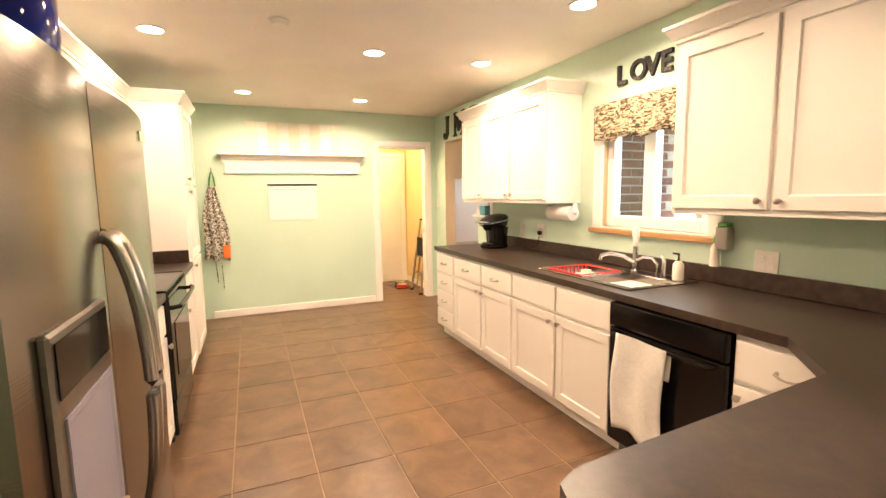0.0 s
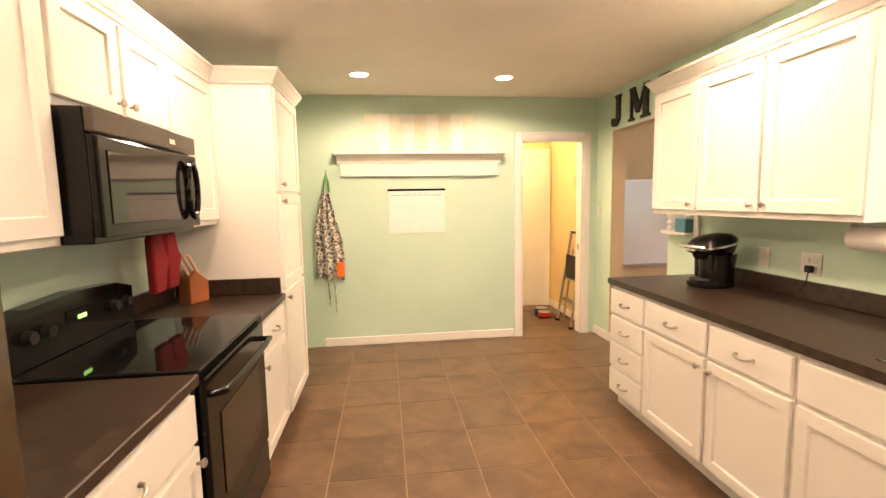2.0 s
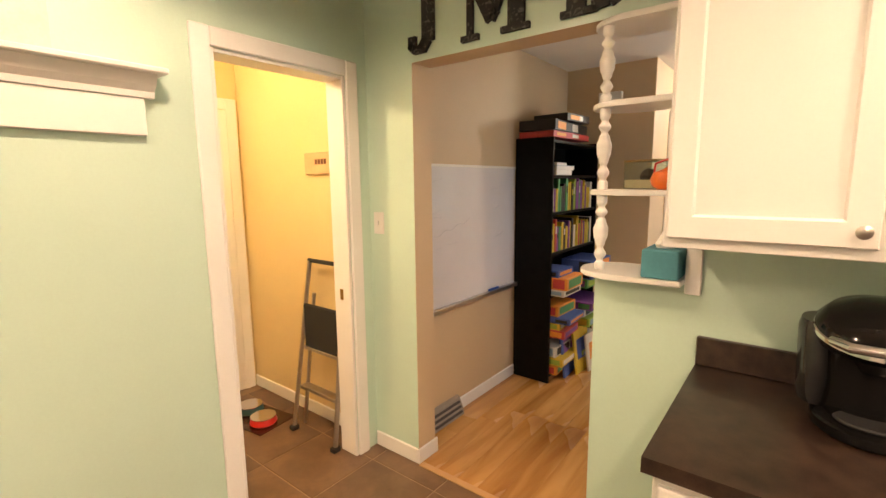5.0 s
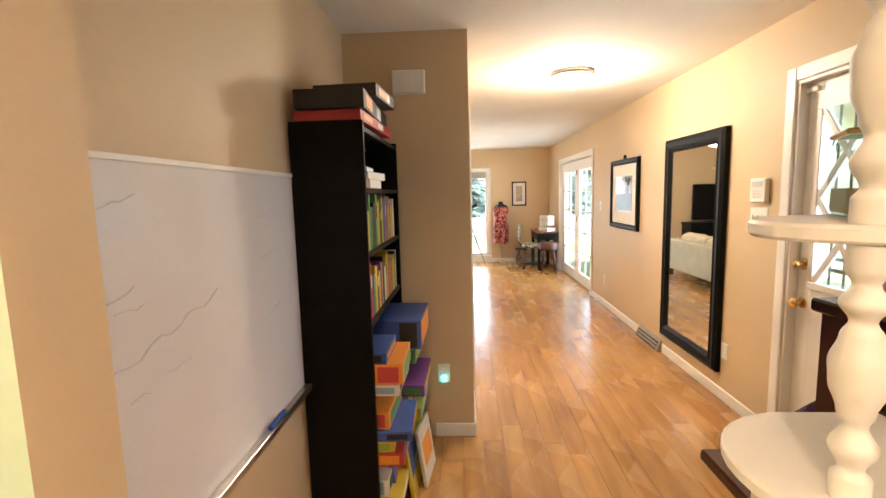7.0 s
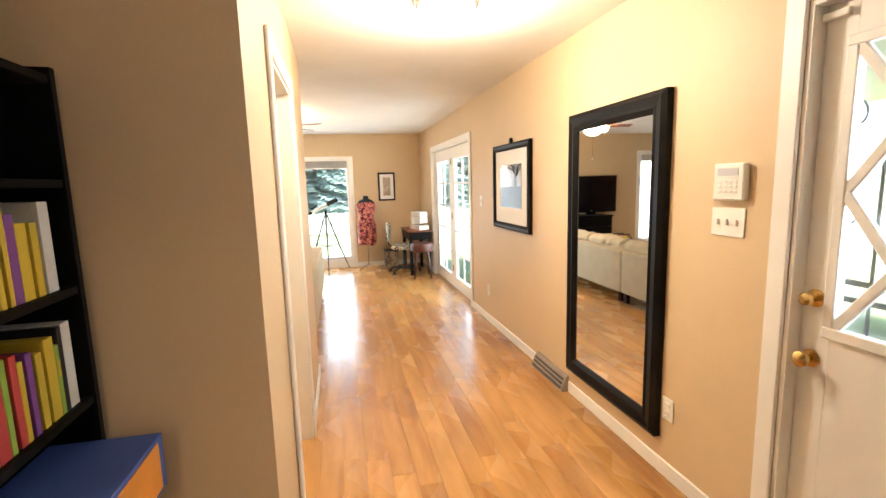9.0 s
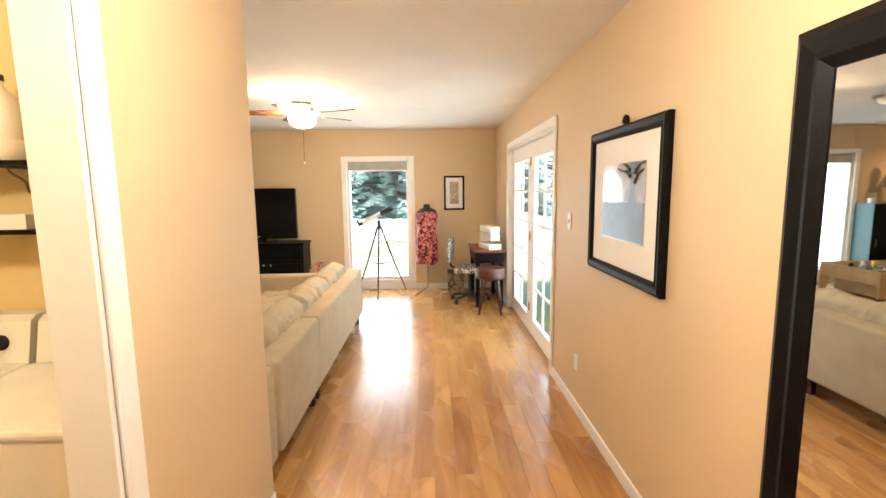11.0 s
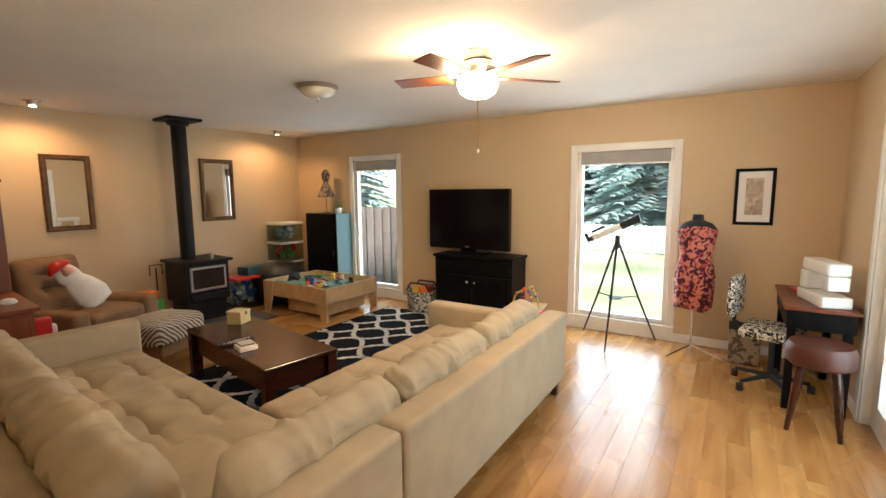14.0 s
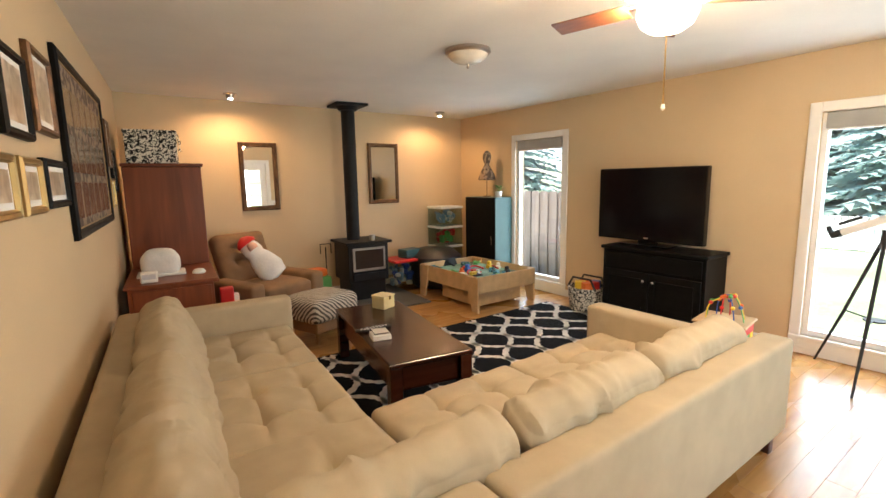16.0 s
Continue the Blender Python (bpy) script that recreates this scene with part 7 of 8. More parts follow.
def clear_bin(place, w, d, h, lid, label, fill, rz=0):
    b = thing("storage_bin", place, label, "storage bin", rz, "storage bins")
    part("tub", box(-w / 2, w / 2, -d / 2, d / 2, 0, h, 0.015, 2), CLEARBIN, b, "clear plastic tub")
    part("lid", box(-w / 2 - 0.01, w / 2 + 0.01, -d / 2 - 0.01, d / 2 + 0.01, h + 0.001, h + 0.035, 0.008), lid, b)
    heap = random.Random(int(place[0] * 100 + place[2] * 10))
    for k, m in enumerate(fill):
        bm = bmesh.new()
        for j in range(16):
            r_ = heap.uniform(0.025, 0.06)
            cx, cy, cz = heap.uniform(-w / 2 + 0.08, w / 2 - 0.08), heap.uniform(-d / 2 + 0.08, d / 2 - 0.08), heap.uniform(0.07, h * 0.8)
            bb_ = box(-r_, r_, -r_ * 0.7, r_ * 0.7, -r_ * 0.5, r_ * 0.5, r_ * 0.2)
            bmesh.ops.transform(bb_, matrix=pose(cx, cy, cz, heap.uniform(0, 90), heap.uniform(0, 90), heap.uniform(0, 90)), verts=bb_.verts)
            tmp = bpy.data.meshes.new("heap_piece")
            bb_.to_mesh(tmp)
            bb_.free()
            bm.from_mesh(tmp)
            bpy.data.meshes.remove(tmp)
        part("contents", bm, m, b)
    return b


clear_bin((10.98, 8.98, 0), 0.56, 0.40, 0.40, RED, "clear bin with a red lid beside the stove", (BLUE, COLS[9], COLS[4]))
clear_bin((11.80, 9.13, 0.0), 0.40, 0.36, 0.50, WHITEPLASTIC, "clear bin at the foot of a stack", (GREEN, COLS[5], TEAL))
clear_bin((11.80, 9.13, 0.537), 0.40, 0.36, 0.26, WHITEPLASTIC, "clear bin stacked second from the floor", (GREEN, RED))
clear_bin((11.80, 9.13, 0.834), 0.40, 0.36, 0.26, WHITEPLASTIC, "clear bin on top of the stack", (COLS[9], COLS[4]))
solid("toy_case", box(-0.14, 0.14, -0.10, 0.10, 0, 0.12, 0.015, 2), TEAL, "teal plastic toy case on the red bin", "toy case", (11.05, 8.98, 0.4365), 10)
pf = thing("floor_pouf", (11.42, 8.86, 0), "large black floor cushion in the corner", "pouf")
part("cushion", lathe([(0.30, 0), (0.38, 0.05), (0.40, 0.24), (0.37, 0.44), (0.25, 0.54), (0.001, 0.56)], 28), mat("black_vinyl", (0.012, 0.012, 0.014), 0.4, bump=0.1), pf, "", True)
lk = thing("locker_cabinet", (11.955, 8.165, 0), "black and teal metal locker cabinet", "cabinet")
part("body", box(0.012, 0.335, 0.004, 0.645, 0, 1.27, 0.006), TEAL, lk, "teal painted sides")
part("door", box(0, 0.0115, 0, 0.65, 0.02, 1.265, 0.004), BLACKWOOD, lk, "black door")
part("handle", box(-0.012, -0.0005, 0.06, 0.075, 0.6, 0.72, 0.003), CHROME, lk)
wt = thing("wire_dress_form", (12.15, 8.55, 1.271), "small wire and fabric dress form ornament", "ornament")
part("stand", tube([(0, 0, 0), (0, 0, 0.26)], 0.006, 8), BRONZE, wt)
part("base", cyl(0.06, 0, 0.012, 18), BRONZE, wt)
part("skirt", lathe([(0.12, 0.24), (0.13, 0.26), (0.10, 0.34), (0.05, 0.44), (0.035, 0.47)], 14), PLAID, wt)
part("bodice", lathe([(0.036, 0.4705), (0.06, 0.54), (0.065, 0.60), (0.04, 0.64), (0.02, 0.66)], 14), PLAID, wt, "", True)
pw = thing("potted_plant", (12.12, 8.27, 1.271), "small leafy plant in a white pot", "plant")
part("pot", lathe([(0.045, 0), (0.055, 0.08), (0.048, 0.08), (0.04, 0.06), (0.001, 0.06)], 16), WHITEPLASTIC, pw, "", True)
random.seed(3)
bm = bmesh.new()
for k in range(26):
    a, r, z = random.uniform(0, 6.28), random.uniform(0.02, 0.07), random.uniform(0.09, 0.17)
    c = Vector((r * math.cos(a), r * math.sin(a), z))
    d = Vector((math.cos(a), math.sin(a), random.uniform(-0.3, 0.6))) * 0.035
    s = Vector((-math.sin(a), math.cos(a), 0)) * 0.014
    vs = [bm.verts.new(v) for v in (c - d, c + s, c + d, c - s)]
    bm.faces.new(vs)
part("leaves", bm, GREEN, pw)

# mirrors on the stove wall
framed("wall_mirror", (8.93, NORTH, 1.19), 0, 0.445, 0.82, 0.055, 0.035, BRONZE, MIRROR, "narrow mirror in a carved bronze frame", "mirror")
framed("wall_mirror", (10.63, NORTH, 1.205), 0, 0.485, 0.85, 0.055, 0.035, BRONZE, MIRROR, "narrow mirror in a carved bronze frame", "mirror")

# recliner
rc = thing("recliner", (8.97, 8.60, 0), "brown microsuede recliner with tufted back", "armchair", 22)
part("seat_base", box(-0.30, 0.30, -0.36, 0.30, 0.06, 0.30, 0.03, 2), SUEDE, rc, "", True)
place_part(part("seat_cushion", cushion(0.58, 0.62, 0.16, 0.03, [], 12, 0.05, 0.006, 2.0), SUEDE, rc, "", True), pose(0, -0.08, 0.30))
place_part(part("backrest", cushion(0.64, 0.62, 0.18, 0.04, [(-0.4, -0.1), (0, -0.1), (0.4, -0.1), (-0.2, 0.4), (0.2, 0.4)], 16, 0.07, 0.006, 8.0), SUEDE, rc, "buttoned backrest", True), pose(0, 0.42, 0.66, 68, 0, 0) @ Matrix.Translation((0, 0, -0.09)))
for s in (-1, 1):
    part("arm", box(s * 0.39 - 0.085, s * 0.39 + 0.085, -0.38, 0.30, 0.06, 0.52, 0.05, 3), SUEDE, rc, "", True)
for x in (-0.3, 0.3):
    for y in (-0.3, 0.25):
        part("leg", cyl(0.02, 0, 0.06, 10, None, x, y), DARKTABLE, rc)
bm = lathe([(0.001, 0.0), (0.12, 0.02), (0.15, 0.12), (0.12, 0.25), (0.09, 0.31), (0.10, 0.36), (0.085, 0.43), (0.04, 0.47), (0.001, 0.48)], 20)
for v in bm.verts:
    v.co.y *= 0.55
snow = solid("plush_toy", bm, FLUFF, "white plush toy in a red hat", "plush toy", (8.86, 8.46, 0.49), 20, smooth=True)
snow.matrix_basis = pose(9.06, 8.50, 0.50, -28, -30, 16) @ Matrix.Scale(1.08, 4)
hat = lathe([(0.105, 0.44), (0.10, 0.47), (0.06, 0.51), (0.015, 0.53), (0.001, 0.532)], 16)
for v in hat.verts:
    v.co.y *= 0.6
part("hat", hat, RED, snow, "red felt hat", True)
sc_ = lathe([(0.045, 0.36), (0.05, 0.39), (0.03, 0.43), (0.001, 0.44)], 12, 0, -0.055)
part("face_patch", sc_, SKIN, snow, "pale felt patch", True)
om = thing("ottoman", (9.24, 7.76, 0), "square ottoman in zigzag-patterned cloth", "ottoman", 20)
place_part(part("cushion", cushion(0.58, 0.52, 0.22, 0.03, [], 14, 0.06, 0.006, 4.0), CHEVRON, om, "", True), pose(0, 0, 0.20))
part("base", box(-0.24, 0.24, -0.22, 0.22, 0.10, 0.21, 0.01), SUEDE, om)
for x in (-0.2, 0.2):
    for y in (-0.18, 0.18):
        part("leg", tube([(x, y, 0.11), (x * 1.1, y * 1.1, 0)], [0.022, 0.014], 8), OAKSILL, om)

# desk, wardrobe and gallery along the slanted wall
WL = pose(LIVW, HALL, 0, 0, 0, SLANT)


def on_west(name, x, y, z, label, category, rz=0, group=""):
    t = thing(name, (0, 0, 0), label, category, 0, group)
    t.matrix_basis = WL @ pose(x, y, z, 0, 0, rz)
    return t


wr = on_west("wardrobe", 0.06, 4.36, 0, "tall reddish wood wardrobe", "wardrobe")
part("body", box(0.0, 0.64, 0.012, 0.56, 0.06, 1.69, 0.004), MAHOG, wr)
part("top", box(-0.01, 0.66, -0.005, 0.565, 1.692, 1.72, 0.005), MAHOG, wr)
part("plinth", box(0.01, 0.63, 0.02, 0.55, 0, 0.058), MAHOG, wr)
part("door", box(0.005, 0.635, -0.008, 0.0115, 0.07, 1.68, 0.003), MAHOG, wr)
pb = on_west("fabric_box", 0.10, 4.40, 1.721, "black and white damask fabric box on the wardrobe", "box")
part("box", box(0, 0.42, 0, 0.40, 0, 0.27, 0.008), DAMASK, pb)
part("lid", box(-0.006, 0.426, -0.006, 0.406, 0.271, 0.31, 0.006), DAMASK, pb)
part("tassel", tube([(0.43, 0.1, 0.28), (0.445, 0.1, 0.2), (0.44, 0.1, 0.12)], [0.006, 0.012, 0.016], 8), DAMASK, pb)
dk = on_west("desk", 0.05, 3.42, 0, "reddish wood desk against the wall", "desk")
part("desktop", box(0, 0.66, 0, 0.92, 0.72, 0.75, 0.006), MAHOG, dk)
part("pedestal", box(0.02, 0.62, 0.03, 0.44, 0.03, 0.719, 0.004), MAHOG, dk)
part("pedestal", box(0.02, 0.62, 0.60, 0.90, 0.03, 0.719, 0.004), MAHOG, dk)
for z in (0.08, 0.30, 0.52):
    part("drawer_front", box(0.05, 0.60, 0.018, 0.029, z, z + 0.18, 0.004), MAHOG, dk)
cv = on_west("covered_machine", 0.16, 3.80, 0.751, "white fabric cover over a sewing machine", "appliance cover")
part("cover", cushion(0.30, 0.24, 0.20, 0.03, [], 10, 0.08, 0.006), FLUFF, cv, "", True)
part("base", box(-0.18, 0.18, -0.13, 0.13, 0.0, 0.02, 0.005), WHITEPLASTIC, cv)
cv.matrix_basis = WL @ pose(0.30, 3.88, 0.751)
cl_ = on_west("digital_clock", 0.16, 3.50, 0.751, "small white desk clock", "clock")
part("case", box(0, 0.12, 0, 0.05, 0, 0.09, 0.008), WHITEPLASTIC, cl_)
part("display", box(0.015, 0.105, -0.002, -0.0003, 0.03, 0.07), MARKER, cl_)
ms2 = on_west("computer_mouse", 0.58, 3.75, 0.751, "pale oval mouse on the desk", "mouse")
part("shell", lathe([(0.05, 0), (0.055, 0.012), (0.04, 0.035), (0.001, 0.045)], 18), WHITEPLASTIC, ms2, "", True)
for k, (x, y, m) in enumerate(((0.80, 3.98, RED), (0.86, 4.12, WHITEPLASTIC), (0.78, 4.15, REDCLOTH))):
    t = on_west("toy", x, y, 0.0, "small red and white plastic toy by the desk", "toy", 0, "toys by the desk")
    part("block", box(-0.06, 0.06, -0.05, 0.05, 0, 0.55 - 0.1 * k, 0.015, 2), m, t)
FR = ((1.17, 0, 1.68, 0.33, 0.29, BLACKWOOD), (1.59, 0, 1.73, 0.36, 0.33, BRONZE), (0.93, 0, 1.42, 0.26, 0.20, GOLD), (1.26, 0, 1.42, 0.28, 0.20, GOLD), (1.60, 0, 1.43, 0.42, 0.20, BLACKWOOD))
for k, (y, _, z, w, h, m) in enumerate(FR):
    f = framed("photo_frame", (0, 0, 0), 0, w, h, 0.03, 0.028, m, PAPER, "small framed family photo on the gallery wall", "picture", 0.02, PHOTO)
    f.matrix_basis = WL @ pose(0.0, y, z, 0, 0, 90)
    f["group"] = "gallery frames"
f = framed("collage_frame", (0, 0, 0), 0, 1.58, 0.93, 0.05, 0.03, BLACKWOOD, PLAID, "large dark framed photo collage", "picture", 0.03, None, GOLD)
for i in range(6):
    for j in range(3):
        part("photo", box(0.11 + 0.23 * i, 0.30 + 0.23 * i, -0.0175, -0.0155, 0.10 + 0.24 * j, 0.29 + 0.24 * j), SEPIA, f)
f.matrix_basis = WL @ pose(0.0, 2.11, 1.25, 0, 0, 90)
for k, (y, z, h) in enumerate(((3.84, 1.67, 0.38), (4.09, 1.47, 0.36), (3.84, 1.34, 0.24))):
    f = framed("photo_frame", (0, 0, 0), 0, 0.235, h, 0.025, 0.028, (BRONZE, BLACKWOOD, GOLD)[k], PAPER, "small framed family photo on the gallery wall", "picture", 0.02, PHOTO)
    f.matrix_basis = WL @ pose(0.0, y, z, 0, 0, 90)
    f["group"] = "gallery frames"

# telescope
te = thing("telescope", (12.0, 4.19, 0), "white telescope on a black tripod", "telescope")
HUB = Vector((0.0, 0.0, 1.02))
for fx, fy in ((-0.40, 0.0), (0.24, 0.38), (0.25, -0.37)):
    lg = part("tripod_leg", tube([HUB + Vector((fx, fy, 0)) * 0.06, Vector((fx, fy, 0.0)) * 0.55 + Vector((0, 0, 0.46)), Vector((fx, fy, 0.0))], [0.013, 0.012, 0.008], 8), RUBBER, te)
    part("brace", tube([Vector((fx, fy, 0)) * 0.53 + Vector((0, 0, 0.48)), Vector((0, 0, 0.47))], 0.006, 6), RUBBER, te)
part("accessory_tray", cyl(0.07, 0.465, 0.475, 18), RUBBER, te)
part("mount", tube([HUB - Vector((0, 0, 0.03)), HUB + Vector((0, 0, 0.10))], [0.03, 0.022], 12), RUBBER, te)
A, B = Vector((0, 0.24, 1.085)), Vector((0, -0.20, 1.30))
D = (B - A).normalized()
part("tube", tube([A, A + D * 0.30], 0.030, 16), WHITEPLASTIC, te, "white optical tube", True)
part("lens_hood", tube([A + D * 0.301, A + D * 0.50], 0.038, 16), RUBBER, te, "", True)
part("focuser", tube([A - D * 0.07, A - D * 0.001], [0.022, 0.03], 12), RUBBER, te)
part("eyepiece", tube([A - D * 0.06, A - D * 0.07 + Vector((0, 0.02, 0.07))], 0.016, 10), RUBBER, te)
part("finder", tube([A + Vector((0, 0.02, 0.06)), A + D * 0.14 + Vector((0, 0.02, 0.06))], 0.012, 10), RUBBER, te)

# dress form: one plain shape with its dress
mq = thing("dress_form", (11.96, 3.475, 0), "dressmaker's form in a red floral dress", "dress form")
part("pole", tube([(0, 0, 0.02), (0, 0, 0.75)], 0.012, 10), CHROME, mq)
for a in (0.3, 2.4, 4.5):
    part("foot", tube([(0, 0, 0.10), (0.28 * math.cos(a), 0.28 * math.sin(a), 0.012)], 0.009, 8), CHROME, mq)
bm = lathe([(0.10, 0.70), (0.15, 0.82), (0.115, 0.98), (0.14, 1.12), (0.16, 1.22), (0.12, 1.27), (0.05, 1.30), (0.045, 1.35), (0.001, 1.355)], 24)
for v in bm.verts:
    v.co.x *= 0.72
part("torso", bm, RUBBER, mq, "black fabric torso", True)
bm = lathe([(0.16, 0.48), (0.165, 0.60), (0.17, 0.78), (0.13, 0.97), (0.155, 1.12), (0.172, 1.20), (0.13, 1.245)], 32)
for v in bm.verts:
    a = math.atan2(v.co.y, v.co.x)
    k = 1 + 0.06 * math.sin(9 * a) * max(0, (1.0 - v.co.z) * 1.6)
    v.co.x, v.co.y = v.co.x * 0.8 * k, v.co.y * k
    if v.co.z < 0.5:
        v.co.z += 0.03 * math.sin(3 * a)
part("dress", bm, DRESS, mq, "red and pink floral dress", True)

# sewing desk, chairs, printer
sdk = thing("sewing_desk", (11.05, 2.44, 0), "dark wooden sewing desk in the corner", "desk")
part("desktop", box(0, 0.90, 0, 0.42, 0.735, 0.76, 0.005), MAHOG, sdk)
part("apron", box(0.02, 0.88, 0.02, 0.40, 0.60, 0.734, 0.004), BLACKWOOD, sdk)
for x in (0.03, 0.82):
    for y in (0.03, 0.34):
        part("leg", box(x, x + 0.05, y, y + 0.05, 0, 0.599, 0.003), BLACKWOOD, sdk)
pr = thing("sewing_machine", (11.30, 2.62, 0.761), "white sewing machine on the desk", "sewing machine", 15)
part("bed", box(-0.20, 0.20, -0.09, 0.09, 0, 0.08, 0.015, 2), ENAMEL, pr)
part("column", box(0.10, 0.20, -0.08, 0.08, 0.081, 0.22, 0.02, 2), ENAMEL, pr)
part("arm", box(-0.20, 0.20, -0.07, 0.07, 0.2205, 0.31, 0.025, 3), ENAMEL, pr)
part("head", box(-0.20, -0.11, -0.065, 0.065, 0.12, 0.22, 0.015, 2), ENAMEL, pr)
part("hand_wheel", cyl(0.045, 0.201, 0.225, 20, None, 0.0, 0.25, None, "x"), WHITEPLASTIC, pr)
solid("red_folder", box(-0.12, 0.12, -0.08, 0.08, 0, 0.012, 0.003), RED, "red folder lying on the desk", "folder", (11.72, 2.66, 0.761), 20)
oc = thing("office_chair", (11.47, 2.88, 0), "black swivel chair with patterned backrest", "office chair", -12)
for k in range(5):
    a = 2 * math.pi * k / 5
    lg = part("base_leg", tube([(0, 0, 0.10), (0.26 * math.cos(a), 0.26 * math.sin(a), 0.07)], [0.022, 0.014], 8), RUBBER, oc)
    part("caster", cyl(0.026, 0.0, 0.052, 12, None, 0.27 * math.cos(a), 0.27 * math.sin(a)), RUBBER, lg)
part("gas_post", cyl(0.022, 0.10, 0.42, 12), RUBBER, oc)
part("seat", box(-0.21, 0.21, -0.20, 0.20, 0.42, 0.50, 0.035, 3), DAMASK, oc, "black and white patterned seat", True)
part("back_post", tube([(0, 0.18, 0.44), (0, 0.27, 0.50), (0, 0.28, 0.66)], 0.016, 8), RUBBER, oc)
bm = prism([(-0.17, 0.56), (0.17, 0.56), (0.20, 0.66), (0.19, 0.80), (0.14, 0.88), (-0.14, 0.88), (-0.19, 0.80), (-0.20, 0.66)], 0.24, 0.29, "y", None, 0.012)
part("backrest", bm, DAMASK, oc, "black and white patterned backrest")
stl = thing("leather_stool", (10.84, 2.67, 0), "round brown leather stool on wooden legs", "stool")
part("seat", lathe([(0.16, 0.44), (0.185, 0.46), (0.19, 0.54), (0.17, 0.585), (0.001, 0.60)], 26), LEATHER, stl, "brown leather seat", True)
for a in (0.6, 2.2, 3.8, 5.3):
    part("leg", tube([(0.12 * math.cos(a), 0.12 * math.sin(a), 0.45), (0.15 * math.cos(a), 0.15 * math.sin(a), 0.25), (0.19 * math.cos(a), 0.19 * math.sin(a), 0.0)], [0.022, 0.026, 0.014], 10), DARKTABLE, stl, "", True)
wbk = thing("waste_bin", (12.03, 3.05, 0), "dark patterned fabric waste bin", "bin")
part("body", box(-0.12, 0.12, -0.12, 0.12, 0, 0.32, 0.008), PLAID, wbk)
part("rim", box(-0.125, 0.125, -0.125, 0.125, 0.321, 0.335, 0.004), RUBBER, wbk)

# ceiling fan
fn = thing("ceiling_fan", (9.85, 4.66, H), "ceiling fan with wood blades and lit glass bowl", "ceiling fan")
part("canopy", lathe([(0.09, -0.001), (0.10, -0.03), (0.095, -0.06)], 24), NICKEL, fn, "", True)
part("motor", lathe([(0.07, -0.0605), (0.11, -0.075), (0.12, -0.11), (0.10, -0.145), (0.06, -0.15)], 28), NICKEL, fn, "", True)
part("light_bowl", lathe([(0.02, -0.30), (0.07, -0.29), (0.115, -0.26), (0.135, -0.21), (0.13, -0.17), (0.10, -0.151)], 28), SHADEGLASS, fn, "glowing glass bowl", True)
for k in range(5):
    a = radians(-41 + 72 * k)
    bl = part("blade", box(0.18, 0.57, -0.065, 0.065, -0.004, 0.004, 0.003), FANWOOD, fn, "reddish wood blade")
    bl.matrix_basis = pose(0, 0, -0.16, 0, 0, math.degrees(a)) @ pose(0, 0, 0, 10, 0, 0)
    part("blade_iron", box(0.09, 0.24, -0.018, 0.018, 0.0045, 0.010, 0.002), NICKEL, bl)
part("pull_chain", tube([(0.0, 0.0, -0.30), (0.0, 0.0, -0.62)], 0.0035, 6), BRASS, fn)
part("chain_knob", lathe([(0.001, -0.65), (0.010, -0.64), (0.008, -0.62)], 10), WHITEPLASTIC, fn)
for px, py in ((8.80, 8.90), (11.57, 8.90)):
    c = thing("eyeball_light", (px, py, H), "small swivel spot in the ceiling, on", "ceiling light", 0, "eyeball spots")
    part("ring", lathe([(0.07, -0.001), (0.07, -0.012), (0.045, -0.012), (0.045, -0.001)], 22), NICKEL, c)
    part("eyeball", lathe([(0.02, -0.055), (0.04, -0.045), (0.044, -0.02), (0.044, -0.0125)], 20), NICKEL, c, "", True)
    bm = cyl(0.026, -0.060, -0.056, 16)
    part("lens", bm, BULB, c, "glowing lens")

# ---- outdoors ----
solid("ground", box(-150, 200, -150, 160, -0.45, -0.35), GRASS, "wide mown green lawn", "lawn", kind="structure")
solid("porch", box(2.0, 7.0, -0.4, SOUTH - 0.17, -0.34, -0.05, 0.01), CONCRETE, "pale concrete porch slab", "porch", kind="structure")


def spruce(name, x, y, h, seed):
    t = thing(name, (x, y, -0.35), "blue-green spruce with drooping boughs", "tree", seed * 50, "spruces behind the fence")
    rng = random.Random(seed)
    part("trunk", tube([(0, 0, 0), (0, 0, h * 0.5), (0, 0, h * 0.97)], [h * 0.022, h * 0.014, 0.02], 10), BARK, t)
    bm = bmesh.new()
    z = h * 0.04
    while z < h * 0.97:
        rad = (h - z) * 0.34 * rng.uniform(0.85, 1.1)
        for k in range(max(6, int(20 * (1 - z / h)) + 5)):
            a = rng.uniform(0, 6.283)
            d = Vector((math.cos(a), math.sin(a), 0))
            s = Vector((-d.y, d.x, 0))
            ln = rad * rng.uniform(0.75, 1.1)
            for i in range(10):
                u = (i + 0.6) / 10
                c = d * ln * u + Vector((0, 0, z - 0.28 * ln * u * u + 0.12 * ln * u))
                wd = ln * 0.26 * (1 - u * 0.75) + 0.05
                for sg in (-1, 1):
                    tip = c + s * sg * wd * rng.uniform(0.7, 1.2) + d * wd * 0.7 - Vector((0, 0, wd * rng.uniform(0.15, 0.5)))
                    q = d * 0.10 * (1 + h / 14)
                    bm.faces.new([bm.verts.new(c - q + Vector((0, 0, 0.03))), bm.verts.new(tip), bm.verts.new(c + q)])
        z += h * 0.022
    part("crown", bm, SPRUCE, t)
    return t


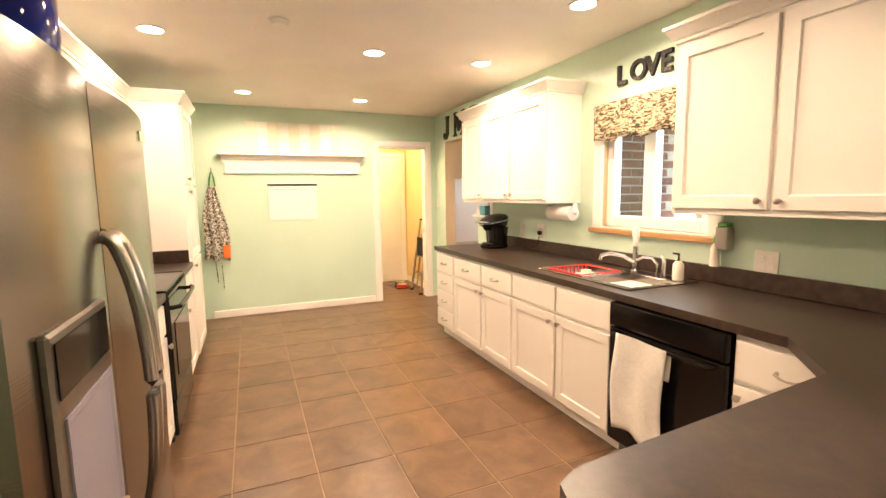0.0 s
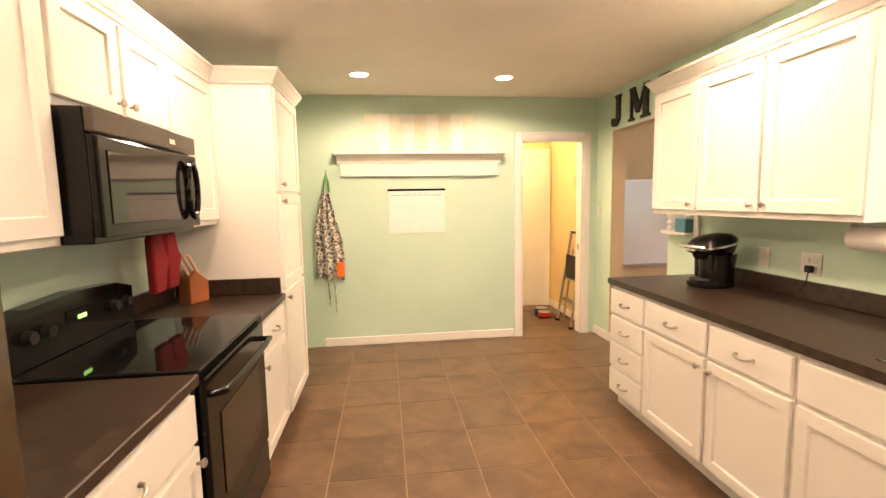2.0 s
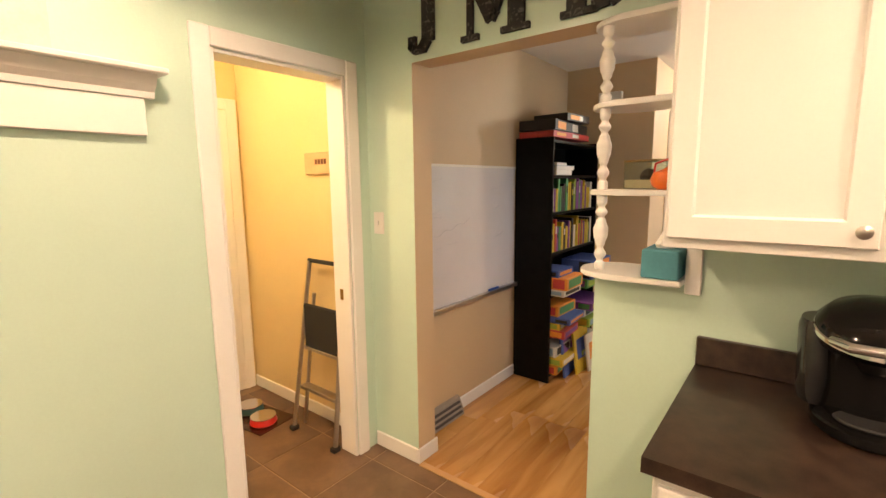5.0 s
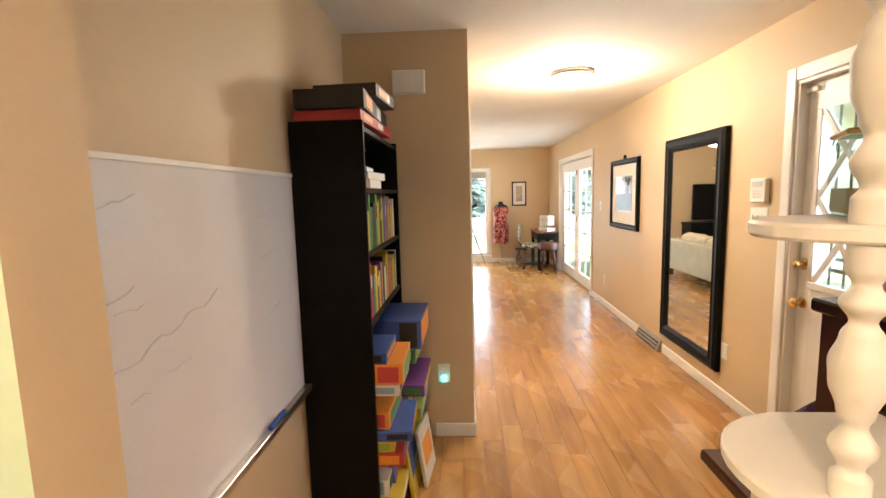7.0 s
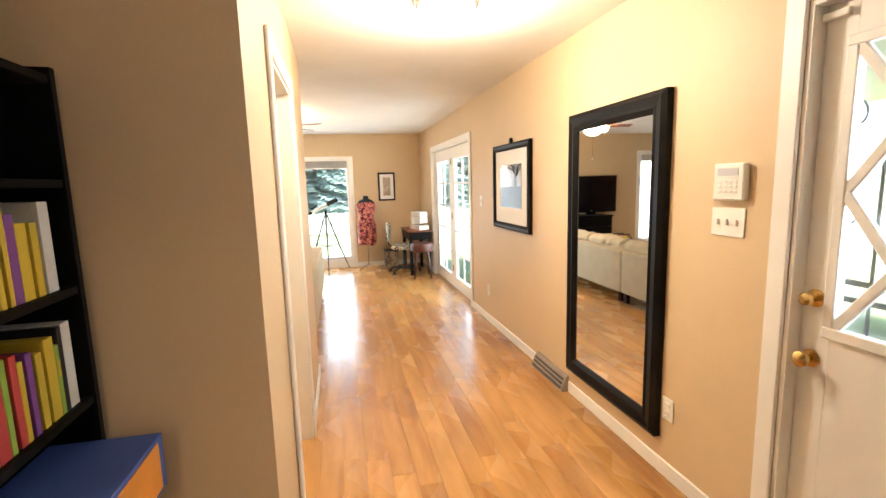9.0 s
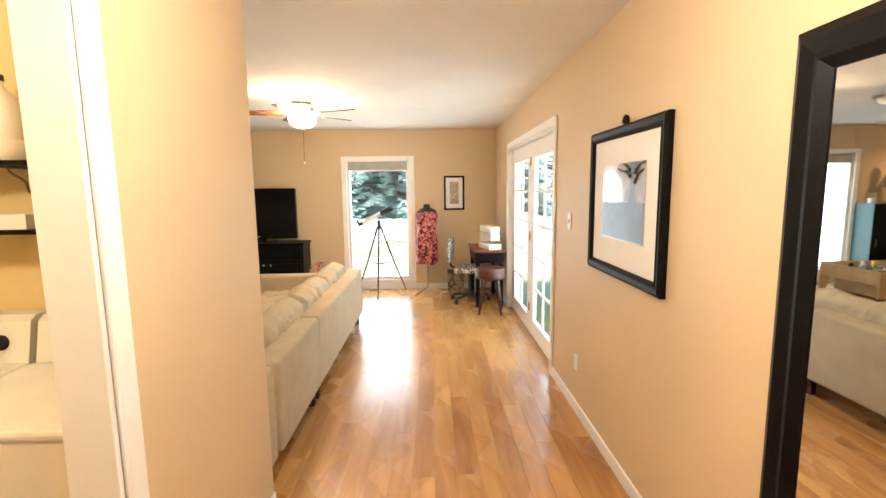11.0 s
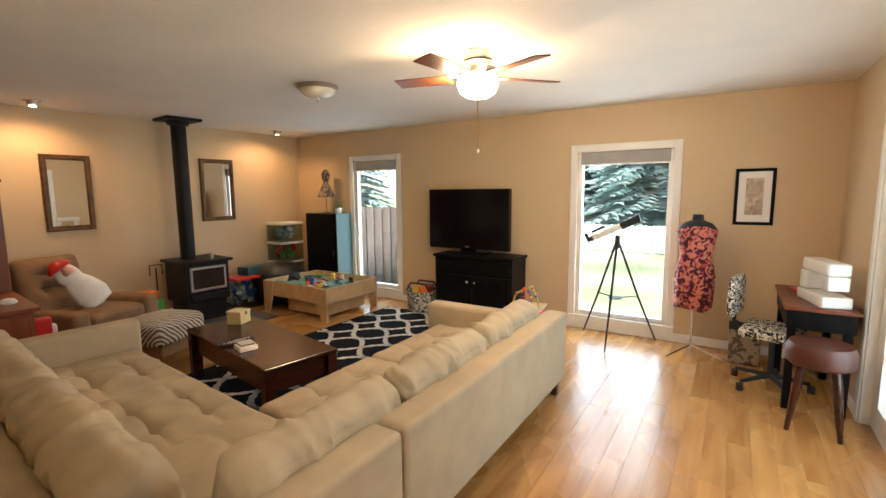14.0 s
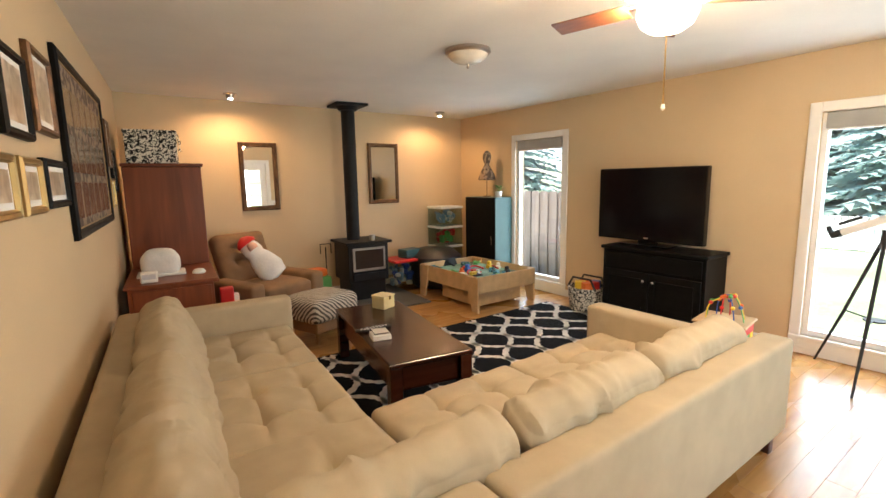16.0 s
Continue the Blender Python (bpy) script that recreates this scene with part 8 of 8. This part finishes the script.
base_tree = spruce("spruce_tree", 26.0, 5.6, 11.0, 1)
for x, y, r, s in ((28.5, 10.5, 40, 1.0), (27.0, 0.2, 120, 1.0), (29.0, 15.5, 200, 1.1), (33.0, 5.5, 77, 1.25), (23.0, 20.0, 20, 1.1), (31, 10, 99, 1.4), (30, -5, 5, 1.3)):
    copy_thing(base_tree, pose(x, y, -0.35, 0, 0, r) @ Matrix.Scale(s, 4))

fe = thing("picket_fence", (22.0, -3.0, -0.35), "pale wooden picket fence across the lawn", "fence")
bd = mesh_of("fence_board", box(0, 0.02, 0, 0.105, 0.03, 0.85, 0.004), mat("pale_fence_paint", (0.46, 0.48, 0.47), 0.85, bump=0.2))
for k in range(110):
    o = new("fence_board", bd)
    o.parent = fe
    o.location = (0, k * 0.125, 0.01 * math.sin(k * 1.7))
for z in (0.2, 0.62):
    part("fence_rail", box(0.021, 0.06, -0.05, 13.8, z, z + 0.09), SIDING, fe)
pf2 = thing("privacy_fence", (13.9, 7.0, -0.35), "weathered grey dog-eared privacy fence", "fence", -6)
for k in range(34):
    j = k % 2
    part("fence_board", prism([(k * 0.118, 0.03), (k * 0.118 + 0.13, 0.03), (k * 0.118 + 0.13, 1.60), (k * 0.118 + 0.10, 1.64), (k * 0.118 + 0.03, 1.64), (k * 0.118, 1.60)], 0.03 * j, 0.03 * j + 0.019, "x"), FENCEWOOD, pf2)
for z in (0.4, 1.25):
    part("fence_rail", box(0.051, 0.09, -0.05, 4.1, z, z + 0.08), FENCEWOOD, pf2)
sh = thing("garden_shrub", (13.3, 7.35, -0.35), "low leafy shrub beside the fence", "shrub")
random.seed(9)
bm = bmesh.new()
for k in range(260):
    a, u, r = random.uniform(0, 6.283), random.uniform(0, 1), random.uniform(0.12, 0.36)
    c = Vector((r * math.cos(a), r * math.sin(a), 0.12 + 0.5 * u * (1 - r)))
    d = Vector((random.uniform(-1, 1), random.uniform(-1, 1), random.uniform(-0.4, 1))).normalized() * 0.06
    s = d.cross(Vector((0, 0, 1))).normalized() * 0.025
    bm.faces.new([bm.verts.new(v) for v in (c - d, c + s, c + d, c - s)])
part("leaves", bm, mat("shrub_leaf", (0.10, 0.24, 0.05), 0.7), sh)
part("stem", tube([(0, 0, 0), (0.02, 0.02, 0.35)], [0.03, 0.012], 8), BARK, sh)

# scrolled iron porch screen outside the front door
ip = thing("iron_porch_screen", (3.0, 1.15, -0.05), "scrolled wrought iron porch screen", "railing")
for k in range(22):
    part("bar", tube([(0.15 * k, 0, 0.0), (0.15 * k, 0, 2.3)], 0.010, 6), PORCHIRON, ip)
for z in (0.05, 0.85, 0.95, 2.28):
    part("rail", box(0, 3.15, -0.015, 0.015, z, z + 0.03), PORCHIRON, ip)
for k in range(11):
    for z in (0.45, 1.35, 1.9):
        pts = []
        for i in range(22):
            a = i * 0.42
            r = 0.065 * (1 - i / 26)
            pts.append((0.15 + 0.3 * k + r * math.cos(a), 0.0, z + r * math.sin(a) * 1.4))
        part("scroll", tube(pts, 0.007, 5), PORCHIRON, ip)

# brick face outside the kitchen window
bw = thing("brick_wall", (2.80, SOUTH - 0.165, -0.3), "red brick outside wall with pale mortar", "wall")
bw["kind"] = "structure"
part("mortar_bed", box(0, 1.10, -0.02, 0.0, 0, 2.9), MORTAR, bw)
brick_mesh = mesh_of("brick", box(0.004, 0.206, -0.028, -0.0205, 0.004, 0.066, 0.002), BRICK)
for j in range(12, 39):
    for k in range(6):
        x = k * 0.212 + (0.106 if j % 2 else 0) - 0.02
        if x < 0 or x + 0.21 > 1.11:
            continue
        o = new("brick", brick_mesh)
        o.parent = bw
        o.location = (x, 0.0, j * 0.074)

# ---- lamps ----
WARM = (1.0, 0.72, 0.45)
for px, py in CANS:
    lamp_spot("recessed_lamp", (px, py, H - 0.012), KITCHEN_W, (1.0, 0.69, 0.47), 164, None, 0.45)
lamp_point("mudroom_lamp", (1.7, 5.75, H - 0.18), 12, (1, 0.74, 0.40), 0.06)
lamp_point("hall_lamp", (6.0, 3.36, H - 0.19), HALL_W, (1.0, 0.88, 0.72), 0.08)
lamp_point("laundry_lamp", (5.9, 5.2, H - 0.18), 10, (1, 0.84, 0.60), 0.06)
for k in range(3):
    a = 2.1 * k
    lamp_point("fan_lamp", (9.85 + 0.16 * math.cos(a), 4.66 + 0.16 * math.sin(a), H - 0.20), FAN_W / 3, WARM, 0.05)
lamp_spot("eyeball_lamp", (8.80, 8.90, H - 0.07), 13, (1, 0.60, 0.30), 165, (8.9, 9.10, 0), 0.6)
lamp_spot("eyeball_lamp", (11.57, 8.90, H - 0.07), 11, (1, 0.60, 0.30), 165, (11.4, 9.10, 0), 0.6)
# sky light standing in the openings
lamp_area("window_light", (EAST + 0.12, 4.22, 1.08), (0, 4.22, 0.9), 0.9, 1.75, SKY_W, (0.76, 0.89, 1.0))
lamp_area("window_light", (EAST + 0.12, 7.70, 1.10), (0, 7.70, 0.9), 0.78, 1.75, SKY_W * 0.5, (0.76, 0.89, 1.0))
lamp_area("window_light", (9.87, SOUTH - 0.40, 1.08), (9.87, 9, 0.9), 1.7, 1.6, SKY_W * 1.4, (0.76, 0.89, 1.0))
lamp_area("window_light", (4.38, SOUTH - 0.40, 1.47), (4.38, 9, 1.2), 0.62, 0.9, SKY_W * 0.5, (0.76, 0.89, 1.0))
lamp_area("window_light", (KX1 + 0.12, 1.40, 1.56), (0, 1.4, 1.3), 0.8, 0.7, SKY_W * 0.15, (0.76, 0.89, 1.0))

# ---- floor pieces ----
TX, TY, JT = 0.405, 0.442, 0.007
tile_mesh = mesh_of("tile", box(JT / 2, TX - JT / 2, JT / 2, TY - JT / 2, -0.0035, 0.0, 0.0015), TILE)
x0 = 0.10 - 3 * TX
for i in range(-1, 10):
    for j in range(-13, 10):
        x, y = x0 + i * TX, 2.345 + j * TY
        if x < KX0 - 0.45 or x + TX > KX1 + 0.42 or y < KY0 or y + TY > 6.5:
            continue
        if x + TX <= KX1:
            o = new("tile", tile_mesh)
        else:
            o = new("tile", mesh_of("tile", box(JT / 2, KX1 - x, JT / 2, TY - JT / 2, -0.0035, 0.0, 0.0015), TILE))
        o.parent = floor_k
        o.location = (x, y, 0)
PWID = 0.125
rng = random.Random(5)
pool = {}
near, rest = 0, bmesh.new()
for j in range(int((NORTH - SOUTH) / PWID) + 1):
    y = SOUTH + j * PWID
    x = KX1 + 0.004 - rng.uniform(0, 1.1)
    while x < EAST:
        ln = rng.choice((0.75, 0.95, 1.15, 1.35))
        a, b = max(x, KX1 + 0.004), min(x + ln, EAST)
        x += ln
        if b - a < 0.05:
            continue
        if y < 4.7 and near < 300:
            key = (round(b - a, 3),)
            if key not in pool:
                pool[key] = mesh_of("plank", box(0.0004, b - a - 0.0004, 0.0004, PWID - 0.0004, -0.0035, 0.0, 0.0005), FLOORWOOD)
            o = new("plank", pool[key])
            o.parent = floor_w
            o.location = (a, y, 0)
            near += 1
        else:
            box(a + 0.0004, b - 0.0004, y + 0.0004, min(y + PWID, NORTH) - 0.0004, -0.0035, 0.0, 0, 1, rest)
FLOORWOOD2 = streaked("oak_plank_joined", island=True, **OAK)
pk = part("planks", rest, FLOORWOOD2, floor_w)
pk["kind"] = "stuff"
